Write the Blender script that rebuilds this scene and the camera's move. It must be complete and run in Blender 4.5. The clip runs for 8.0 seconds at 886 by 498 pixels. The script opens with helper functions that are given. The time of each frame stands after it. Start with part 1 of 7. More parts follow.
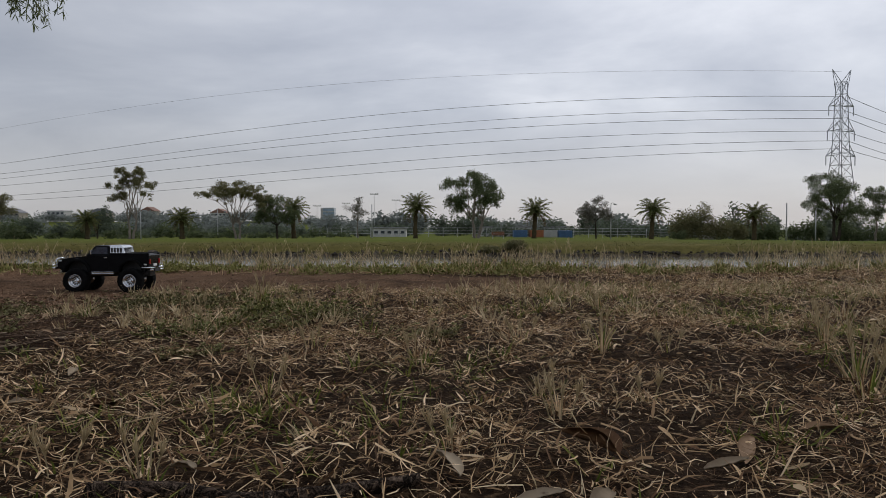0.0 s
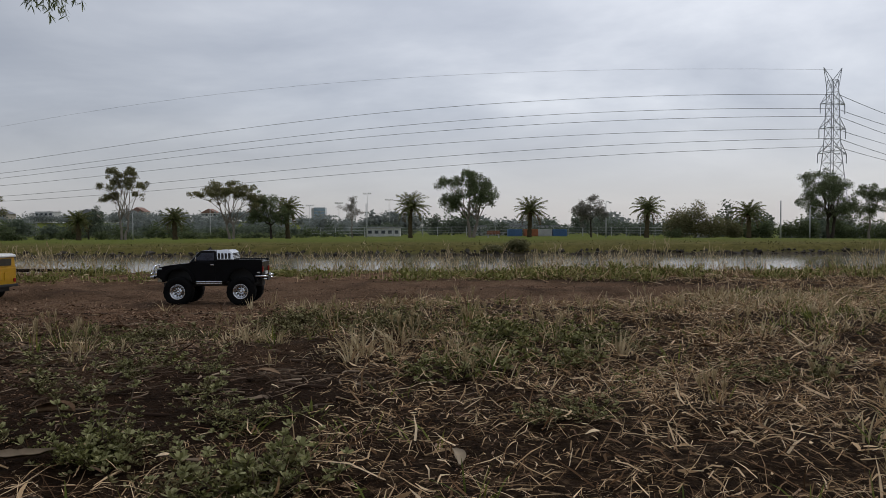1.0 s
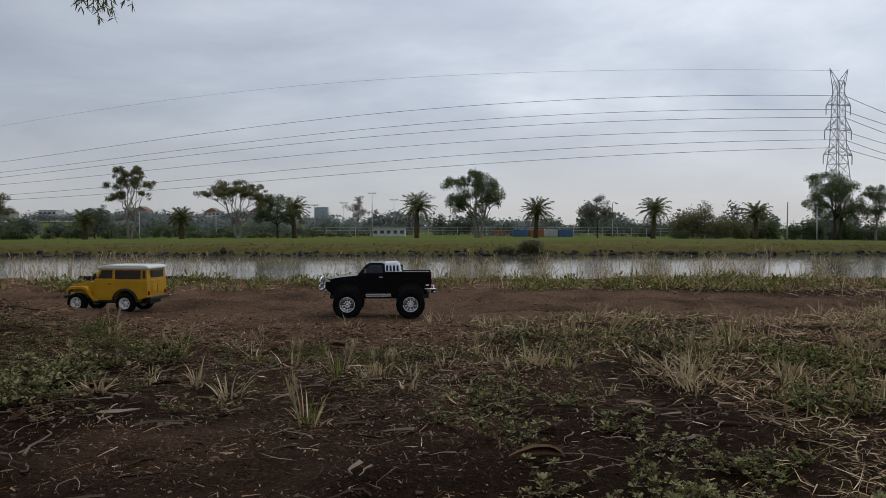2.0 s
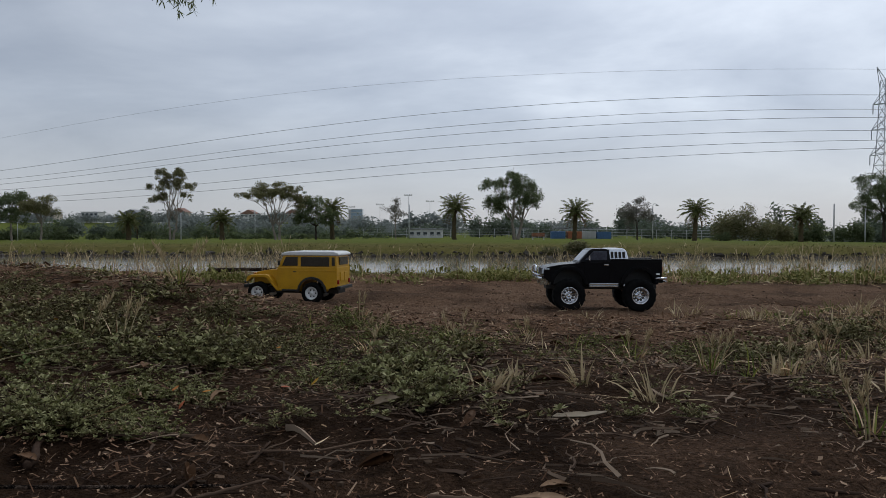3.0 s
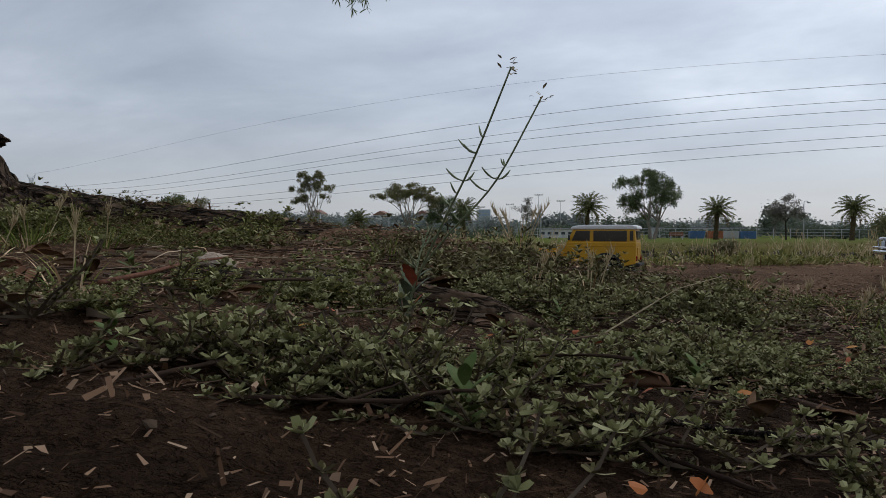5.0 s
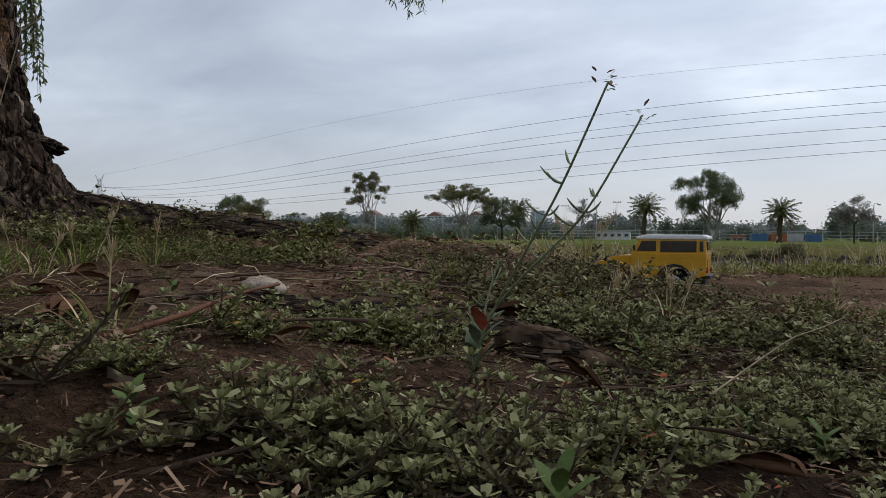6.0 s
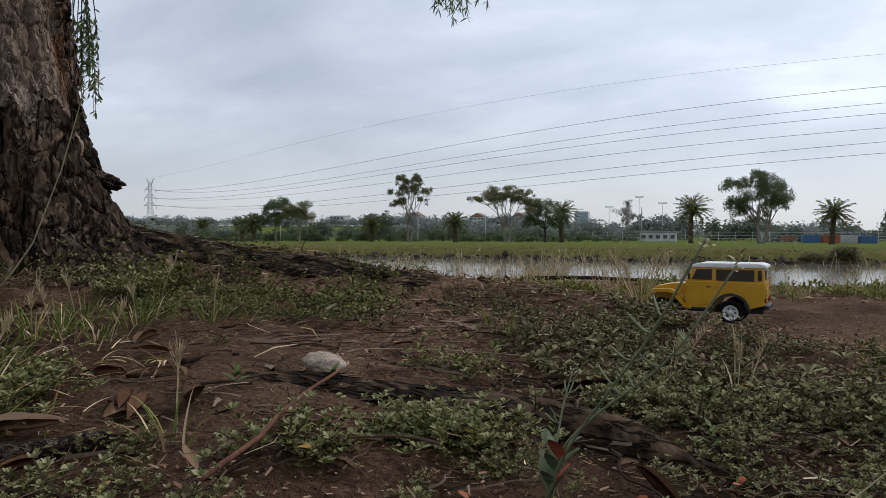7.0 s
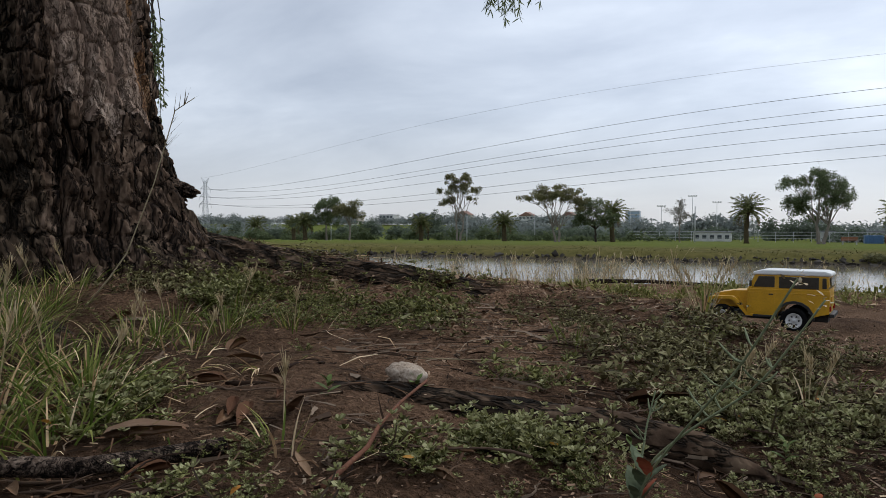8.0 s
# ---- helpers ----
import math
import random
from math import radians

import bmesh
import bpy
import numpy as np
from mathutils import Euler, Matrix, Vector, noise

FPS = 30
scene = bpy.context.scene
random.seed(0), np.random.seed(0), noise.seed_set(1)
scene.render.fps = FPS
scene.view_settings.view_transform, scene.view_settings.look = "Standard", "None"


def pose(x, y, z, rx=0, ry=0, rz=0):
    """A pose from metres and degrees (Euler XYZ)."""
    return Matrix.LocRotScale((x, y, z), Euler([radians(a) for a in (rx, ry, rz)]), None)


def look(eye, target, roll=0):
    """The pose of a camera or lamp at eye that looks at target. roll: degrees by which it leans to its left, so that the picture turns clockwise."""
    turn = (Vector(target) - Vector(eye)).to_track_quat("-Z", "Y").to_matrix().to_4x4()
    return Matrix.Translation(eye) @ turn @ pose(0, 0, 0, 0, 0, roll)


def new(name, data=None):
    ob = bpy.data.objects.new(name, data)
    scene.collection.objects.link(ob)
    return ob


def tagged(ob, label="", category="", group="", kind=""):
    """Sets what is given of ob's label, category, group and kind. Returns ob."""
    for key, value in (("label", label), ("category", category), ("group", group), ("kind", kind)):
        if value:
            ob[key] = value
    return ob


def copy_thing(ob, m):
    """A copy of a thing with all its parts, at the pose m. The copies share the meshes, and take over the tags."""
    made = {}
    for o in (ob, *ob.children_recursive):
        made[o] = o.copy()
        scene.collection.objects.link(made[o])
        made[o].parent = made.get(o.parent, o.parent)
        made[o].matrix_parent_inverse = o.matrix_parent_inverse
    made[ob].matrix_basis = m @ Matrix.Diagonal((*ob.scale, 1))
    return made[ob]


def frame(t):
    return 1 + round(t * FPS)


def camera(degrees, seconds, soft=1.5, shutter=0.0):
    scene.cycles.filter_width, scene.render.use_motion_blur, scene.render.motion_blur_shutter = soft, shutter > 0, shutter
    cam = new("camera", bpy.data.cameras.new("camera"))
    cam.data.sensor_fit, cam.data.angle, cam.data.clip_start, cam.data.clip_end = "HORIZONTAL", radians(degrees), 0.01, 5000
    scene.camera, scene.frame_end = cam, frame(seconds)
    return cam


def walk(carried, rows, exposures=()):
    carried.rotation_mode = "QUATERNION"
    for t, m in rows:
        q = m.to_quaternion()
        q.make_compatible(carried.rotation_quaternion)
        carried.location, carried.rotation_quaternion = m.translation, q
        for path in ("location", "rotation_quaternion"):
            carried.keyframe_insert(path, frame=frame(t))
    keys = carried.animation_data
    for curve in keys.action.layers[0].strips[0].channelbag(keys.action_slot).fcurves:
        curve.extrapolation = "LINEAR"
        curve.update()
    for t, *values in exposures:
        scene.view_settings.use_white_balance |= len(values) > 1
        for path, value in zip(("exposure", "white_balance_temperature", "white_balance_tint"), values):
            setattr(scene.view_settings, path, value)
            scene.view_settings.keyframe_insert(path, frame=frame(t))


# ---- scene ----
cam = camera(62.0, 8.0, soft=0.65)
PATH = [
    (0.0, pose(-0.047, -0.040, 0.237, 88.44, -0.01, 0.18)),
    (0.5, pose(-0.362, 0.144, 0.228, 88.36, 0.11, -0.25)),
    (1.0, pose(-0.680, 0.386, 0.245, 88.38, 0.26, -0.57)),
    (1.5, pose(-0.973, 0.462, 0.273, 88.35, 0.27, -0.75)),
    (1.7, pose(-1.111, 0.434, 0.293, 88.33, 0.24, -0.72)),
    (2.8, pose(-1.810, 0.586, 0.255, 88.54, -0.19, 1.52)),
    (3.0, pose(-1.953, 0.708, 0.226, 88.53, -0.06, 2.11)),
    (3.5, pose(-2.152, 0.877, 0.215, 88.55, 0.24, 3.27)),
    (4.0, pose(-2.320, 0.861, 0.193, 88.52, 0.40, 5.49)),
    (4.5, pose(-2.436, 0.892, 0.152, 88.56, 0.22, 8.80)),
    (4.7, pose(-2.506, 0.840, 0.132, 88.56, 0.12, 10.18)),
    (5.8, pose(-2.555, 0.934, 0.136, 88.63, -0.10, 15.44)),
    (6.0, pose(-2.564, 0.930, 0.157, 88.63, -0.25, 16.15)),
    (6.5, pose(-2.580, 0.918, 0.227, 88.64, -0.23, 17.63)),
    (7.0, pose(-2.590, 0.941, 0.239, 88.71, -0.18, 19.45)),
    (7.5, pose(-2.587, 0.932, 0.238, 88.67, -0.36, 21.32)),
    (8.0, pose(-2.608, 0.893, 0.260, 88.61, -0.35, 23.23)),
]
walk(cam, PATH, exposures=[(0.0, 0.0, 6900, 13), (1.7, 0.0, 6750, 11), (3.0, 0.05, 6500, 10), (4.7, 0.05, 6500, 10), (6.0, 0.26, 6500, 10), (8.0, 0.46, 6550, 10)])

# ---- world and light: a closed overcast sky, a soft brighter spot where the sun stands behind it ----
world = bpy.data.worlds.new("overcast")
scene.world = world
world.use_nodes = True
wt = world.node_tree
wt.nodes.clear()
SUN_EL, SUN_ROT = radians(48), radians(25)


def wnode(kind, **kw):
    n = wt.nodes.new(kind)
    for k, v in kw.items():
        n.inputs[k].default_value = v
    return n


w_out = wnode("ShaderNodeOutputWorld")
w_bg = wnode("ShaderNodeBackground", Strength=1.0)
w_sky = wnode("ShaderNodeTexSky")
w_sky.sky_type, w_sky.sun_disc = "NISHITA", False
w_sky.sun_elevation, w_sky.sun_rotation = SUN_EL, SUN_ROT
w_tc = wnode("ShaderNodeTexCoord")
w_sep = wnode("ShaderNodeSeparateXYZ")
w_add = wnode("ShaderNodeMath"); w_add.operation = "MAXIMUM"; w_add.inputs[1].default_value = 0.0
w_add2 = wnode("ShaderNodeMath"); w_add2.operation = "ADD"; w_add2.inputs[1].default_value = 0.28
w_div = wnode("ShaderNodeVectorMath"); w_div.operation = "DIVIDE"
w_comb = wnode("ShaderNodeCombineXYZ")
w_map = wnode("ShaderNodeMapping"); w_map.inputs["Scale"].default_value = (0.75, 1.0, 0.0); w_map.inputs["Location"].default_value = (1.3, 4.1, 0)
w_n1 = wnode("ShaderNodeTexNoise", Scale=1.6, Detail=6.0, Roughness=0.55, Distortion=0.3)
w_n2 = wnode("ShaderNodeTexNoise", Scale=0.7, Detail=3.0, Roughness=0.5)
w_mix = wnode("ShaderNodeMath"); w_mix.operation = "MULTIPLY_ADD"; w_mix.inputs[1].default_value = 0.55
w_half = wnode("ShaderNodeMath"); w_half.operation = "MULTIPLY"; w_half.inputs[1].default_value = 0.45
w_ramp = wnode("ShaderNodeValToRGB")
w_ramp.color_ramp.elements[0].position, w_ramp.color_ramp.elements[0].color = 0.36, (0.27, 0.31, 0.385, 1)
w_ramp.color_ramp.elements[1].position, w_ramp.color_ramp.elements[1].color = 0.66, (0.60, 0.65, 0.72, 1)
e = w_ramp.color_ramp.elements.new(0.5); e.color = (0.40, 0.445, 0.52, 1)
w_hz = wnode("ShaderNodeMapRange"); w_hz.inputs["From Min"].default_value = 0.0; w_hz.inputs["From Max"].default_value = 0.16
w_hmix = wnode("ShaderNodeMix"); w_hmix.data_type = "RGBA"; w_hmix.inputs[6].default_value = (0.40, 0.42, 0.46, 1)
w_dot = wnode("ShaderNodeVectorMath"); w_dot.operation = "DOT_PRODUCT"
sun_dir = Vector((math.sin(SUN_ROT) * math.cos(SUN_EL), math.cos(SUN_ROT) * math.cos(SUN_EL), math.sin(SUN_EL)))
w_dot.inputs[1].default_value = sun_dir
w_glow = wnode("ShaderNodeMapRange"); w_glow.inputs["From Min"].default_value = 0.55; w_glow.inputs["From Max"].default_value = 1.0
w_glow.inputs["To Min"].default_value, w_glow.inputs["To Max"].default_value = 0.95, 1.55
w_scale = wnode("ShaderNodeVectorMath"); w_scale.operation = "SCALE"
w_sks = wnode("ShaderNodeVectorMath"); w_sks.operation = "SCALE"; w_sks.inputs["Scale"].default_value = 0.012
w_sum = wnode("ShaderNodeVectorMath"); w_sum.operation = "ADD"
L = wt.links.new
L(w_tc.outputs["Generated"], w_sep.inputs[0])
L(w_sep.outputs["Z"], w_add.inputs[0]); L(w_add.outputs[0], w_add2.inputs[0])
for i in range(3):
    L(w_add2.outputs[0], w_comb.inputs[i])
L(w_tc.outputs["Generated"], w_div.inputs[0]); L(w_comb.outputs[0], w_div.inputs[1])
L(w_div.outputs[0], w_map.inputs["Vector"])
L(w_map.outputs[0], w_n1.inputs["Vector"]); L(w_map.outputs[0], w_n2.inputs["Vector"])
L(w_n2.outputs["Fac"], w_half.inputs[0])
L(w_n1.outputs["Fac"], w_mix.inputs[0]); L(w_half.outputs[0], w_mix.inputs[2])
L(w_mix.outputs[0], w_ramp.inputs[0])
L(w_add.outputs[0], w_hz.inputs["Value"])
L(w_hz.outputs[0], w_hmix.inputs[0]); L(w_ramp.outputs[0], w_hmix.inputs[7])
L(w_tc.outputs["Generated"], w_dot.inputs[0]); L(w_dot.outputs["Value"], w_glow.inputs["Value"])
L(w_hmix.outputs[2], w_scale.inputs[0]); L(w_glow.outputs[0], w_scale.inputs["Scale"])
L(w_sky.outputs[0], w_sks.inputs[0])
L(w_scale.outputs[0], w_sum.inputs[0]); L(w_sks.outputs[0], w_sum.inputs[1])
L(w_sum.outputs[0], w_bg.inputs["Color"]); L(w_bg.outputs[0], w_out.inputs[0])

sun = new("sun", bpy.data.lights.new("sun", "SUN"))
sun.data.energy, sun.data.angle, sun.data.color = 0.7, radians(14), (1.0, 0.96, 0.9)
sun.matrix_world = look(sun_dir * 50, (0, 0, 0))

# ---- materials ----


def material(name, colours, scale=8.0, rough=0.8, bump=0.0, metal=0.0, island=0.0, fine=6.0, spec=0.08, stretch=(1, 1, 1), coat=0.0, transl=0.0, bump_scale=4.0):
    """Noise at two scales between two or three colours; island: how much each loose piece differs."""
    m = bpy.data.materials.new(name)
    m.use_nodes = True
    t = m.node_tree
    b = t.nodes["Principled BSDF"]
    b.inputs["Roughness"].default_value, b.inputs["Metallic"].default_value = rough, metal
    b.inputs["Specular IOR Level"].default_value = spec
    b.inputs["Coat Weight"].default_value = coat
    tc = t.nodes.new("ShaderNodeTexCoord")
    mp = t.nodes.new("ShaderNodeMapping")
    mp.inputs["Scale"].default_value = stretch
    t.links.new(tc.outputs["Object"], mp.inputs[0])
    n1 = t.nodes.new("ShaderNodeTexNoise"); n1.inputs["Scale"].default_value = scale; n1.inputs["Detail"].default_value = 5
    n2 = t.nodes.new("ShaderNodeTexNoise"); n2.inputs["Scale"].default_value = scale * fine; n2.inputs["Detail"].default_value = 3
    t.links.new(mp.outputs[0], n1.inputs["Vector"]); t.links.new(mp.outputs[0], n2.inputs["Vector"])
    s = t.nodes.new("ShaderNodeMath"); s.operation = "MULTIPLY_ADD"; s.inputs[1].default_value = 0.5
    h = t.nodes.new("ShaderNodeMath"); h.operation = "MULTIPLY"; h.inputs[1].default_value = 0.5
    t.links.new(n2.outputs[0], h.inputs[0]); t.links.new(n1.outputs[0], s.inputs[0]); t.links.new(h.outputs[0], s.inputs[2])
    fac = s.outputs[0]
    if island:
        g = t.nodes.new("ShaderNodeNewGeometry")
        mx = t.nodes.new("ShaderNodeMix"); mx.inputs[0].default_value = island
        t.links.new(fac, mx.inputs[2]); t.links.new(g.outputs["Random Per Island"], mx.inputs[3])
        fac = mx.outputs[0]
    r = t.nodes.new("ShaderNodeValToRGB")
    lo, hi = (0.02, 0.98) if island > 0.5 else (0.33, 0.67)
    els = r.color_ramp.elements
    els[0].position, els[0].color = lo, (*colours[0], 1)
    els[1].position, els[1].color = hi, (*colours[-1], 1)
    for i, c in enumerate(colours[1:-1]):
        x = els.new(lo + (hi - lo) * (i + 1) / (len(colours) - 1)); x.color = (*c, 1)
    t.links.new(fac, r.inputs[0]); t.links.new(r.outputs[0], b.inputs["Base Color"])
    if bump:
        bn = t.nodes.new("ShaderNodeBump"); bn.inputs["Strength"].default_value = min(1.0, bump); bn.inputs["Distance"].default_value = 0.02 / max(scale, 0.01) * bump_scale
        t.links.new(s.outputs[0], bn.inputs["Height"]); t.links.new(bn.outputs[0], b.inputs["Normal"])
    if transl:
        tr = t.nodes.new("ShaderNodeBsdfTranslucent"); ms = t.nodes.new("ShaderNodeMixShader"); ms.inputs[0].default_value = transl
        t.links.new(r.outputs[0], tr.inputs[0]); t.links.new(b.outputs[0], ms.inputs[1]); t.links.new(tr.outputs[0], ms.inputs[2])
        t.links.new(ms.outputs[0], t.nodes["Material Output"].inputs[0])
    return m


def plain(name, colour, rough=0.5, metal=0.0, spec=0.5, wear=0.12, scale=40.0, coat=0.0):
    lo = tuple(max(0.0, c * (1 - wear)) for c in colour)
    hi = tuple(min(1.0, c * (1 + wear)) for c in colour)
    return material(name, (lo, hi), scale=scale, rough=rough, metal=metal, spec=spec, coat=coat)


# ---- number helpers ----


def ss(a, b, x):
    k = np.clip((x - a) / (b - a), 0, 1)
    return k * k * (3 - 2 * k)


def hashed(i, j, seed):
    v = np.sin(i * 127.1 + j * 311.7 + seed * 74.7) * 43758.5453
    return v - np.floor(v)


def vnoise(x, y, seed=0):
    i, j = np.floor(x), np.floor(y)
    u, v = x - i, y - j
    u, v = u * u * (3 - 2 * u), v * v * (3 - 2 * v)
    return (hashed(i, j, seed) * (1 - u) + hashed(i + 1, j, seed) * u) * (1 - v) + (hashed(i, j + 1, seed) * (1 - u) + hashed(i + 1, j + 1, seed) * u) * v


def fbm(x, y, seed=0, octaves=4):
    s, a = 0, 0.5
    for k in range(octaves):
        s = s + a * vnoise(x * 2 ** k, y * 2 ** k, seed + k)
        a *= 0.5
    return s


def trail_mask(x, y):
    """1 on the bare wheel track along the bank."""
    wob = 0.35 * (fbm(x * 0.9, y * 0.0 + 3.3, 5) - 0.5)
    lower = 3.0 + wob + 0.6 * ss(-0.2, 0.9, x) - 0.25 * ss(-2.6, -3.6, x)
    upper = 4.15 + wob * 0.6 - 0.45 * ss(0.0, 1.2, x)
    return ss(-0.14, 0.14, y - lower) * ss(-0.16, 0.12, upper - y) * (1 - 0.9 * ss(0.1, 0.9, x + 0.5 * (fbm(x * 2.5, y * 2.5, 6) - 0.5)))


def height(x, y):
    x, y = np.asarray(x, float), np.asarray(y, float)
    z = np.interp(y, [-200, -6, 0, 2.6, 3.2, 4.0, 4.5, 5.2, 5.9, 7.5, 10, 36, 39.2, 39.7, 41.0, 46, 60, 100, 130, 3000],
                  [0.3, 0.05, 0.0, 0.0, -0.025, -0.028, -0.025, -0.035, -0.26, -1.0, -1.9, -1.9, -1.5, -1.25, -0.72, -0.45, -0.6, -1.05, -1.1, -1.1])
    far = ss(20, 60, y)
    z = z - far * (0.00022 * np.clip(x - 5, 0, 120) ** 2 + 0.00006 * np.clip(-x, 0, 150) ** 2)
    z = z + 7.0 * ss(330, 420, y) * ss(-30, -120, x)
    near = 1 - ss(4.8, 6.5, y)
    z = z + near * 0.085 * ss(-2.3, -3.0, x) * (1 - ss(2.7, 3.6, y))
    z = z + near * 0.10 * np.exp(-(((x + 4.35) / 0.9) ** 2 + ((y - 2.2) / 0.7) ** 2))
    z = z - near * 0.045 * np.exp(-(((x + 1.6) / 0.6) ** 2 + ((y - 2.4) / 0.6) ** 2))
    crest = np.interp(x, [-4.3, -3.9, -3.5, -3.3, -3.1, -2.7, -2.4, -2.15], [0.085, 0.075, 0.060, 0.055, 0.036, 0.026, 0.022, 0.0])
    z = z + near * crest * np.exp(-((y - 2.46) / np.where(y < 2.46, 0.11, 0.20)) ** 2)
    tm = trail_mask(x, y)
    rut = np.exp(-((y - 3.42 - 0.06 * np.sin(x * 1.3)) / 0.10) ** 2) + np.exp(-((y - 3.92 - 0.06 * np.sin(x * 1.3 + 0.4)) / 0.11) ** 2)
    z = z - 0.016 * tm * rut * (0.6 + 0.8 * fbm(x * 2.0, y * 2.0, 14))
    rough = near * (0.03 * (fbm(x * 3, y * 3, 11) - 0.5) + (0.020 - 0.007 * tm) * (fbm(x * 14, y * 14, 12) - 0.5) * 1.6)
    bank = (1 - near) * (0.10 * (fbm(x * 0.7, y * 0.7, 13) - 0.5)) * ss(36, 41, y)
    return z + rough + bank


def mesh_from(name, verts, faces, mats=(), smooth=False, face_mats=None):
    """A mesh from arrays of corners and of four-sided (or three-sided) faces."""
    verts, faces = np.asarray(verts, np.float32).reshape(-1, 3), np.asarray(faces, np.int32)
    me = bpy.data.meshes.new(name)
    n, k = faces.shape
    me.vertices.add(len(verts)); me.vertices.foreach_set("co", verts.ravel())
    me.loops.add(n * k); me.loops.foreach_set("vertex_index", faces.ravel())
    me.polygons.add(n); me.polygons.foreach_set("loop_start", np.arange(0, n * k, k, dtype=np.int32))
    me.polygons.foreach_set("use_smooth", np.full(n, smooth))
    if face_mats is not None:
        me.polygons.foreach_set("material_index", np.asarray(face_mats, np.int32))
    me.update(calc_edges=True)
    for m in mats:
        me.materials.append(m)
    return me


def joined(chunks):
    """Several (verts, faces) as one."""
    vs, fs, off = [], [], 0
    for v, f in chunks:
        v = np.asarray(v, float).reshape(-1, 3)
        vs.append(v); fs.append(np.asarray(f) + off); off += len(v)
    return np.concatenate(vs), np.concatenate(fs)


def tube(points, radii, sides=8, cap=True):
    """A tapering round stem along points."""
    pts = np.asarray(points, float); radii = np.broadcast_to(np.asarray(radii, float), (len(pts),))
    tan = np.gradient(pts, axis=0); tan /= np.linalg.norm(tan, axis=1)[:, None] + 1e-9
    ref = np.array([0.0, 0.0, 1.0]) if abs(tan[0][2]) < 0.8 else np.array([1.0, 0.0, 0.0])
    rings = []
    for p, d, r in zip(pts, tan, radii):
        a = np.cross(d, ref); a /= np.linalg.norm(a) + 1e-9
        b = np.cross(d, a); ref = -np.cross(d, a) * 0 + ref
        ang = np.arange(sides) * 2 * np.pi / sides
        rings.append(p + r * (np.cos(ang)[:, None] * a + np.sin(ang)[:, None] * b))
    v = np.concatenate(rings)
    f = []
    for i in range(len(pts) - 1):
        for j in range(sides):
            k = (j + 1) % sides
            f.append((i * sides + j, i * sides + k, (i + 1) * sides + k, (i + 1) * sides + j))
    if cap:
        v = np.concatenate([v, pts[:1], pts[-1:]])
        c0, c1, last = len(v) - 2, len(v) - 1, (len(pts) - 1) * sides
        for j in range(0, sides, 2):
            f.append((c0, (j + 2) % sides, (j + 1) % sides, j))
            f.append((c1, last + j, last + (j + 1) % sides, last + (j + 2) % sides))
    return v, np.array(f)


def strips(base, az, length, width, lean, droop, k=3, taper=(1.0, 0.9, 0.6, 0.05), twist=0.0, curl=0.0):
    """Many blades: each starts at base, heads to az at the slope lean, bends down by droop and sideways by curl (radians) on its way."""
    base = np.asarray(base, float); n = len(base)
    az, length, width, lean, droop, twist, curl = (np.broadcast_to(np.asarray(a, float), (n,)) for a in (az, length, width, lean, droop, twist, curl))
    p = base.copy(); out = []
    w = np.interp(np.linspace(0, 1, k + 1), np.linspace(0, 1, len(taper)), taper)
    for j in range(k + 1):
        el, way = lean - droop * j / k, az + curl * j / k
        h = np.stack([np.cos(way), np.sin(way), np.zeros(n)], 1)
        side0 = np.stack([-np.sin(way), np.cos(way), np.zeros(n)], 1)
        d = h * np.cos(el)[:, None] + np.array([0, 0, 1.0]) * np.sin(el)[:, None]
        up = -h * np.sin(el)[:, None] + np.array([0, 0, 1.0]) * np.cos(el)[:, None]
        side = side0 * np.cos(twist)[:, None] + up * np.sin(twist)[:, None]
        out.append(p - side * (width * w[j] / 2)[:, None]); out.append(p + side * (width * w[j] / 2)[:, None])
        p = p + d * (length / k)[:, None]
    v = np.stack(out, 1).reshape(-1, 3)
    i0 = np.arange(n)[:, None] * 2 * (k + 1) + np.arange(k)[None, :] * 2
    f = np.stack([i0, i0 + 1, i0 + 3, i0 + 2], 2).reshape(-1, 4)
    return v, f


def part(name, data, parent=None, label=""):
    ob = new(name, data)
    if parent is not None:
        ob.parent = parent
    return tagged(ob, label) if label else ob


def thing(name, label, category, place=(0, 0, 0), rz=0.0, group="", kind=""):
    ob = new(name)
    ob.matrix_basis = pose(*place, 0, 0, rz)
    return tagged(ob, label, category, group, kind)


# ---- ground, one sheet to the horizon ----
def graded(lo, hi, step, ends, grow=1.22):
    mid = list(np.arange(lo, hi + step / 2, step))
    s, x, up = step, hi, []
    while x < ends[1]:
        s *= grow; x += s; up.append(x)
    s, x, dn = step, lo, []
    while x > ends[0]:
        s *= grow; x -= s; dn.append(x)
    return np.array(dn[::-1] + mid + up)


gx = graded(-5.2, 3.4, 0.033, (-2500, 2500))
gy_near = np.concatenate([graded(0.1, 5.6, 0.034, (-60, 5.61)), np.arange(5.75, 10, 0.3), np.arange(10, 38, 3.0), np.arange(38.2, 48, 0.35), np.arange(48, 130, 4.0), np.geomspace(135, 3200, 22)])
gy = np.unique(np.round(gy_near, 3))
GX, GY = np.meshgrid(gx, gy)
GZ = height(GX, GY)
nx, ny = len(gx), len(gy)
idx = np.arange(nx * ny).reshape(ny, nx)
gf = np.stack([idx[:-1, :-1], idx[:-1, 1:], idx[1:, 1:], idx[1:, :-1]], 2).reshape(-1, 4)


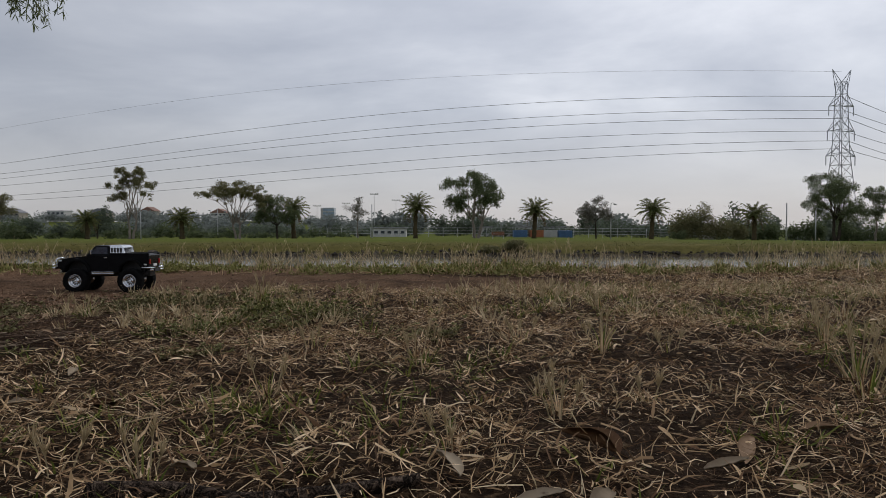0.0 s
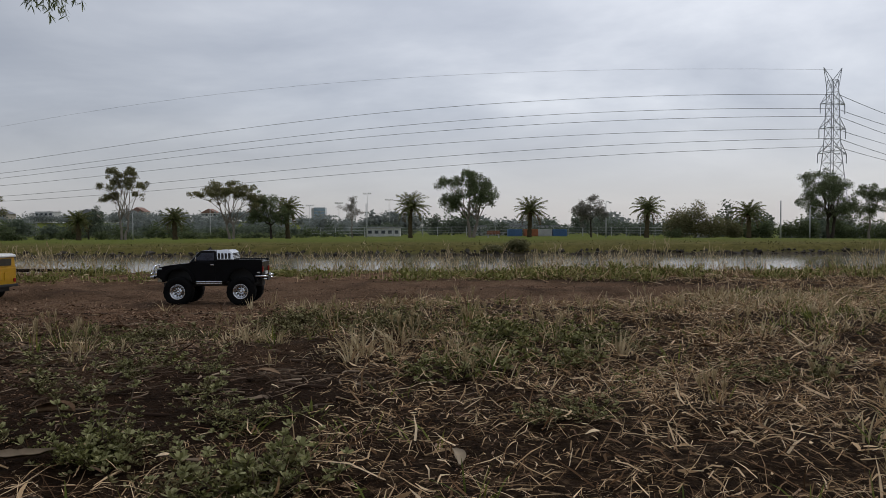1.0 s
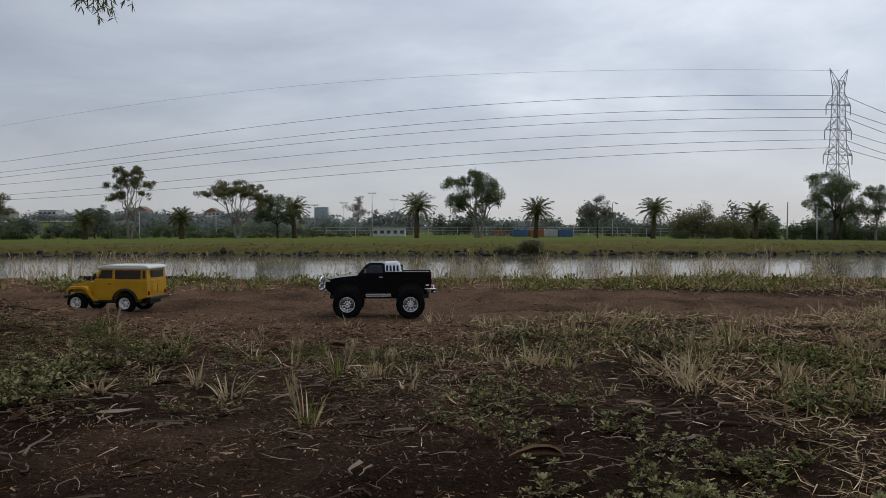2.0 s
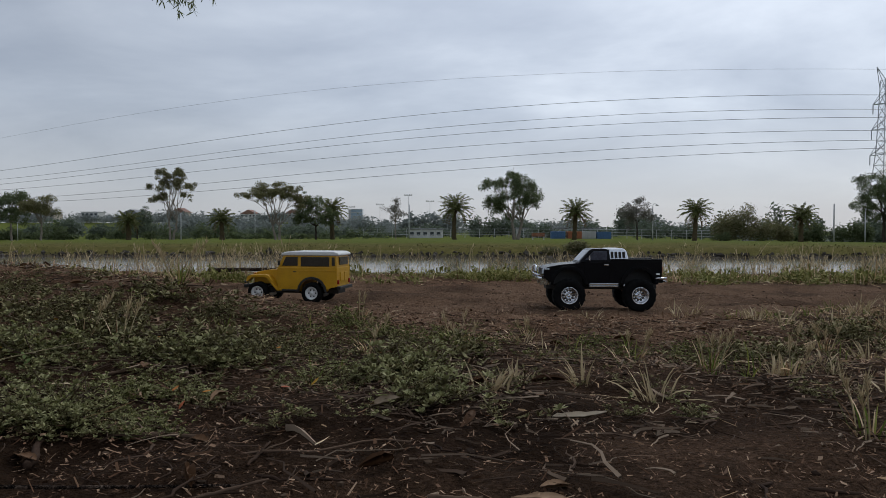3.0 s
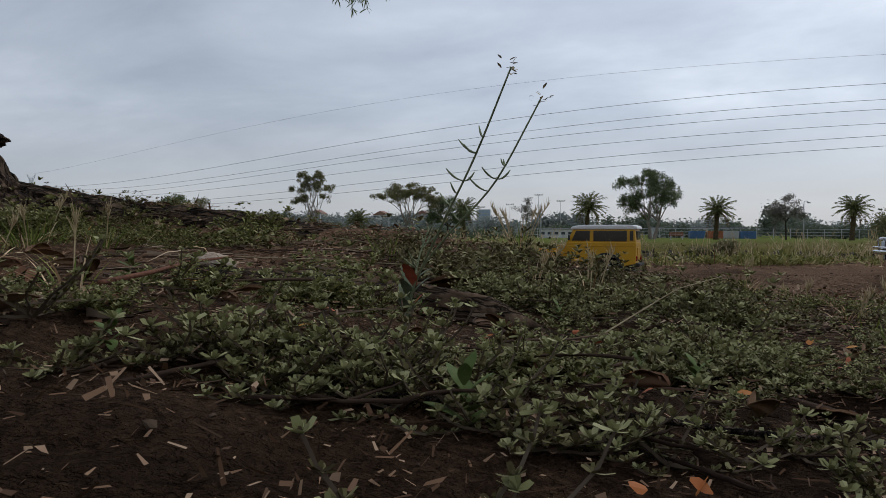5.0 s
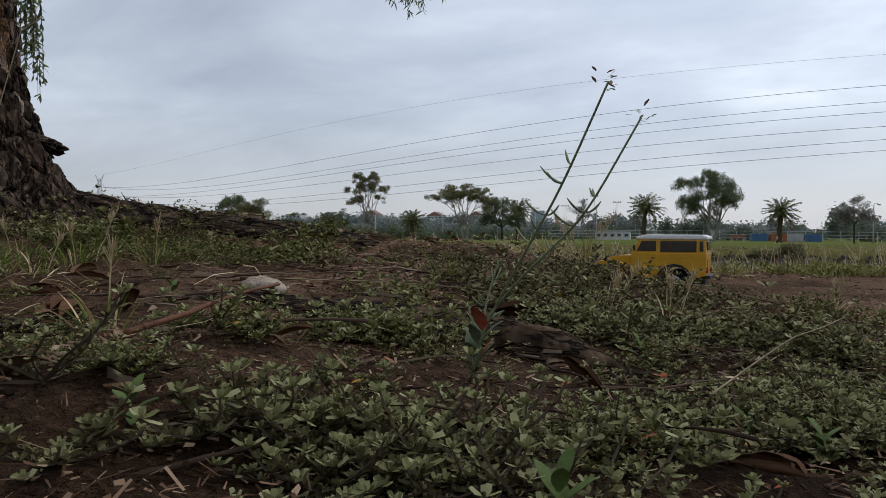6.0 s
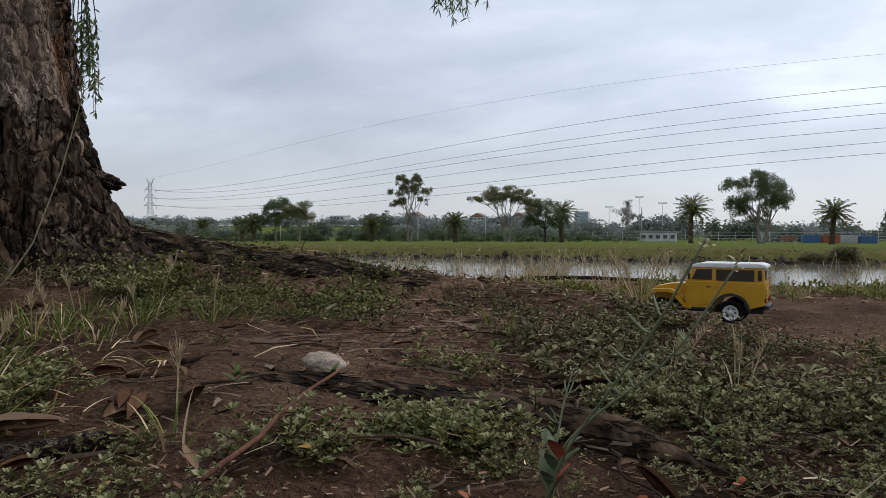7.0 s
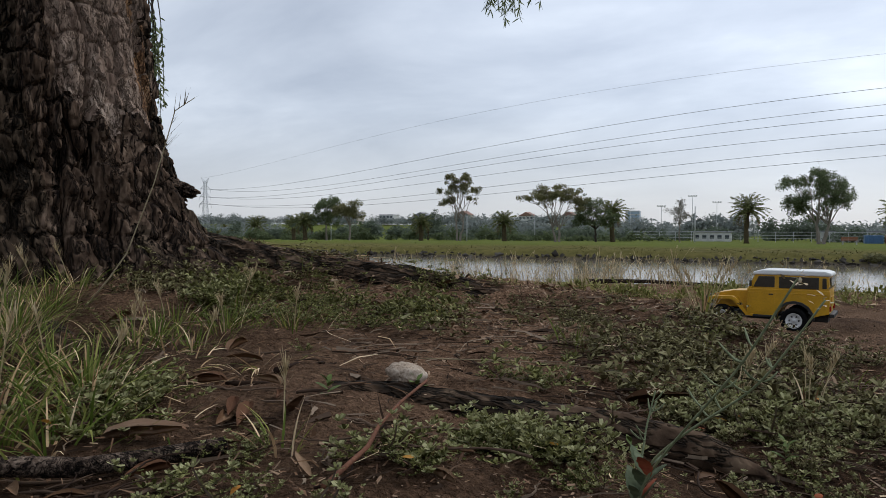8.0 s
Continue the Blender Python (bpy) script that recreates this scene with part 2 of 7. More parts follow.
def straw_mask(x, y):
    """Dry mown grass: thick where the walk begins, thinning to bare soil."""
    n = fbm(x * 1.3, y * 1.3, 31) - 0.47
    by_tree = np.exp(-(((x + 3.45) / 0.40) ** 2 + ((y - 1.55) / 0.42) ** 2)) * ss(-0.3, 0.0, n)
    patch = 0.55 * np.exp(-(((x + 1.05) / 0.38) ** 2 + ((y - 1.5) / 0.30) ** 2))
    return np.clip(ss(-1.3, -0.65, x + 1.3 * n - 0.10 * (y - 1.5) - patch) + by_tree, 0, 1) * (1 - trail_mask(x, y)) * (1 - ss(4.6, 5.2, y))


def weed_mask(x, y):
    """Grey-green creeping saltbush."""
    n = fbm(x * 1.7, y * 1.7, 41)
    m = ss(-1.5, -2.0, x + 0.7 * (n - 0.47)) * (1 - ss(2.35, 2.7, y + 0.5 * (n - 0.47)))
    bare = np.maximum(np.exp(-(((x + 3.08) / 0.46) ** 2 + ((y - 1.90) / 0.38) ** 2) ** 2.0), 0.85 * ss(-3.15, -3.35, x) * ss(2.15, 1.95, y))
    bare2 = np.exp(-(((x + 4.2) / 0.5) ** 2 + ((y - 2.0) / 0.35) ** 2))
    patch = 0.6 * ss(0.42, 0.56, fbm(x * 2.2 + 7, y * 2.2, 43)) * ss(2.75, 2.4, y) * ss(1.55, 1.85, y) * ss(0.1, -0.5, x)
    m = m * (1 - ss(-2.42, -2.22, x) * ss(1.66, 1.46, y))
    patch = np.maximum(patch, 0.8 * np.exp(-(((x + 1.5) / 0.36) ** 2 + ((y - 1.75) / 0.42) ** 2) ** 1.5) * ss(0.38, 0.5, n))
    m = m * (1 - 0.75 * ss(-2.95, -3.15, x) * ss(1.75, 1.55, y) * ss(0.56, 0.44, fbm(x * 3.1 + 3, y * 3.1, 46)))
    m = m * (1 - 0.8 * ss(-2.55, -2.68, x) * ss(1.78, 1.66, y))
    return np.clip(np.maximum(m * np.maximum(ss(0.33, 0.47, n), 0.9 * ss(-2.15, -2.4, x) * (1 - ss(1.6, 1.85, y))) * (1 - bare) * (1 - bare2), np.maximum(patch * (1 - bare), saltbush_band(x, y))), 0, 1) * (1 - trail_mask(x, y))


def saltbush_band(x, y):
    """Pads of saltbush that stay nearly closed."""
    pad = lambda cx, cy, ax, ay: np.exp(-(((x - cx) / ax) ** 2 + ((y - cy) / ay) ** 2) ** 1.5)
    return np.maximum.reduce([pad(*c) for c in ((-2.98, 1.455, 0.055, 0.03), (-2.95, 1.50, 0.03, 0.025), (-2.84, 1.55, 0.075, 0.032), (-2.905, 1.365, 0.06, 0.038), (-2.855, 1.385, 0.05, 0.03), (-3.0, 1.385, 0.035, 0.025), (-3.15, 1.43, 0.05, 0.025), (-3.06, 1.325, 0.05, 0.025), (-2.95, 1.30, 0.05, 0.03), (-3.10, 1.39, 0.04, 0.02), (-2.77, 1.49, 0.075, 0.04), (-2.80, 1.425, 0.06, 0.035), (-3.44, 2.04, 0.27, 0.17), (-3.26, 2.1, 0.16, 0.10), (-2.92, 2.3, 0.14, 0.09), (-2.62, 2.3, 0.24, 0.15), (-2.15, 2.42, 0.25, 0.13), (-1.48, 2.28, 0.2, 0.12), (-1.02, 2.48, 0.16, 0.08), (-0.7, 2.15, 0.12, 0.08), (-0.52, 1.31, 0.13, 0.09), (-1.08, 1.25, 0.13, 0.06), (-2.80, 1.27, 0.07, 0.04), (-2.72, 1.33, 0.07, 0.045), (-2.66, 1.24, 0.06, 0.03), (-2.55, 1.36, 0.10, 0.06), (-2.40, 1.50, 0.11, 0.08), (-2.13, 1.88, 0.15, 0.12), (-2.42, 2.0, 0.2, 0.14), (-2.50, 1.76, 0.17, 0.08), (-2.62, 1.80, 0.10, 0.05), (-2.60, 2.02, 0.2, 0.12), (-2.76, 2.16, 0.12, 0.07), (-2.38, 1.72, 0.14, 0.07), (-2.30, 2.16, 0.16, 0.08))])


ground_me = mesh_from("ground", np.stack([GX, GY, GZ], 2), gf, smooth=True)
X1, Y1 = GX.ravel(), GY.ravel()
for nm, vals in (("trail", trail_mask(X1, Y1)), ("straw", straw_mask(X1, Y1)),
                 ("slope", ss(39.9, 40.3, Y1) * (1 - ss(42.6, 45.6, Y1 + 3.0 * (fbm(X1 * 0.25, Y1 * 0.6, 8) - 0.5)))),
                 ("dry", np.clip(np.exp(-(((X1 + 3.25) / 0.6) ** 2 + ((Y1 - 1.95) / 0.6) ** 2) ** 1.5) + 0.18 * ss(-2.7, -3.0, X1) * ss(0.5, 1.3, Y1 + 0.8 * (fbm(X1 * 2.1, Y1 * 2.1, 34) - 0.47)) * ss(2.6, 2.3, Y1) + 0.85 * ss(2.1, 2.75, Y1) * ss(0.3, -0.6, X1) + 0.8 * (fbm(X1 * 4, Y1 * 4, 33) - 0.45), 0, 1)),
                 ("lawn", ss(40.0, 40.8, Y1 + 1.2 * (fbm(X1 * 0.5, Y1 * 0.5, 3) - 0.5))), ("bank", ss(5.0, 5.5, Y1) * (1 - ss(40, 41, Y1)))):
    a = ground_me.attributes.new(nm, "FLOAT", "POINT")
    a.data.foreach_set("value", vals.astype(np.float32))


def ground_material():
    m = bpy.data.materials.new("soil_and_lawn")
    m.use_nodes = True
    t = m.node_tree
    b = t.nodes["Principled BSDF"]
    b.inputs["Roughness"].default_value, b.inputs["Specular IOR Level"].default_value = 0.95, 0.04
    g = t.nodes.new("ShaderNodeNewGeometry")

    def noise(scale, detail=5, rough=0.6):
        n = t.nodes.new("ShaderNodeTexNoise")
        n.inputs["Scale"].default_value, n.inputs["Detail"].default_value, n.inputs["Roughness"].default_value = scale, detail, rough
        t.links.new(g.outputs["Position"], n.inputs["Vector"])
        return n.outputs[0]

    def ramp(fac, *stops):
        r = t.nodes.new("ShaderNodeValToRGB")
        els = r.color_ramp.elements
        els[0].position, els[0].color = stops[0][0], (*stops[0][1], 1)
        els[1].position, els[1].color = stops[-1][0], (*stops[-1][1], 1)
        for p, c in stops[1:-1]:
            els.new(p).color = (*c, 1)
        t.links.new(fac, r.inputs[0])
        return r.outputs[0]

    def mix(fac, a, c):
        x = t.nodes.new("ShaderNodeMix"); x.data_type = "RGBA"
        t.links.new(fac, x.inputs[0]); t.links.new(a, x.inputs[6]); t.links.new(c, x.inputs[7])
        return x.outputs[2]

    def attr(name):
        a = t.nodes.new("ShaderNodeAttribute"); a.attribute_name = name
        return a.outputs["Fac"]

    fine, mid, big = noise(160, 4, 0.7), noise(22), noise(0.35, 6)
    soil = mix(mid, ramp(fine, (0.3, (0.011, 0.0055, 0.0028)), (0.6, (0.027, 0.0145, 0.0078)), (0.77, (0.08, 0.05, 0.03))),
               ramp(fine, (0.3, (0.017, 0.009, 0.0045)), (0.66, (0.04, 0.0225, 0.0125)), (0.79, (0.10, 0.064, 0.04))))
    path = mix(noise(6), ramp(fine, (0.3, (0.096, 0.054, 0.0312)), (0.68, (0.192, 0.1152, 0.0696))),
               ramp(fine, (0.3, (0.144, 0.084, 0.0504)), (0.68, (0.288, 0.186, 0.12))))
    path = mix(ramp(noise(2.6, 6, 0.65), (0.45, (0.0, 0.0, 0.0)), (0.66, (0.7, 0.7, 0.7))), path, soil)
    litter = ramp(noise(70, 3, 0.7), (0.3, (0.012, 0.007, 0.004)), (0.54, (0.040, 0.024, 0.014)), (0.74, (0.17, 0.11, 0.062)))
    lawn = mix(big, ramp(noise(1.4), (0.3, (0.072, 0.105, 0.016)), (0.7, (0.12, 0.15, 0.026))),
               ramp(noise(3.0), (0.3, (0.085, 0.105, 0.018)), (0.7, (0.145, 0.138, 0.036))))
    mud = ramp(noise(3.0), (0.3, (0.05, 0.038, 0.026)), (0.7, (0.11, 0.09, 0.06)))
    dry = mix(noise(9), ramp(fine, (0.3, (0.12, 0.066, 0.037)), (0.62, (0.37, 0.222, 0.14)), (0.78, (0.60, 0.41, 0.285))),
              ramp(fine, (0.3, (0.066, 0.036, 0.020)), (0.62, (0.31, 0.185, 0.115)), (0.78, (0.54, 0.36, 0.245))))
    dry = mix(ramp(noise(11, 5, 0.7), (0.48, (0.0, 0.0, 0.0)), (0.64, (0.65, 0.65, 0.65))), dry, soil)
    c = mix(attr("dry"), soil, dry)
    c = mix(attr("straw"), c, litter)
    c = mix(attr("trail"), c, path)
    c = mix(attr("bank"), c, mud)
    c = mix(attr("lawn"), c, lawn)
    c = mix(attr("slope"), c, ramp(noise(2.2), (0.3, (0.078, 0.072, 0.020)), (0.7, (0.155, 0.132, 0.044))))
    t.links.new(c, b.inputs["Base Color"])
    nrm = None
    for height_, far_ in ((noise(48, 4, 0.65), 0.022), (fine, 0.012)):
        bn = t.nodes.new("ShaderNodeBump"); bn.inputs["Strength"].default_value, bn.inputs["Distance"].default_value = 0.9, far_
        t.links.new(height_, bn.inputs["Height"])
        if nrm:
            t.links.new(nrm, bn.inputs["Normal"])
        nrm = bn.outputs[0]
    t.links.new(nrm, b.inputs["Normal"])
    return m


ground_me.materials.append(ground_material())
ground = tagged(new("ground", ground_me), "dark soil bank with bare dirt track, muddy slope and far green lawn", "ground", kind="structure")

# ---- river ----
wm = material("river_water", ((0.105, 0.086, 0.062), (0.14, 0.118, 0.088)), scale=0.3, rough=0.09, spec=0.5, bump=0.0)
wt2 = wm.node_tree
wb = wt2.nodes["Principled BSDF"]
wb.inputs["IOR"].default_value = 1.33
wg = wt2.nodes.new("ShaderNodeNewGeometry")
wmap = wt2.nodes.new("ShaderNodeMapping"); wmap.inputs["Scale"].default_value = (0.6, 2.2, 1)
wn = wt2.nodes.new("ShaderNodeTexNoise"); wn.inputs["Scale"].default_value = 1.1; wn.inputs["Detail"].default_value = 4
wbump = wt2.nodes.new("ShaderNodeBump"); wbump.inputs["Strength"].default_value, wbump.inputs["Distance"].default_value = 0.22, 0.03
wt2.links.new(wg.outputs["Position"], wmap.inputs[0]); wt2.links.new(wmap.outputs[0], wn.inputs["Vector"])
wt2.links.new(wn.outputs[0], wbump.inputs["Height"]); wt2.links.new(wbump.outputs[0], wb.inputs["Normal"])
wx = np.concatenate([[-2500, -800], np.arange(-300, 301, 30), [800, 2500]]); wy = np.arange(6.5, 41, 3.4)
WX, WY = np.meshgrid(wx, wy)
wi = np.arange(WX.size).reshape(WX.shape)
wf = np.stack([wi[:-1, :-1], wi[:-1, 1:], wi[1:, 1:], wi[1:, :-1]], 2).reshape(-1, 4)
water = tagged(new("water", mesh_from("water", np.stack([WX, WY, np.full(WX.shape, -1.2)], 2), wf, (wm,))), "calm muddy grey-brown river water", "river", kind="structure")


# ---- far trees ----
M_leaf_euc = material("eucalypt_leaves", ((0.062, 0.084, 0.040), (0.112, 0.140, 0.068), (0.185, 0.212, 0.110)), scale=0.6, rough=0.6, island=0.6, transl=0.45)
M_leaf_olive = material("olive_leaves", ((0.085, 0.085, 0.038), (0.165, 0.158, 0.076), (0.28, 0.255, 0.14)), scale=0.6, rough=0.6, island=0.6, transl=0.45)
# light haze is put into these low-contrast grey-green leaf colours
M_leaf_greyed = material("haze_greyed_leaves", ((0.095, 0.118, 0.084), (0.129, 0.157, 0.112), (0.168, 0.196, 0.140)), scale=0.08, rough=0.8, island=0.35, transl=0.4)
# haze of the far distance painted in: paler, greyer leaf colours
M_leaf_haze = material("haze_tinted_leaves", ((0.190, 0.213, 0.196), (0.230, 0.255, 0.237), (0.269, 0.291, 0.274)), scale=0.05, rough=0.9, island=0.3, transl=0.4)
M_leaf_brown = material("dry_crown", ((0.146, 0.140, 0.118), (0.196, 0.185, 0.157), (0.246, 0.230, 0.202)), scale=0.6, rough=0.8, island=0.5, transl=0.4)
M_palm = material("palm_fronds", ((0.065, 0.080, 0.028), (0.140, 0.155, 0.058), (0.28, 0.27, 0.12)), scale=1.0, rough=0.5, island=0.6, transl=0.35)
M_palm_dead = material("dead_fronds", ((0.12, 0.085, 0.045), (0.2, 0.15, 0.085)), scale=1.0, rough=0.8, island=0.6)
M_palm_trunk = material("palm_bark", ((0.05, 0.038, 0.03), (0.12, 0.095, 0.046)), scale=3.0, rough=0.9, bump=0.8)
M_pale_bark = material("pale_gum_bark", ((0.16, 0.135, 0.11), (0.30, 0.265, 0.225)), scale=1.5, rough=0.85, stretch=(1, 1, 0.3))
M_dark_bark = material("dark_limbs", ((0.035, 0.028, 0.022), (0.08, 0.066, 0.052)), scale=1.5, rough=0.9)


def leaf_cloud(centres, radii, count, size, r, droop=0.4):
    """Many small leaf sprays round the clump centres, thick in the shell, none in the gaps."""
    centres, radii = np.asarray(centres, float), np.asarray(radii, float)
    vol = radii.prod(1) ** (2 / 3)
    which = r.choice(len(centres), count, p=vol / vol.sum())
    d = r.normal(size=(count, 3)); d /= np.linalg.norm(d, axis=1)[:, None]
    rad = np.minimum(r.uniform(0.08, 1.0, count) ** 0.5 * (1 + 0.13 * r.normal(size=count)), 1.18)
    p = centres[which] + d * rad[:, None] * radii[which]
    az = r.uniform(0, 2 * np.pi, count)
    ln = size * r.uniform(0.6, 1.5, count)
    return strips(p, az, ln, ln * r.uniform(0.35, 0.7, count), r.uniform(-1.0, 0.8, count) - droop, r.uniform(-0.3, 0.8, count), k=1, taper=(0.7, 1.0), twist=r.uniform(-1.2, 1.2, count))


def limb(a, b, r0, r1, r, wobble=0.12, n=5, sides=6):
    a, b = np.asarray(a, float), np.asarray(b, float)
    s = np.linspace(0, 1, n)[:, None]
    ln = np.linalg.norm(b - a)
    pts = a + (b - a) * s + r.normal(size=(n, 3)) * wobble * ln * 0.25 * np.sin(s * np.pi)
    return tube(pts, np.linspace(r0, r1, n), sides, cap=False)


def gum_tree(place, h, clumps, radii, count, leaf, bark, foliage, label, seed, trunk_r=0.22, fork=0.3, category="tree", name="gum_tree", stems=1, size=None):
    """Trunk forking into limbs that carry separate clumps of leaves. clumps: centres in shares of the height."""
    r = np.random.default_rng(seed)
    t = thing(name, label, category, (*place, float(height(place[0], place[1])) - 0.05))
    c = np.asarray(clumps, float) * h
    c = c + r.normal(size=c.shape) * 0.02 * h
    chunks = []
    for s in range(stems):
        base = np.array([(s - (stems - 1) / 2) * 0.5, 0.0, 0.0])
        top = np.array([base[0] * 2.2 + r.normal() * 0.2, 0, fork * h])
        chunks.append(limb(base, top, trunk_r, trunk_r * 0.7, r, 0.10, 6, 8))
        for q in c[s::stems]:
            mid = top + (q - top) * 0.55 + np.array([0, 0, 0.05 * h])
            chunks.append(limb(top, mid, trunk_r * 0.36, trunk_r * 0.2, r))
            chunks.append(limb(mid, q, trunk_r * 0.2, trunk_r * 0.07, r))
            for _ in range(3):
                chunks.append(limb(mid, q + r.normal(size=3) * 0.05 * h, trunk_r * 0.12, trunk_r * 0.04, r, sides=4))
    part("trunk", mesh_from("trunk", *joined(chunks), (bark,), True), t)
    rad = np.asarray(radii, float) * h
    sub_c, sub_r = [], []
    for q, w in zip(c, np.broadcast_to(rad, c.shape)):
        for _ in range(7):
            d = r.normal(size=3); d /= np.linalg.norm(d)
            sub_c.append(q + d * w * r.uniform(0.35, 1.2)); sub_r.append(w * r.uniform(0.32, 0.68))
    part("crown", mesh_from("crown", *leaf_cloud(sub_c, sub_r, int(count * 2.8), leaf * 0.66, r), (foliage,)), t)
    return t


def dome(cx, cz, rx, rz, n, seed, low=-0.75):
    """Clump centres spread through a crown's shape, thicker towards its outside."""
    r = np.random.default_rng(seed)
    out = []
    while len(out) < n:
        d = r.uniform(-1, 1, 3)
        if 0.25 < np.linalg.norm(d) < 1 and d[2] > low and all(np.linalg.norm((d - o)) > 0.42 for o in out[-6:]):
            out.append(d)
    d = np.array(out)
    return np.column_stack([cx + d[:, 0] * rx, d[:, 1] * rx, cz + d[:, 2] * rz])


# broad gum in the middle of the lawn
gum_tree((4.2, 100), 9.6, dome(0.0, 0.66, 0.40, 0.33, 20, 31, -0.95), (0.12, 0.12, 0.11), 7000, 0.22, M_pale_bark, M_leaf_euc, "broad dark green gum tree with pale forked trunk on lawn", 1, 0.24, 0.24, stems=2)
# tall airy gum
gum_tree((-42.7, 100), 10.5, np.concatenate([dome(-0.02, 0.84, 0.17, 0.13, 6, 32), dome(0.02, 0.62, 0.30, 0.16, 9, 33)]), (0.085, 0.085, 0.06), 3800, 0.2, M_pale_bark, M_leaf_olive, "tall sparse olive gum tree with slender pale limbs", 2, 0.18, 0.25, stems=2)
# flat-topped gum and its lower neighbour
gum_tree((-26.8, 95), 7.4, np.concatenate([dome(-0.16, 0.82, 0.46, 0.13, 12, 34), [(0.42, 0, 0.72), (0.5, 0, 0.62)]]), (0.15, 0.15, 0.085), 4600, 0.2,
         M_pale_bark, M_leaf_olive, "flat-topped olive gum tree with pale leaning trunks", 3, 0.18, 0.25, stems=2)
gum_tree((-22.4, 98), 5.8, dome(0.0, 0.66, 0.5, 0.28, 10, 35), (0.2, 0.2, 0.14), 3600, 0.2, M_dark_bark, M_leaf_euc, "rounded dark green tree beside the flat-topped gum", 4, 0.16, 0.3)
gum_tree((-12.5, 105), 5.9, dome(0.0, 0.74, 0.22, 0.24, 9, 36), (0.12, 0.12, 0.11), 1500, 0.13, M_pale_bark, M_leaf_brown, "thin almost bare grey-brown tree", 5, 0.1, 0.4)
gum_tree((20.8, 102), 5.7, dome(0.0, 0.66, 0.42, 0.3, 12, 37, -0.9), (0.15, 0.15, 0.14), 2900, 0.18, M_dark_bark, M_leaf_brown, "small round grey-green tree with thin trunk", 6, 0.12, 0.42)
gum_tree((53.4, 101), 9.8, dome(0.0, 0.60, 0.42, 0.38, 22, 38, -0.95), (0.125, 0.125, 0.11), 7400, 0.22, M_dark_bark, M_leaf_euc, "large dense dark green gum tree before the pylon", 7, 0.26, 0.3, stems=2)
gum_tree((60.0, 103), 8.2, dome(0.02, 0.68, 0.30, 0.26, 9, 39), (0.14, 0.14, 0.11), 3000, 0.2, M_pale_bark, M_leaf_euc, "tall gum tree with bent pale trunk", 8, 0.18, 0.35)
gum_tree((-55.0, 90), 5.6, dome(0.12, 0.76, 0.55, 0.18, 10, 40), (0.2, 0.2, 0.12), 3200, 0.18, M_pale_bark, M_leaf_olive, "leaning olive gum tree with a flat crown", 9, 0.15, 0.35)
gum_tree((-60.0, 92), 6.3, dome(-0.02, 0.68, 0.42, 0.28, 11, 41), (0.17, 0.17, 0.13), 3600, 0.2, M_pale_bark, M_leaf_euc, "rounded green gum tree at the lawn's edge", 10, 0.16, 0.35)
gum_tree((-66.5, 96), 4.2, dome(0.0, 0.64, 0.4, 0.28, 7, 42), (0.22, 0.22, 0.17), 1800, 0.18, M_dark_bark, M_leaf_greyed, "small dark green tree on the far lawn", 12, 0.13, 0.3)
gum_tree((-53.0, 112), 5.0, dome(0.0, 0.68, 0.4, 0.25, 7, 43), (0.22, 0.22, 0.16), 1800, 0.2, M_dark_bark, M_leaf_greyed, "small dark tree behind the lawn", 13, 0.13, 0.3)


def palm(name, place, h, spread, seed, label):
    r = np.random.default_rng(seed)
    t = thing(name, label, "palm tree", (*place, float(height(place[0], place[1])) - 0.05), group="palms along the lawn")
    spread = spread * 0.8
    th = h * 0.66
    zs = np.linspace(0, th, 10)
    pts = np.stack([0.12 * np.sin(zs * 0.5 + seed), 0 * zs, zs], 1)
    rad = 0.29 + 0.05 * np.sin(zs * 9) + 0.10 * (zs > th * 0.8) + 0.1 * np.exp(-zs * 3)
    part("trunk", mesh_from("trunk", *tube(pts, rad, 10), (M_palm_trunk,), True), t)
    top = pts[-1]
    leafs, dead = [], []
    for i in range(44):
        az = i * 2.4 + r.uniform(-0.2, 0.2)
        el0 = 1.5 - 2.2 * (i / 44) + r.uniform(-0.1, 0.1)
        ln = spread * r.uniform(1.0, 1.25) * (0.85 if el0 > 1.2 else 1.0)
        k = 9
        p = top.copy(); hdir = np.array([math.cos(az), math.sin(az), 0])
        rach = []
        for j in range(k):
            el = el0 - (0.5 + 0.55 * i / 44 + 0.25 * r.uniform()) * (j / k) ** 1.2
            p = p + (hdir * math.cos(el) + np.array([0, 0, math.sin(el)])) * ln / k
            rach.append((p.copy(), el))
        bucket = dead if el0 < -0.5 else leafs
        bucket.append(tube([top] + [q for q, _ in rach], np.linspace(0.05, 0.012, k + 1), 4, cap=False))
        bp, ba, bl = [], [], []
        for j, (q, el) in enumerate(rach):
            for sgn in (-1, 1):
                for u in (0, 0.5):
                    bp.append(q - hdir * u * ln / k * 0.5); ba.append(az + sgn * (0.75 - 0.35 * j / k)); bl.append(spread * 0.24 * (1 - 0.55 * abs(j / k - 0.35)))
        bl = np.array(bl) * r.uniform(0.8, 1.15, len(bl))
        bucket.append(strips(np.array(bp), np.array(ba), bl, 0.12, r.uniform(-0.6, 0.2, len(bl)), r.uniform(0.2, 0.9, len(bl)), k=2, taper=(0.8, 1.0, 0.1), twist=r.uniform(-0.9, 0.9, len(bl))))
    part("crown", mesh_from("crown", *joined(leafs), (M_palm,)), t)
    if dead:
        part("dead_fronds", mesh_from("dead_fronds", *joined(dead), (M_palm_dead,)), t, "dry brown hanging fronds")
    return t


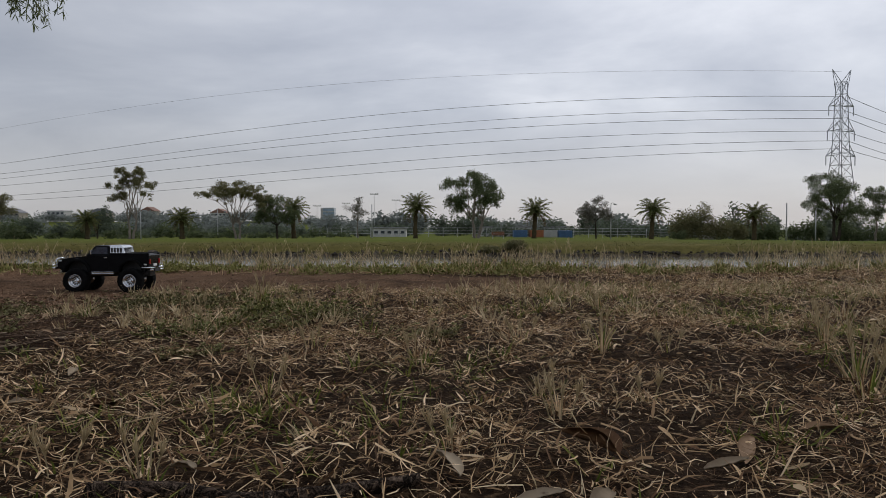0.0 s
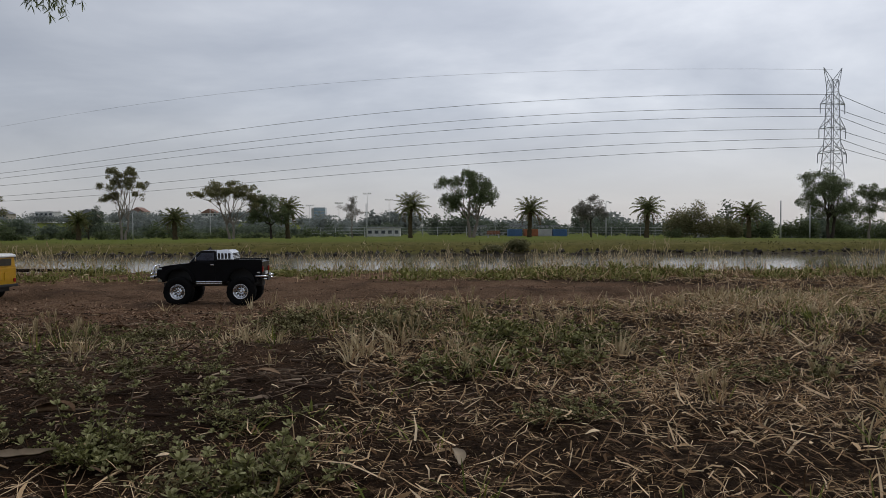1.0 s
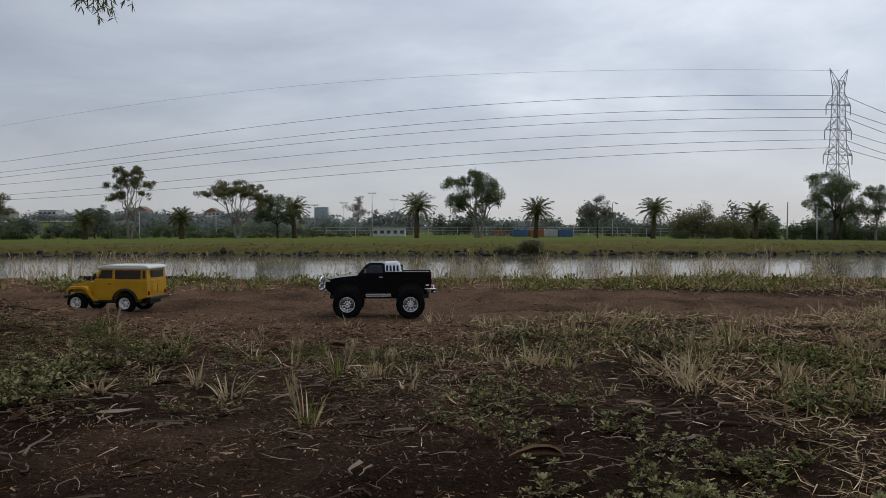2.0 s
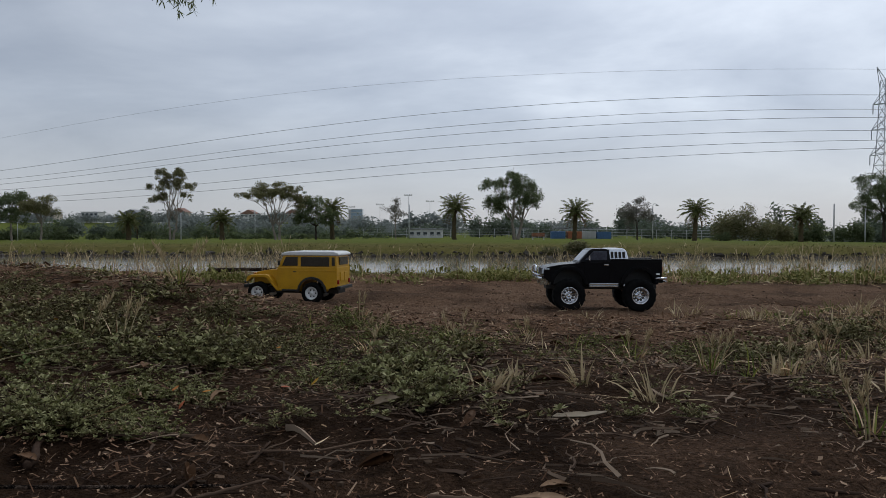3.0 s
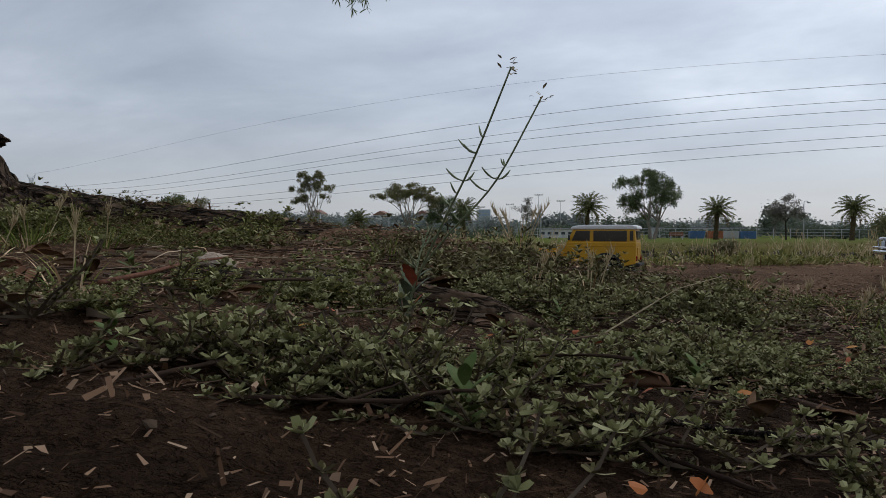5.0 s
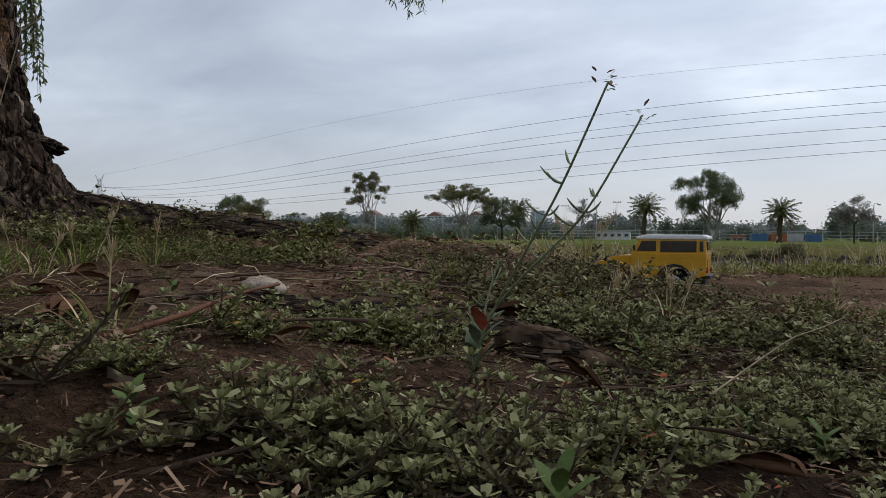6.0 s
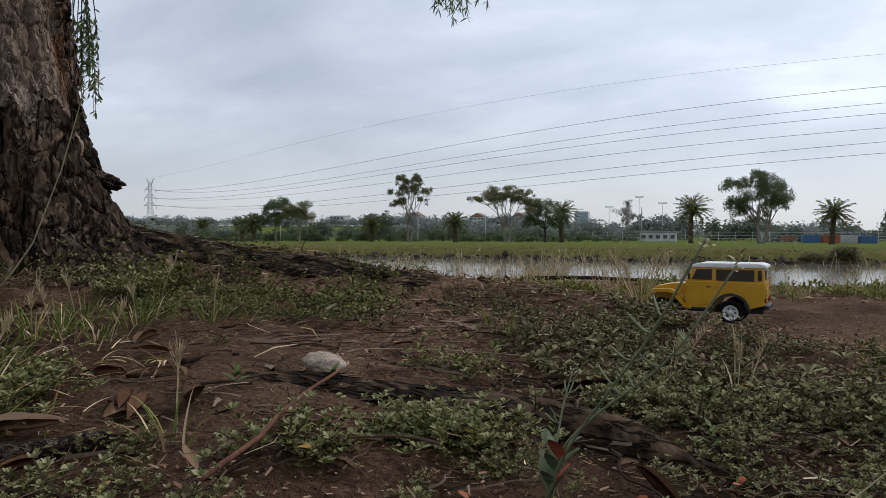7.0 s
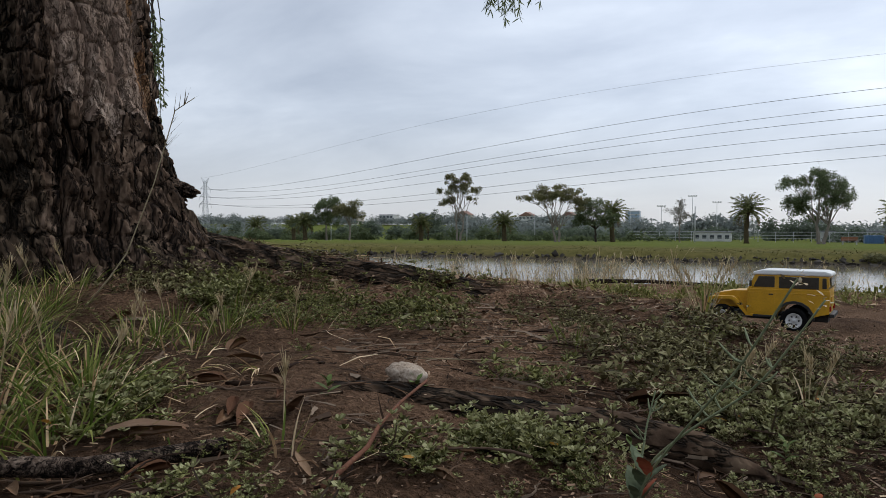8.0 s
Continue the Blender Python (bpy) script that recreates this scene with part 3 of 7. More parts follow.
for px, py, ph, psp, sd in ((-48.8, 100, 4.0, 2.1, 1), (-34.8, 97, 4.1, 2.1, 2), (-20.6, 100, 5.9, 2.5, 3), (-4.0, 100, 6.5, 2.75, 4), (12.1, 100, 5.6, 2.6, 5),
                            (27.9, 100, 6.0, 2.5, 6), (41.7, 100, 5.3, 2.45, 7), (-62.4, 90, 4.0, 2.0, 8), (-93.8, 120, 4.6, 2.6, 9), (-74.5, 105, 4.2, 2.1, 10)):
    palm("palm_tree", (px, py), ph, psp, sd, "date palm with thick trunk and arching green fronds" if ph > 5 else "short date palm with a bushy green crown")

# ---- bushes and far woods ----


def bush_row(name, label, spots, foliage, leaf, per, seed, cat="bushes"):
    """spots: x, y, half width, height"""
    r = np.random.default_rng(seed)
    cs, rs, n = [], [], 0
    for x, y, hw, hh in spots:
        z0 = float(height(x, y))
        for _ in range(max(4, int(hw * 2.2))):
            q = r.uniform(-1, 1)
            k = hh * (1 - 0.5 * q * q) * r.uniform(0.6, 1.0)
            cs.append((x + q * hw, y + r.uniform(-0.5, 0.5) * hw, z0 + k * 0.5)); rs.append((0.35 * hw + 0.3, 0.35 * hw + 0.3, k * 0.5))
        n += int(per * hw * hh)
    v, f = leaf_cloud(cs, rs, n, leaf, r, 0.1)
    return tagged(new(name, mesh_from(name, v, f, (foliage,))), label, cat, kind="stuff")


r0 = np.random.default_rng(21)
spots = []
for x in np.arange(-95, -16, 2.6):
    spots.append((x + r0.uniform(-1, 1), r0.uniform(108, 116), r0.uniform(1.2, 2.6), r0.uniform(0.7, 2.6) * (1.25 if x < -38 else 0.9)))
bush_row("shrub_belt", "belt of mixed green shrubs behind the lawn", spots, M_leaf_euc, 0.30, 110, 22)
spots = [(x + r0.uniform(-2, 2), r0.uniform(128, 150), r0.uniform(2, 4.5), r0.uniform(1.6, 5.6) * (1.0 + 0.45 * float(ss(-5.0, 20.0, x)))) for x in np.arange(-150, 95, 3.6)]
bush_row("tree_belt", "dense belt of trees behind the park, greyed by painted haze", spots, M_leaf_greyed, 0.42, 60, 23, "trees")
# their haze is only in the leaf colour
spots = [(x + r0.uniform(-4, 4), r0.uniform(230, 330), r0.uniform(5, 11), r0.uniform(3.5, 10.0)) for x in np.arange(-460, 260, 10)]
bush_row("far_woods", "hazy grey-green trees in the distance", spots, M_leaf_haze, 1.0, 13, 24, "trees")
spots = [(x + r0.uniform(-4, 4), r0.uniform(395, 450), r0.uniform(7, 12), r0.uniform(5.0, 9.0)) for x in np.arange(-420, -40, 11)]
bush_row("hill_woods", "hazy trees on the distant rise", spots, M_leaf_haze, 1.0, 11, 29, "trees")
bush_row("shrub_mound", "large olive-brown shrub mass at the lawn's far edge", [(34.5, 106, 2.4, 5.0), (37.5, 107, 3.4, 6.4), (40.5, 108, 2.8, 4.6)], M_leaf_olive, 0.2, 260, 25, "shrub")
bush_row("round_shrub", "small round green shrub on the lawn", [(32.6, 103, 1.2, 1.7)], M_leaf_euc, 0.14, 700, 26, "shrub")
bush_row("scrub_row", "tangled brown and green scrub along the fence", [(x, 112, 2.2, r0.uniform(2.6, 4.4)) for x in np.arange(43, 78, 2.2)], M_leaf_euc, 0.24, 130, 27, "scrub")
bush_row("bank_bush", "dense dark reed bush at the water's edge", [(3.2, 40.3, 0.85, 0.95)], M_leaf_olive, 0.10, 3200, 28, "bush")

# ---- pylons and power lines ----
M_steel = plain("galvanised_steel", (0.46, 0.47, 0.5), rough=0.6, metal=0.4, wear=0.2, scale=0.5)
M_cable = plain("dark_cable", (0.22, 0.225, 0.24), rough=0.7, scale=0.5)


def lattice_pylon(name, label, place, h, turn, arm=3.3):
    t = thing(name, label, "electricity pylon", place, turn)
    w = lambda z: np.interp(z / h, [0, 0.55, 0.93], [h * 0.078, h * 0.031, h * 0.02])
    legs, braces, arms = [], [], []
    lv = list(np.linspace(0, 0.93 * h, 15))
    cor = lambda z: [np.array([sx * w(z), sy * w(z), z]) for sx, sy in ((-1, -1), (1, -1), (1, 1), (-1, 1))]
    for i in range(4):
        legs.append(tube([cor(z)[i] for z in lv], 0.085, 5))
    for a, b in zip(lv[:-1], lv[1:]):
        ca, cb = cor(a), cor(b)
        for i in range(4):
            j = (i + 1) % 4
            for p, q in ((ca[i], cb[j]), (ca[j], cb[i]), (cb[i], cb[j])):
                braces.append(tube([p, q], 0.04, 4))
    for k, zz in enumerate((0.52, 0.66, 0.80)):
        z = zz * h
        for sx in (-1, 1):
            tip = np.array([sx * (arm - 0.25 * k), 0, z - 0.2])
            for sy in (-1, 1):
                arms.append(tube([np.array([sx * w(z), sy * w(z), z]), tip], 0.08, 4))
                arms.append(tube([np.array([sx * w(z + 1.9), sy * w(z), z + 1.9]), tip], 0.08, 4))
            arms.append(tube([tip, tip - np.array([0, 0, 1.9])], 0.10, 5))
    for sx in (-1, 1):
        for sy in (-1, 1):
            arms.append(tube([np.array([sx * w(0.9 * h), sy * w(0.9 * h), 0.88 * h]), np.array([sx * 2.1, 0, h])], 0.08, 4))
        arms.append(tube([np.array([0, 0, 0.93 * h]), np.array([sx * 2.1, 0, h])], 0.08, 4))
    for leg in legs:
        part("tower_leg", mesh_from("tower_leg", *leg, (M_steel,)), t)
    part("bracing", mesh_from("bracing", *joined(braces), (M_steel,)), t)
    part("earth_wire_peak", mesh_from("earth_wire_peak", *joined(arms[-6:]), (M_steel,)), t)
    for k in range(0, len(arms) - 6, 5):
        part("cross_arm", mesh_from("cross_arm", *joined(arms[k:k + 5]), (M_steel,)), t)
    return t


lattice_pylon("pylon", "tall grey lattice steel pylon with three cross arms", (80.0, 150, -3.5), 35.9, 10)
lattice_pylon("pylon", "distant lattice steel pylon on the skyline", (-289.6, 330, -1.5), 31.0, 26)

PA, PB = np.array([80.0, 150.0]), np.array([-289.6, 330.0])
U = np.linspace(0, 1, 60)
for nm, off, hs, rad in (("earth_wire", 0, (32.0, 38.6, 40.2, 37.6, 33.0, 29.5), 0.022), ("phase_cable", -1, (26.5, 30.2, 28.6, 24.0, 21.4, 23.0), 0.046), ("phase_cable", 1, (24.6, 27.6, 25.6, 21.4, 19.6, 23.0), 0.046),
                         ("phase_cable", -1, (22.2, 24.5, 22.6, 18.6, 16.6, 18.7), 0.046), ("phase_cable", 1, (20.4, 22.2, 20.2, 16.8, 15.6, 18.7), 0.046),
                         ("phase_cable", -1, (17.8, 18.2, 15.4, 12.2, 11.8, 14.9), 0.046), ("phase_cable", 1, (16.8, 16.4, 13.6, 10.9, 11.0, 14.9), 0.046)):
    c = np.polyfit([0, 0.2, 0.4, 0.6, 0.8, 1.0], hs, 4)
    xy = PA + (PB - PA) * U[:, None] + np.array([0.4, 0.9]) * off * 3.0
    pts = np.column_stack([xy, np.polyval(c, U)])
    ob = new(nm, mesh_from(nm, *tube(pts, rad * (1 + 0.5 * U), 5), (M_cable,)))
    tagged(ob, "thin grey overhead power line across the sky" if nm == "phase_cable" else "faint thin earth wire above the power lines", "power line", group="overhead lines")
    if nm == "phase_cable":
        p0 = pts[0]; q = np.array([150.0, 200.0, hs[0] - 4.5 + off * 0.5])
        s = np.linspace(0, 1, 12)[:, None]
        run = p0 + np.array([1.0, 0, 0]) + (q - p0) * s - np.array([0, 0, 4.0]) * s * (1 - s)
        tagged(new(nm, mesh_from(nm, *tube(run, 0.055, 5), (M_cable,))), "power line leaving the pylon towards the next one", "power line", group="overhead lines")


# ---- near gum tree: rugged trunk, flaring foot and surface roots ----


def cracked(m, scale, stretch, dark, depth, width=0.06):
    """Adds a net of narrow dark cracks, with relief, to a bark material."""
    t = m.node_tree
    b = t.nodes["Principled BSDF"]
    tc = t.nodes.new("ShaderNodeTexCoord"); mp = t.nodes.new("ShaderNodeMapping"); mp.inputs["Scale"].default_value = stretch
    nz_ = t.nodes.new("ShaderNodeTexNoise"); nz_.inputs["Scale"].default_value, nz_.inputs["Detail"].default_value = scale * 0.6, 4
    ad = t.nodes.new("ShaderNodeVectorMath"); ad.operation = "MULTIPLY_ADD"; ad.inputs[1].default_value = (0.06, 0.06, 0.06)
    t.links.new(tc.outputs["Object"], nz_.inputs["Vector"]); t.links.new(nz_.outputs["Color"], ad.inputs[0]); t.links.new(tc.outputs["Object"], ad.inputs[2])
    t.links.new(ad.outputs[0], mp.inputs[0])
    last, col = None, b.inputs["Base Color"].links[0].from_socket
    for k, w in ((1.0, width), (3.1, width * 1.3)):
        vo = t.nodes.new("ShaderNodeTexNoise"); vo.inputs["Scale"].default_value, vo.inputs["Detail"].default_value, vo.inputs["Roughness"].default_value = scale * k, 3, 0.6
        t.links.new(mp.outputs[0], vo.inputs["Vector"])
        di = t.nodes.new("ShaderNodeMath"); di.operation = "SUBTRACT"; di.inputs[1].default_value = 0.5
        ab = t.nodes.new("ShaderNodeMath"); ab.operation = "ABSOLUTE"
        t.links.new(vo.outputs[0], di.inputs[0]); t.links.new(di.outputs[0], ab.inputs[0])
        mr = t.nodes.new("ShaderNodeMapRange"); mr.inputs[1].default_value, mr.inputs[2].default_value = 0.0, w
        t.links.new(ab.outputs[0], mr.inputs[0])
        mx = t.nodes.new("ShaderNodeMix"); mx.data_type = "RGBA"; mx.inputs[6].default_value = (*dark, 1)
        t.links.new(mr.outputs[0], mx.inputs[0]); t.links.new(col, mx.inputs[7]); col = mx.outputs[2]
        bn = t.nodes.new("ShaderNodeBump"); bn.inputs["Strength"].default_value, bn.inputs["Distance"].default_value = 0.9, depth / k
        t.links.new(mr.outputs[0], bn.inputs["Height"])
        old = b.inputs["Normal"].links[0].from_socket if b.inputs["Normal"].links else None
        if old:
            t.links.new(old, bn.inputs["Normal"])
        t.links.new(bn.outputs[0], b.inputs["Normal"])
    t.links.new(col, b.inputs["Base Color"])
    return m


M_bark = cracked(material("rugged_bark", ((0.018, 0.011, 0.007), (0.075, 0.048, 0.032), (0.235, 0.165, 0.118)), scale=16.0, rough=0.95, spec=0.1, bump=0.8, stretch=(1, 1, 0.4), fine=5.0), 12.0, (1, 1, 0.15), (0.012, 0.008, 0.006), 0.014, 0.04)
M_root = cracked(material("earthy_root_bark", ((0.026, 0.015, 0.009), (0.085, 0.054, 0.034), (0.20, 0.14, 0.092)), scale=14.0, rough=0.95, spec=0.1, bump=0.8, fine=5.0), 14.0, (0.22, 1, 1), (0.010, 0.0075, 0.005), 0.012, 0.05)
TC = (-4.37, 2.14)
gum = thing("old_gum_tree", "old gum tree with dark furrowed bark and spreading roots", "tree", (TC[0], TC[1], 0))
nz, na = 280, 330
zz = np.concatenate([np.linspace(-0.1, 1.05, 250), np.linspace(1.1, 4.0, 30)])
aa = np.concatenate([np.linspace(-1.9, 1.0, 294), np.linspace(1.06, 4.35, 36)])
AZ, ZZ = np.meshgrid(aa, zz)
up_ = np.clip(ZZ, 0, 9)
toward = lambda a0, w: np.exp(-((np.angle(np.exp(1j * (AZ - a0)))) / w) ** 2)
base_r = 0.365 + 0.32 * np.exp(-up_ / 0.205) + 0.03 * (1 - ss(0.3, 1.2, ZZ)) - 0.02 * ZZ
base_r = base_r + 0.26 * np.exp(-up_ / 0.13) * toward(0.35, 0.5) + 0.12 * np.exp(-up_ / 0.2) * toward(-1.2, 0.35) + 0.05 * np.sin(AZ * 5 + 1) * np.exp(-up_ / 0.35)
su, sv = AZ * 0.42, ZZ


def cells(u, v, seed):
    """Jittered cells: distance to the nearest cell edge and a number for each cell."""
    i, j = np.floor(u), np.floor(v)
    d1 = np.full(u.shape, 9.0); d2 = np.full(u.shape, 9.0); who = np.zeros(u.shape)
    for di in (-1, 0, 1):
        for dj in (-1, 0, 1):
            ci, cj = i + di, j + dj
            px, py = ci + 0.15 + 0.7 * hashed(ci, cj, seed), cj + 0.1 + 0.8 * hashed(ci, cj, seed + 9)
            d = np.hypot(u - px, v - py)
            near_ = d < d1
            d2 = np.where(near_, d1, np.minimum(d2, d)); who = np.where(near_, hashed(ci, cj, seed + 17), who); d1 = np.where(near_, d, d1)
    return d2 - d1, who


warp = 0.05 * (fbm(su * 5, sv * 3.0, 61) - 0.47) + 0.014 * (fbm(su * 26, sv * 12.0, 60) - 0.47)
lean_ = su + warp
r1 = np.abs(fbm(lean_ * 9, sv * 1.5 + 3, 62, 3) - 0.47)
e2, w2 = cells(lean_ * 26, (sv + warp) * 13, 66)
e3, w3 = cells(lean_ * 62, (sv + warp) * 22, 76)
furrow, crack, chip = 1 - ss(0.004, 0.042, r1), 1 - ss(0.02, 0.13, e2), 1 - ss(0.02, 0.2, e3)
plate = fbm(lean_ * 13, sv * 3.0, 74, 4) * 10
plate = (np.floor(plate) + ss(0.0, 0.3, plate - np.floor(plate))) / 10
grain = fbm(lean_ * 110, sv * 22, 64, 3) - 0.44
# where the old bark has fallen away the wood is smooth and pale
bare_wood = ss(0.49, 0.505, fbm(su * 9 + 2.0, sv * 1.1 + 0.6, 67, 3) + 0.25 * toward(0.10, 0.46) - 0.10) * ss(0.47, 0.54, ZZ + 0.32 * (fbm(su * 16, sv * 2, 68) - 0.5) + 0.20 * toward(0.34, 0.10))
strip_o = (np.abs(np.angle(np.exp(1j * (AZ - 0.42 - 0.05 * fbm(su * 2, sv * 4, 70))))) < 0.02 + 0.11 * ss(0.42, 0.6, fbm(su * 30, sv * 5, 73))) & (ZZ > 0.46 + 0.1 * fbm(su * 20, su * 0, 71)) 
rugged = (1 - 0.35 * bare_wood) * np.where(strip_o, 0.35, 1.0)
base_r = base_r * (1 - 0.9 * ss(3.3, 4.0, ZZ))
rr = base_r + rugged * (0.085 * (plate - 0.46) - 0.046 * furrow - 0.016 * crack - 0.006 * chip + 0.008 * (w2 - 0.5) + 0.004 * (w3 - 0.5) + 0.016 * grain) - 0.020 * bare_wood
shelf = ss(0.05, 0.0, np.abs(ZZ - 0.37 - 0.05 * np.sin(AZ * 4) - 0.05 * fbm(su * 8, su * 0, 69))) * toward(-0.05, 0.5)
rr = rr + 0.02 * shelf * fbm(su * 14, sv * 10, 65) * 1.6
tv = np.stack([rr * np.cos(AZ), rr * np.sin(AZ), ZZ], 2).reshape(-1, 3)
ti = np.arange(nz * na).reshape(nz, na)
tf = np.stack([ti[:-1], np.roll(ti[:-1], -1, 1), np.roll(ti[1:], -1, 1), ti[1:]], 2).reshape(-1, 4)
M_pale_wood = cracked(material("pale_bare_wood", ((0.11, 0.072, 0.053), (0.255, 0.182, 0.138), (0.42, 0.33, 0.26)), scale=16.0, rough=0.85, bump=1.0, stretch=(1, 1, 0.12), fine=5.0), 30.0, (1, 1, 0.14), (0.10, 0.07, 0.052), 0.004, 0.035)
M_orange_wood = cracked(material("orange_fresh_wood", ((0.09, 0.045, 0.024), (0.25, 0.135, 0.068), (0.38, 0.24, 0.14)), scale=30.0, rough=0.8, bump=0.9, stretch=(1, 1, 0.12), fine=5.0), 34.0, (1, 1, 0.12), (0.05, 0.028, 0.016), 0.005, 0.05)
mi = np.zeros((nz, na), int)
mi[bare_wood > 0.5] = 1
mi[strip_o] = 2
# shade low on the trunk is put into this darker bark colour, besides damp
M_shade_damp = cracked(material("shaded_damp_bark", ((0.013, 0.0085, 0.0055), (0.05, 0.034, 0.022), (0.14, 0.10, 0.068)), scale=16.0, rough=0.9, bump=0.8, stretch=(1, 1, 0.4), fine=5.0), 12.0, (1, 1, 0.2), (0.008, 0.006, 0.004), 0.014, 0.04)
# noise-shaped patches, thickened towards the ground and round one side
shade_damp = fbm(lean_ * 7, sv * 2.2, 79, 4) + 0.14 * ss(0.6, 0.2, ZZ) + 0.08 * toward(-1.2, 0.6) > 0.57
mi[shade_damp & (mi == 0)] = 3
trunk_me = mesh_from("trunk", tv, tf, (M_bark, M_pale_wood, M_orange_wood, M_shade_damp), True, mi[:-1].ravel())
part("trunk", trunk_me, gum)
flap = bmesh.new(); bmesh.ops.create_icosphere(flap, subdivisions=4, radius=1.0)
for v in flap.verts:
    q = 1 + 0.5 * noise.fractal(v.co * 1.8 + Vector((5, 2, 1)), 0.7, 2.0, 5)
    v.co = Vector((v.co.x * 0.075 * q, v.co.y * 0.05 * q, v.co.z * 0.022 * q - 0.15 * v.co.x * 0.075))
flap_me = bpy.data.meshes.new("bark_flap"); flap.to_mesh(flap_me); flap.free(); flap_me.materials.append(M_bark)
part("bark_flap", flap_me, gum, "jutting dark slab of loose bark").matrix_basis = pose(0.305, 0.268, 0.375, 0, 8, 38)


def root(points, radii, seed, sides=30, n=150):
    pts, radii = np.asarray(points, float), np.asarray(radii, float)
    s = np.linspace(0, 1, len(pts)); q = np.linspace(0, 1, n)
    c = np.stack([np.interp(q, s, pts[:, i]) for i in range(3)], 1)
    for _ in range(4):
        c[1:-1] = (c[:-2] + c[1:-1] * 2 + c[2:]) / 4
    v, f = tube(c, np.interp(q, s, radii), sides)
    k = n * sides
    cc = np.repeat(c, sides, 0); d = v[:k] - cc
    a = np.arctan2(d[:, 2], d[:, 1]); u = cc[:, 0]
    fine_ = 0.05 / np.maximum(np.repeat(np.interp(q, s, radii), sides), 0.004)
    rid = np.abs(fbm(u * 7 * np.sqrt(fine_) + 0.6 * a, a * 3.2, seed + 3, 3) - 0.47)
    amp = 1 + 0.3 * (fbm(u * 9, a * 1.6, seed) - 0.5) + 0.14 * (fbm(u * 22 * np.sqrt(fine_), a * 4, seed + 1) - 0.5) + 0.12 * (fbm(u * 60 * np.sqrt(fine_), a * 9, seed + 2) - 0.5) - 0.07 * (1 - ss(0.005, 0.04, rid))
    v[:k] = cc + d * amp[:, None]
    return v, f


gx0, gy0 = TC
roots = [root([(-4.3 - gx0, 2.34 - gy0, 0.20), (-3.95 - gx0, 2.42 - gy0, 0.175), (-3.7 - gx0, 2.43 - gy0, 0.132), (-3.5 - gx0, 2.43 - gy0, 0.110), (-3.3 - gx0, 2.43 - gy0, 0.089), (-3.1 - gx0, 2.43 - gy0, 0.064), (-2.9 - gx0, 2.43 - gy0, 0.044), (-2.65 - gx0, 2.43 - gy0, 0.020), (-2.35 - gx0, 2.46 - gy0, -0.03)],
              [0.15, 0.085, 0.080, 0.079, 0.077, 0.070, 0.060, 0.048, 0.02], 71, 64, 260),
         root([(-3.9 - gx0, 1.80 - gy0, 0.08), (-3.5 - gx0, 1.64 - gy0, 0.06), (-3.2 - gx0, 1.595 - gy0, 0.058), (-2.975 - gx0, 1.617 - gy0, 0.072), (-2.851 - gx0, 1.634 - gy0, 0.062), (-2.738 - gx0, 1.661 - gy0, 0.053), (-2.655 - gx0, 1.671 - gy0, 0.040), (-2.60 - gx0, 1.673 - gy0, 0.014), (-2.54 - gx0, 1.675 - gy0, -0.03)], [0.08, 0.04, 0.024, 0.022, 0.023, 0.022, 0.019, 0.014, 0.008], 75, 40, 220)]
for rv, rf in roots:
    part("root", mesh_from("root", rv, rf, (M_root,), True), gum)


# ---- toy vehicles on the track ----
M_yellow = plain("yellow_car_paint", (0.52, 0.275, 0.008), rough=0.42, spec=0.4, wear=0.14, scale=30)
M_black = plain("black_car_paint", (0.004, 0.004, 0.005), rough=0.22, spec=0.12, wear=0.3, scale=30)
M_white = plain("white_plastic", (0.68, 0.68, 0.66), rough=0.45, wear=0.08)
M_trim = plain("black_plastic", (0.014, 0.014, 0.014), rough=0.6, wear=0.25)
M_rubber = plain("tyre_rubber", (0.007, 0.007, 0.007), rough=0.9, spec=0.08, wear=0.35, scale=60)
M_chrome = plain("chrome", (0.72, 0.73, 0.75), rough=0.16, metal=1.0, wear=0.06)
M_glass_dark = plain("dark_window", (0.05, 0.044, 0.036), rough=0.12, spec=0.4, wear=0.2)
M_glass_side = plain("dim_window", (0.05, 0.054, 0.075), rough=0.1, spec=0.4, wear=0.5, scale=25)
# sky glare on the windscreen is painted in as an opaque pale colour
M_glass_glare = plain("glare_pale_window", (0.18, 0.195, 0.22), rough=0.12, spec=0.6, wear=0.15)
M_red = plain("red_lens", (0.30, 0.012, 0.01), rough=0.25)
M_amber = plain("amber_lens", (0.5, 0.2, 0.02), rough=0.25)
M_lens = plain("clear_lens", (0.55, 0.6, 0.66), rough=0.12)
M_dust = plain("dusty_metal", (0.02, 0.018, 0.016), rough=0.7, wear=0.4)


def bm_mesh(name, bm, mat, smooth=False):
    me = bpy.data.meshes.new(name)
    bmesh.ops.recalc_face_normals(bm, faces=bm.faces)
    bm.to_mesh(me); bm.free()
    me.materials.append(mat)
    if smooth:
        me.polygons.foreach_set("use_smooth", [True] * len(me.polygons))
    return me


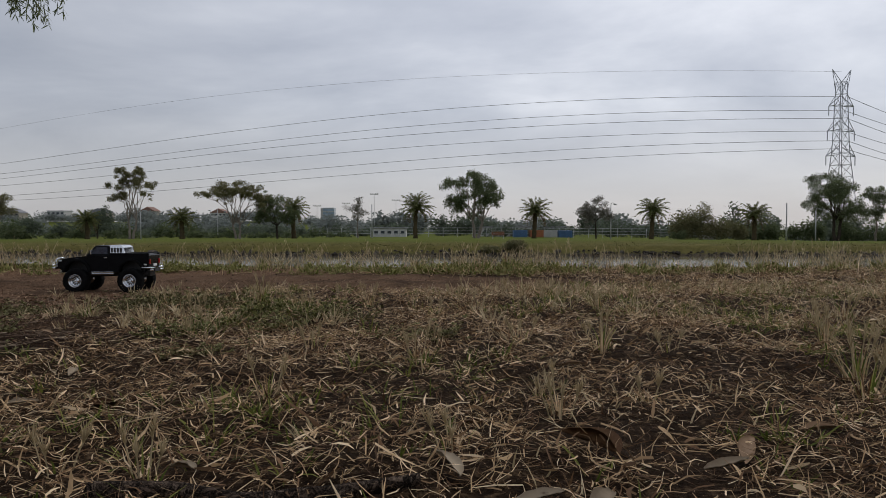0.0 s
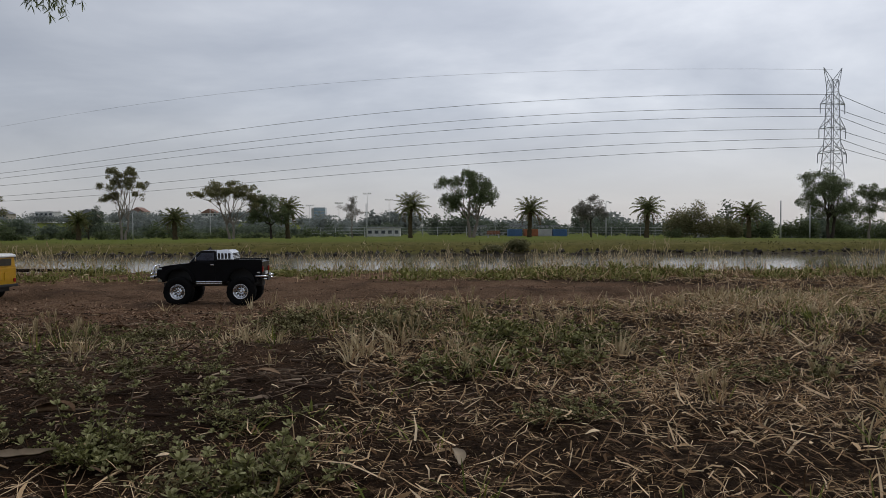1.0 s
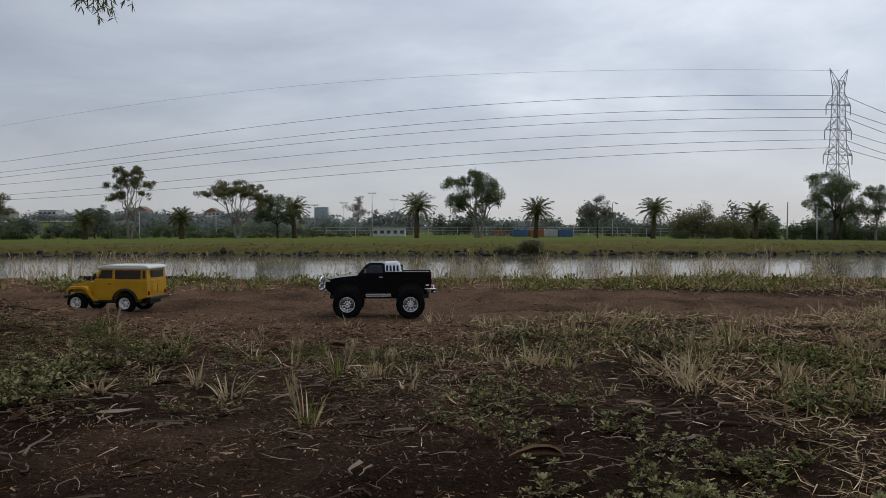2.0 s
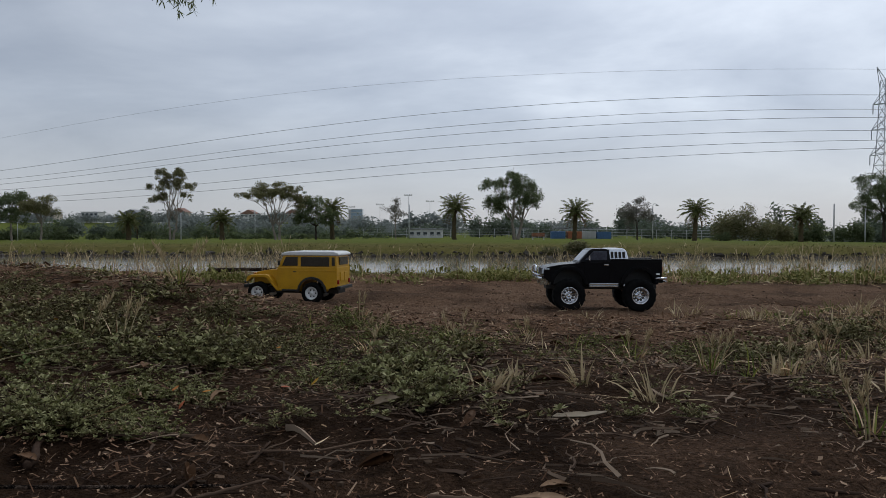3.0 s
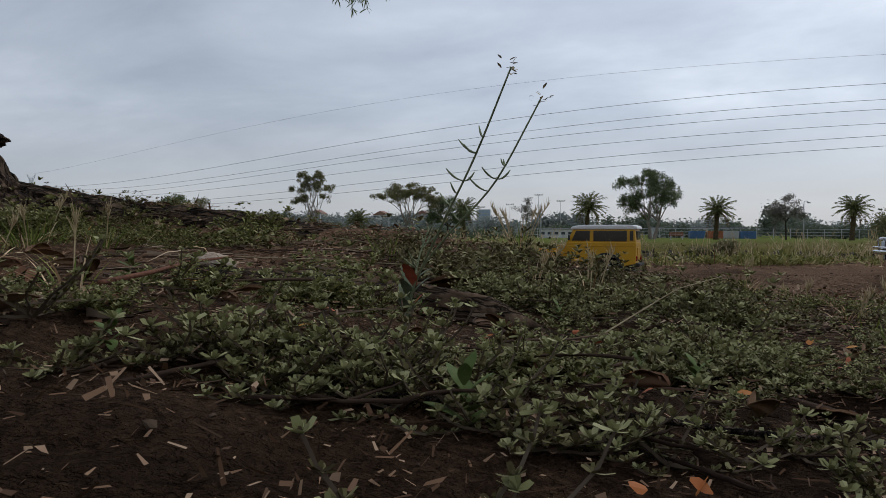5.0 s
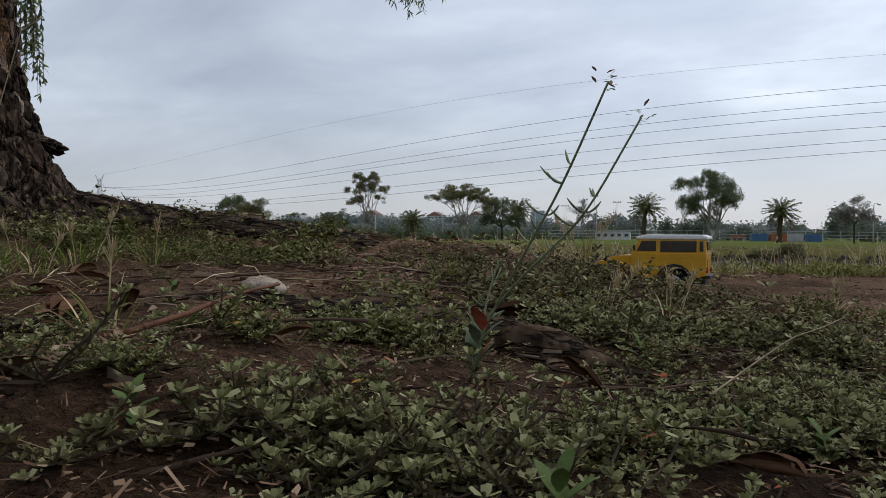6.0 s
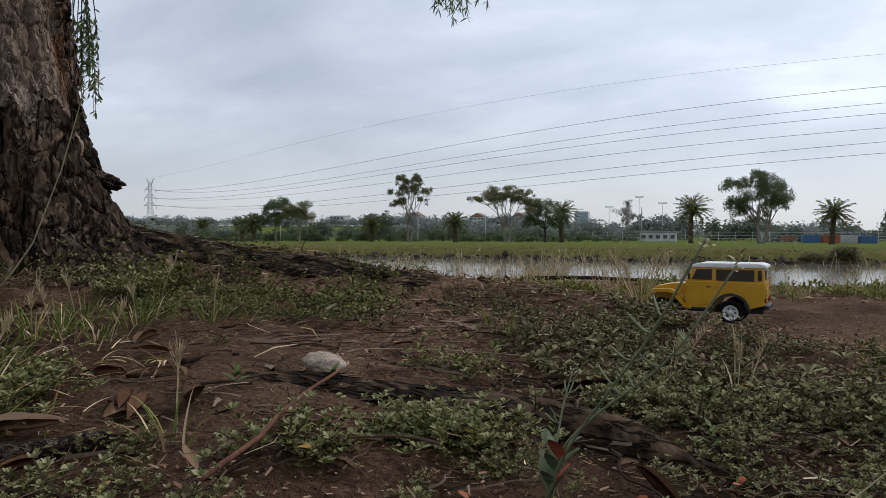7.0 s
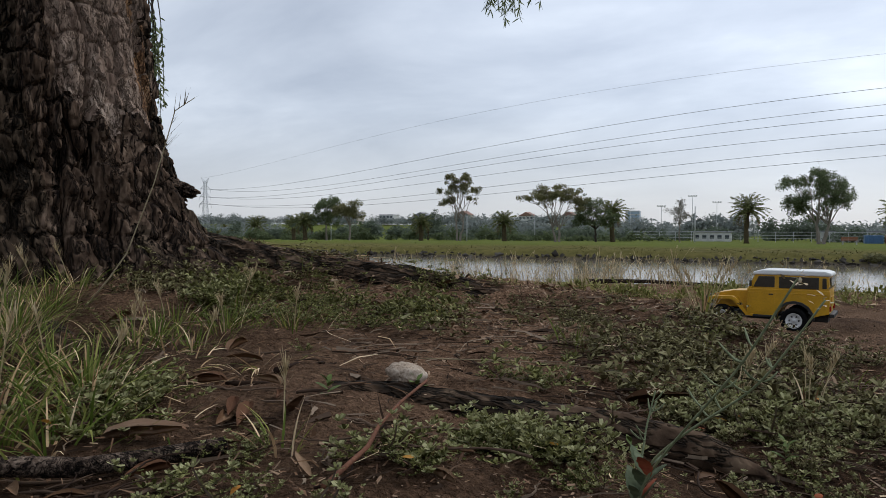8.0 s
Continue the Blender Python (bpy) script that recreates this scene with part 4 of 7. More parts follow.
def prism(profile, y0, y1, bevel=0.0, seg=2, top=None):
    """A side outline (x, z) pulled from y0 to y1; top: (z, share) narrows what lies above z."""
    bm = bmesh.new()
    a = [bm.verts.new((x, y0, z)) for x, z in profile]
    b = [bm.verts.new((x, y1, z)) for x, z in profile]
    bm.faces.new(a); bm.faces.new(b[::-1])
    n = len(profile)
    for i in range(n):
        j = (i + 1) % n
        bm.faces.new((a[i], b[i], b[j], a[j]))
    if top:
        for v in bm.verts:
            if v.co.z > top[0]:
                mid = (y0 + y1) / 2
                v.co.y = mid + (v.co.y - mid) * top[1]
    if bevel:
        bmesh.ops.bevel(bm, geom=bm.edges[:], offset=bevel, segments=seg, profile=0.6, affect="EDGES", clamp_overlap=True)
    return bm


def block(x0, x1, y0, y1, z0, z1, bevel=0.002):
    return prism([(x0, z0), (x1, z0), (x1, z1), (x0, z1)], y0, y1, bevel)


def arch(cx, cz, r, n=9, flip=False):
    """Points of a wheel arch, front to back."""
    pts = [(cx + r * math.cos(math.pi * i / (n - 1)), cz + r * math.sin(math.pi * i / (n - 1))) for i in range(n)]
    return pts[::-1] if flip else pts


def lathe(profile, n, mat_name, mat, teeth=0.0):
    """Turned round the y axis: profile of (radius, y)."""
    p = np.asarray(profile, float)
    a = np.linspace(0, 2 * np.pi, n, endpoint=False)
    rr = p[:, 0][:, None] * np.ones(n)
    if teeth:
        outer = p[:, 0] > p[:, 0].max() * 0.955
        rr[outer] *= 1 + teeth * np.where((np.arange(n) % 4) < 2, 1, -1)
    v = np.stack([rr * np.cos(a), np.broadcast_to(p[:, 1][:, None], rr.shape), rr * np.sin(a)], 2).reshape(-1, 3)
    i = np.arange(len(p) * n).reshape(len(p), n)
    f = np.stack([i[:-1], np.roll(i[:-1], -1, 1), np.roll(i[1:], -1, 1), i[1:]], 2).reshape(-1, 4)
    return mesh_from(mat_name, v, f, (mat,), True)


def wheel_meshes(r, w, rim_r, rim_mat, holes, chunky):
    h = w / 2
    tyre = lathe([(rim_r, -h * 0.75), (rim_r * 1.08, -h * 0.95), (r * 0.86, -h), (r * 0.965, -h * 0.86), (r, -h * 0.6), (r, -h * 0.2), (r, h * 0.2), (r, h * 0.6), (r * 0.965, h * 0.86), (r * 0.86, h), (rim_r * 1.08, h * 0.95), (rim_r, h * 0.75), (rim_r, -h * 0.75)],
                 72, "tyre", M_rubber, 0.014 if chunky else 0.008)
    rim = lathe([(0.001, -h * 0.42), (rim_r * 0.3, -h * 0.42), (rim_r * 0.34, -h * 0.25), (rim_r * 0.78, -h * 0.3), (rim_r * 0.84, -h * 0.6), (rim_r * 0.93, -h * 0.86), (rim_r * 1.02, -h * 0.9), (rim_r * 1.02, -h * 0.6), (rim_r * 0.99, h * 0.7), (0.001, h * 0.7)], 40, "rim", rim_mat)
    hub = lathe([(0.0005, -h * 0.75), (rim_r * 0.2, -h * 0.72), (rim_r * 0.24, -h * 0.4), (rim_r * 0.24, 0)], 16, "hub", M_chrome if rim_mat is M_chrome else M_white)
    slot = lathe([(0.0005, 0), (rim_r * 0.13, 0), (rim_r * 0.13, 0.0012), (0.0005, 0.0012)], 10, "slot", M_trim)
    return tyre, rim, hub, slot, holes, h, rim_r


def add_wheel(car, meshes, x, y, z, side):
    tyre, rim, hub, slot, holes, h, rim_r = meshes
    w = part("wheel", tyre, car, "black rubber tyre")
    w.matrix_basis = pose(x, y, z, 0, 0, 0 if side < 0 else 180)
    part("rim", rim, w, "chrome rim" if rim.materials[0] is M_chrome else "white rim")
    part("hub", hub, w)
    for i in range(holes):
        a = 2 * math.pi * i / holes
        s = part("slot", slot, w)
        s.matrix_basis = pose(rim_r * 0.57 * math.cos(a), -h * 0.30, rim_r * 0.57 * math.sin(a))
    return w


def pipe(points, r, mat, name, sides=8):
    return mesh_from(name, *tube(points, r, sides), (mat,), True)


def yellow_car(place, rz):
    c = thing("toy_off_road_car", "yellow toy four-wheel-drive wagon with white roof on the dirt track", "toy car", place, rz)
    tub = [(-0.105, 0.070), (-0.107, 0.149), (0.150, 0.149), (0.150, 0.060)] + [(0.066, 0.058)] + arch(0.0, 0.048, 0.056) + [(-0.062, 0.062)]
    part("body", bm_mesh("body", prism(tub, -0.082, 0.082, 0.003), M_yellow), c)
    part("cabin", bm_mesh("cabin", prism([(-0.106, 0.147), (-0.102, 0.199), (0.124, 0.199), (0.149, 0.147)], -0.080, 0.080, 0.004, top=(0.18, 0.955)), M_yellow), c)
    part("roof", bm_mesh("roof", prism([(-0.112, 0.196), (-0.110, 0.207), (-0.09, 0.213), (0.10, 0.213), (0.132, 0.206), (0.136, 0.196)], -0.081, 0.081, 0.005, 3), M_white), c, "white roof panel")
    part("bonnet", bm_mesh("bonnet", prism([(0.148, 0.078), (0.148, 0.139), (0.20, 0.136), (0.255, 0.126), (0.264, 0.118), (0.266, 0.078)], -0.054, 0.054, 0.004, 3), M_yellow), c)
    wing = [(0.286, 0.088), (0.282, 0.106), (0.268, 0.116), (0.200, 0.118), (0.186, 0.112), (0.146, 0.060), (0.130, 0.060), (0.130, 0.052), (0.152, 0.052), (0.194, 0.104), (0.206, 0.109), (0.262, 0.107), (0.275, 0.098), (0.278, 0.088)]
    for s in (-1, 1):
        part("front_wing", bm_mesh("front_wing", prism(wing, s * 0.050, s * 0.086, 0.002), M_yellow), c)
        flare = [(x * 1.0, z) for x, z in arch(0.0, 0.048, 0.063)] + arch(0.0, 0.048, 0.055, flip=True)
        part("arch_flare", bm_mesh("arch_flare", prism(flare, s * 0.080, s * 0.090, 0.001, 1), M_trim), c, "black wheel-arch flare")
        part("sill", bm_mesh("sill", block(0.062, 0.148, s * 0.074, s * 0.084, 0.050, 0.058), M_trim), c)
        part("head_lamp", lathe([(0.0005, -0.004), (0.010, -0.003), (0.012, 0.002), (0.012, 0.004)], 18, "head_lamp", M_lens), c, "round clear head lamp").matrix_basis = pose(0.268, s * 0.036, 0.103, 0, 0, 90)
        part("indicator", bm_mesh("indicator", block(0.250, 0.262, s * 0.058, s * 0.068, 0.118, 0.124), M_amber), c, "amber indicator lamp")
        part("tail_lamp", bm_mesh("tail_lamp", block(-0.111, -0.105, s * 0.064, s * 0.076, 0.080, 0.098), M_red), c, "red tail lamp")
        part("mirror", bm_mesh("mirror", block(0.134, 0.140, s * 0.086, s * 0.102, 0.156, 0.176), M_trim), c, "black side mirror")
        part("mirror_arm", pipe([(0.139, s * 0.078, 0.158), (0.137, s * 0.09, 0.160)], 0.0018, M_trim, "mirror_arm", 6), c)
        door = part("door", bm_mesh("door", prism([(0.060, 0.068), (0.060, 0.146), (0.142, 0.146), (0.142, 0.090), (0.128, 0.068)], s * 0.0815, s * 0.0832, 0.0006, 1), M_yellow), c)
        part("handle", bm_mesh("handle", block(0.066, 0.080, s * 0.083, s * 0.0865, 0.128, 0.132, 0.0008), M_trim), door, "black door handle")
        part("bead", bm_mesh("bead", block(-0.104, 0.148, s * 0.0815, s * 0.0838, 0.133, 0.136, 0.0006), M_yellow), c)
    for y_, outline in ((0.0800, [(0.064, 0.155), (0.064, 0.190), (0.112, 0.190), (0.128, 0.155)]), (0.0800, [(-0.070, 0.153), (-0.070, 0.190), (0.045, 0.190), (0.045, 0.153)])):
        cx = sum(p[0] for p in outline) / 4; cz = sum(p[1] for p in outline) / 4
        for s in (-1, 1):
            lean = lambda pts, k: [(cx + (x - cx) * k, cz + (z - cz) * k) for x, z in pts]
            fr = part("window_frame", bm_mesh("window_frame", prism(lean(outline, 1.06), s * 0.074, s * 0.0808, 0.0006, 1), M_trim), c, "black window rubber")
            part("pane", bm_mesh("pane", prism(outline, s * 0.0795, s * 0.0816, 0.0004, 1), M_glass_dark), fr)
    for s in (-1, 1):
        part("corner_window", bm_mesh("corner_window", prism([(-0.097, 0.155), (-0.096, 0.190), (-0.084, 0.190), (-0.084, 0.155)], s * 0.078, s * 0.0815, 0.0006, 1), M_glass_dark), c)
    part("tail_window", bm_mesh("tail_window", block(-0.1085, -0.100, -0.050, 0.050, 0.158, 0.190, 0.001), M_glass_dark), c)
    part("windscreen", bm_mesh("windscreen", prism([(0.1465, 0.154), (0.1295, 0.192), (0.126, 0.192), (0.142, 0.154)], -0.068, 0.068, 0.0006, 1), M_glass_dark), c)
    part("grille", bm_mesh("grille", block(0.264, 0.270, -0.048, 0.048, 0.084, 0.114, 0.001), M_white), c, "pale grille panel")
    part("grille_mesh", bm_mesh("grille_mesh", block(0.269, 0.2715, -0.024, 0.024, 0.090, 0.108, 0.0006), M_trim), c)
    part("front_bumper", bm_mesh("front_bumper", block(0.280, 0.298, -0.082, 0.082, 0.062, 0.076, 0.003), M_trim), c, "black front bumper")
    for s in (-1, 1):
        part("bull_bar", pipe([(0.292, s * 0.052, 0.074), (0.296, s * 0.052, 0.100), (0.292, s * 0.046, 0.112), (0.290, 0, 0.114)], 0.0028, M_trim, "bull_bar"), c, "black tubular bull bar")
        part("bumper_tube", pipe([(0.288, s * 0.06, 0.090), (0.294, s * 0.082, 0.088), (0.284, s * 0.090, 0.084)], 0.0026, M_trim, "bumper_tube"), c)
    part("rear_bumper", bm_mesh("rear_bumper", block(-0.120, -0.104, -0.078, 0.078, 0.060, 0.072, 0.002), M_trim), c)
    part("tail_door_rib", bm_mesh("tail_door_rib", block(-0.1095, -0.1065, -0.045, -0.004, 0.092, 0.128, 0.001), M_yellow), c)
    part("tail_door_rib", bm_mesh("tail_door_rib", block(-0.1095, -0.1065, 0.004, 0.045, 0.092, 0.128, 0.001), M_yellow), c)
    part("chassis", bm_mesh("chassis", block(-0.10, 0.26, -0.045, 0.045, 0.040, 0.062, 0.003), M_dust), c, "dusty black chassis")
    part("axle", pipe([(0, -0.07, 0.042), (0, 0.07, 0.042)], 0.007, M_dust, "axle"), c)
    part("axle", pipe([(0.235, -0.07, 0.042), (0.235, 0.07, 0.042)], 0.007, M_dust, "axle"), c)
    wm_ = wheel_meshes(0.0435, 0.036, 0.0255, M_white, 6, False)
    for x in (0.0, 0.235):
        for s in (-1, 1):
            add_wheel(c, wm_, x, s * 0.074, 0.0435, s)
    return c


def black_pickup(place, rz):
    c = thing("toy_pickup", "black toy pickup with oversized tyres and chrome bumpers on the track", "toy car", place, rz)
    side = [(-0.088, 0.128), (-0.090, 0.190), (-0.086, 0.194), (0.108, 0.194), (0.226, 0.186), (0.30, 0.179), (0.352, 0.170), (0.364, 0.160), (0.366, 0.132), (0.352, 0.118)] + arch(0.270, 0.104, 0.062) + [(0.198, 0.108), (0.072, 0.108)] + arch(0.0, 0.104, 0.062) + [(-0.070, 0.122)]
    part("body", bm_mesh("body", prism(side, -0.080, 0.080, 0.0035, 3), M_black), c)
    part("cab", bm_mesh("cab", prism([(0.106, 0.190), (0.112, 0.234), (0.122, 0.240), (0.176, 0.240), (0.186, 0.235), (0.230, 0.186)], -0.074, 0.074, 0.004, 3, top=(0.22, 0.88)), M_black), c)
    part("bed_floor", bm_mesh("bed_floor", block(-0.082, 0.04, -0.066, 0.066, 0.1945, 0.1965, 0.0005), M_trim), c)
    for s in (-1, 1):
        part("bed_rail", bm_mesh("bed_rail", block(-0.090, 0.104, s * 0.068, s * 0.081, 0.193, 0.201, 0.002), M_black), c)
        fr = part("side_window", bm_mesh("side_window", prism([(0.120, 0.197), (0.122, 0.230), (0.174, 0.230), (0.206, 0.197)], s * 0.0665, s * 0.0735, 0.0008, 1, top=(0.22, 0.90)), M_glass_side), c, "dim reflecting side window")
        part("arch_flare", bm_mesh("arch_flare", prism(arch(0.270, 0.104, 0.072) + arch(0.270, 0.104, 0.060, flip=True), s * 0.078, s * 0.092, 0.0015, 2), M_black), c)
        part("arch_flare", bm_mesh("arch_flare", prism(arch(0.0, 0.104, 0.072) + arch(0.0, 0.104, 0.060, flip=True), s * 0.078, s * 0.092, 0.0015, 2), M_black), c)
        for cx in (0.0, 0.270):
            part("wheel_well", bm_mesh("wheel_well", prism(arch(cx, 0.100, 0.065), s * 0.034, s * 0.040, 0.0008, 1), M_trim), c, "black inner wheel well")
        door = part("door", bm_mesh("door", prism([(0.112, 0.112), (0.112, 0.191), (0.212, 0.186), (0.205, 0.112)], s * 0.0795, s * 0.0812, 0.0006, 1), M_black), c)
        part("handle", bm_mesh("handle", block(0.118, 0.134, s * 0.081, s * 0.0845, 0.176, 0.181, 0.0008), M_chrome), door, "chrome door handle")
        for k in (0, 1):
            part("side_step", bm_mesh("side_step", block(0.082, 0.192, s * 0.078, s * 0.094, 0.094 + 0.008 * k, 0.100 + 0.008 * k, 0.002), M_chrome), c, "chrome side step")
        part("mirror", bm_mesh("mirror", block(0.190, 0.196, s * 0.084, s * 0.098, 0.196, 0.214, 0.001), M_chrome), c, "chrome side mirror")
        part("mirror_arm", pipe([(0.192, s * 0.072, 0.196), (0.193, s * 0.09, 0.200)], 0.0016, M_chrome, "mirror_arm", 6), c)
        part("head_lamp", bm_mesh("head_lamp", block(0.358, 0.369, s * 0.046, s * 0.072, 0.144, 0.162, 0.001), M_lens), c, "clear head lamp")
        part("indicator", bm_mesh("indicator", block(0.344, 0.360, s * 0.0795, s * 0.0825, 0.160, 0.166, 0.0006), M_lens), c)
        part("badge", bm_mesh("badge", block(-0.080, -0.066, s * 0.0795, s * 0.0815, 0.140, 0.146, 0.0004), M_white), c)
        part("tail_lamp", bm_mesh("tail_lamp", block(-0.0925, -0.086, s * 0.056, s * 0.074, 0.146, 0.170, 0.0008), M_red), c, "red tail lamp")
    part("windscreen", bm_mesh("windscreen", prism([(0.2275, 0.1925), (0.190, 0.2335), (0.186, 0.2325), (0.222, 0.1915)], -0.060, 0.060, 0.0005, 1), M_glass_glare), c, "windscreen with sky glare painted into its pale glass")
    cover = part("bed_cover", bm_mesh("bed_cover", prism([(0.036, 0.197), (0.044, 0.232), (0.056, 0.2415), (0.112, 0.2415), (0.114, 0.197)], -0.069, 0.069, 0.005, 3, top=(0.22, 0.90)), M_chrome), c, "silver canopy behind the cab")
    for s in (-1, 1):
        for k in range(4):
            part("louvre", bm_mesh("louvre", prism([(0.050 + 0.015 * k, 0.204), (0.052 + 0.015 * k, 0.228), (0.060 + 0.015 * k, 0.228), (0.060 + 0.015 * k, 0.204)], s * 0.0655, s * 0.0705, 0.0006, 1, top=(0.22, 0.91)), M_dust), cover, "dark louvre slot")
    for k in range(5):
        part("louvre", bm_mesh("louvre", block(0.033, 0.041, -0.050, 0.050, 0.202 + 0.006 * k, 0.2045 + 0.006 * k, 0.0004), M_dust), cover, "dark louvre slot")
    part("grille", bm_mesh("grille", block(0.362, 0.369, -0.044, 0.044, 0.142, 0.164, 0.001), M_trim), c)
    part("front_bumper", bm_mesh("front_bumper", block(0.372, 0.390, -0.092, 0.092, 0.118, 0.132, 0.004), M_chrome), c, "chrome front bumper")
    part("bumper_bar", pipe([(0.386, -0.094, 0.140), (0.392, -0.06, 0.142), (0.392, 0.06, 0.142), (0.386, 0.094, 0.140)], 0.0036, M_chrome, "bumper_bar"), c)
    for s in (-1, 1):
        part("bull_bar", pipe([(0.388, s * 0.040, 0.132), (0.392, s * 0.040, 0.164), (0.388, s * 0.032, 0.172), (0.388, 0, 0.173)], 0.004, M_chrome, "bull_bar"), c, "chrome bull bar")
        part("bracket", bm_mesh("bracket", block(0.336, 0.376, s * 0.030, s * 0.040, 0.098, 0.122, 0.002), M_chrome), c)
        part("rear_bumper", pipe([(-0.100, s * 0.03, 0.126), (-0.106, s * 0.075, 0.126), (-0.098, s * 0.094, 0.128), (-0.06, s * 0.096, 0.128)], 0.0042, M_chrome, "rear_bumper"), c, "chrome tubular rear bumper")
        part("rear_bumper", pipe([(-0.100, s * 0.03, 0.114), (-0.106, s * 0.075, 0.114), (-0.098, s * 0.09, 0.116)], 0.0036, M_chrome, "rear_bumper"), c, "chrome tubular rear bumper")
        part("shock_absorber", pipe([(0.03, s * 0.055, 0.065), (0.06, s * 0.05, 0.115)], 0.006, M_chrome, "shock_absorber"), c)
        part("leaf_spring", pipe([(0.085, s * 0.046, 0.095), (0.0, s * 0.05, 0.062), (-0.07, s * 0.046, 0.098)], 0.004, M_dust, "leaf_spring"), c)
        part("leaf_spring", pipe([(0.33, s * 0.046, 0.095), (0.27, s * 0.05, 0.062), (0.19, s * 0.046, 0.098)], 0.004, M_dust, "leaf_spring"), c)
    part("tow_plate", bm_mesh("tow_plate", block(-0.106, -0.09, -0.035, 0.035, 0.106, 0.122, 0.001), M_dust), c)
    part("number_plate", bm_mesh("number_plate", block(-0.0945, -0.089, -0.022, 0.022, 0.134, 0.146, 0.0006), M_white), c)
    part("chassis", bm_mesh("chassis", block(-0.08, 0.35, -0.036, 0.036, 0.082, 0.110, 0.003), M_dust), c, "dusty black chassis")
    part("axle", pipe([(0, -0.09, 0.062), (0, 0.09, 0.062)], 0.009, M_dust, "axle"), c)
    part("axle", pipe([(0.27, -0.09, 0.062), (0.27, 0.09, 0.062)], 0.009, M_dust, "axle"), c)
    wm_ = wheel_meshes(0.062, 0.056, 0.0325, M_chrome, 10, True)
    for x in (0.0, 0.270):
        for s in (-1, 1):
            add_wheel(c, wm_, x, s * 0.082, 0.062, s)
    return c


YX, YY, BX, BY = -2.50, 3.36, -1.405, 3.2
for car, s in ((yellow_car((YX, YY, float(height(YX - 0.1, YY)) - 0.004), 171), 0.87), (black_pickup((BX, BY, float(height(BX - 0.12, BY)) - 0.004), 182), 0.85)):
    car.scale = (s, s, s)


# ---- ground cover ----
M_straw = material("dry_straw", ((0.045, 0.024, 0.012), (0.195, 0.108, 0.054), (0.57, 0.385, 0.21), (0.95, 0.75, 0.50)), scale=3.0, spec=0.15, rough=0.75, island=0.85, transl=0.15)
M_pale_straw = material("pale_seed_heads", ((0.30, 0.225, 0.12), (0.46, 0.36, 0.21), (0.64, 0.53, 0.35)), spec=0.1, scale=3.0, rough=0.8, island=0.7, transl=0.2)
M_green = material("green_blades", ((0.05, 0.075, 0.012), (0.125, 0.155, 0.03), (0.29, 0.28, 0.07)), scale=3.0, spec=0.1, rough=0.65, island=0.75, transl=0.3)
M_litter = material("leaf_litter", ((0.024, 0.011, 0.005), (0.115, 0.062, 0.035), (0.36, 0.23, 0.145)), scale=4.0, rough=0.85, island=0.85)
M_weed = material("saltbush_leaves", ((0.026, 0.017, 0.007), (0.115, 0.100, 0.042), (0.36, 0.33, 0.17)), spec=0.06, scale=3.0, rough=0.7, island=0.8, transl=0.12)
M_weed_stem = material("weed_stems", ((0.07, 0.05, 0.035), (0.14, 0.105, 0.07)), scale=8.0, rough=0.8)
M_twig = material("twig_bark", ((0.022, 0.012, 0.007), (0.085, 0.05, 0.03), (0.22, 0.14, 0.09)), scale=14.0, rough=0.9, spec=0.1, bump=0.6, island=0.6)
M_deadleaf = material("dead_gum_leaf", ((0.045, 0.021, 0.010), (0.17, 0.092, 0.050), (0.46, 0.32, 0.21)), scale=10.0, spec=0.15, rough=0.75, island=0.75)
rg = np.random.default_rng(101)
CLEAR = np.array([(0.0, -0.15), (-0.68, 0.36), (-1.1, 0.43), (-1.8, 0.58), (-2.15, 0.86), (-2.48, 0.86), (-2.6, 0.92)])


def clear_of_lens(x, y):
    """Distance in plan to the line along which the camera slides."""
    d = np.full(np.shape(x), 9.0)
    for (ax, ay), (bx, by) in zip(CLEAR[:-1], CLEAR[1:]):
        k = np.clip(((x - ax) * (bx - ax) + (y - ay) * (by - ay)) / ((bx - ax) ** 2 + (by - ay) ** 2), 0, 1)
        d = np.minimum(d, np.hypot(x - ax - k * (bx - ax), y - ay - k * (by - ay)))
    return d


def scatter(n, x0, x1, y0, y1, prob, r):
    x, y = r.uniform(x0, x1, n), r.uniform(y0, y1, n)
    keep = r.uniform(size=n) < np.clip(prob(x, y), 0, 1)
    return x[keep], y[keep]


def on_ground(x, y, up=0.0):
    return np.column_stack([x, y, height(x, y) + up])


def stuff(name, data, label, cat):
    return tagged(new(name, data), label, cat, kind="stuff")


# lying straw: short curled pieces, matted in patches with dark soil between them
n, m = 215000, 16000
y = 0.1 + 4.9 * rg.uniform(size=n + m) ** 1.6
x = np.concatenate([-1.5 + rg.uniform(size=n) * (1.75 + 0.66 * y[:n]), rg.uniform(-4.2, 0.2, m)])
mat_ = straw_mask(x, y)
patchy = (1 - 0.3 * ss(-0.05, 0.35, x) * ss(1.6, 1.2, y)) * (0.25 + 0.75 * ss(0.38, 0.52, fbm(x * 6, y * 6, 51))) * (0.62 + 0.38 * ss(0.36, 0.50, fbm(x * 1.9 + 5, y * 1.9, 50)))
patchy = np.maximum(patchy, 0.9 * np.exp(-((x + 0.45) / 0.3) ** 2 - ((y - 0.92) / 0.28) ** 2))
thick = np.where(np.arange(n + m) < n, mat_ * patchy, 0.25 + 0.35 * ss(1.5, 2.2, y)) * (1 - trail_mask(x, y))
keep = rg.uniform(size=n + m) < thick * ss(0.1, 0.5, y)
keep &= (clear_of_lens(x, y) > 0.5) | (mat_ > 0.5)
x, y, mat_ = x[keep], y[keep], mat_[keep]
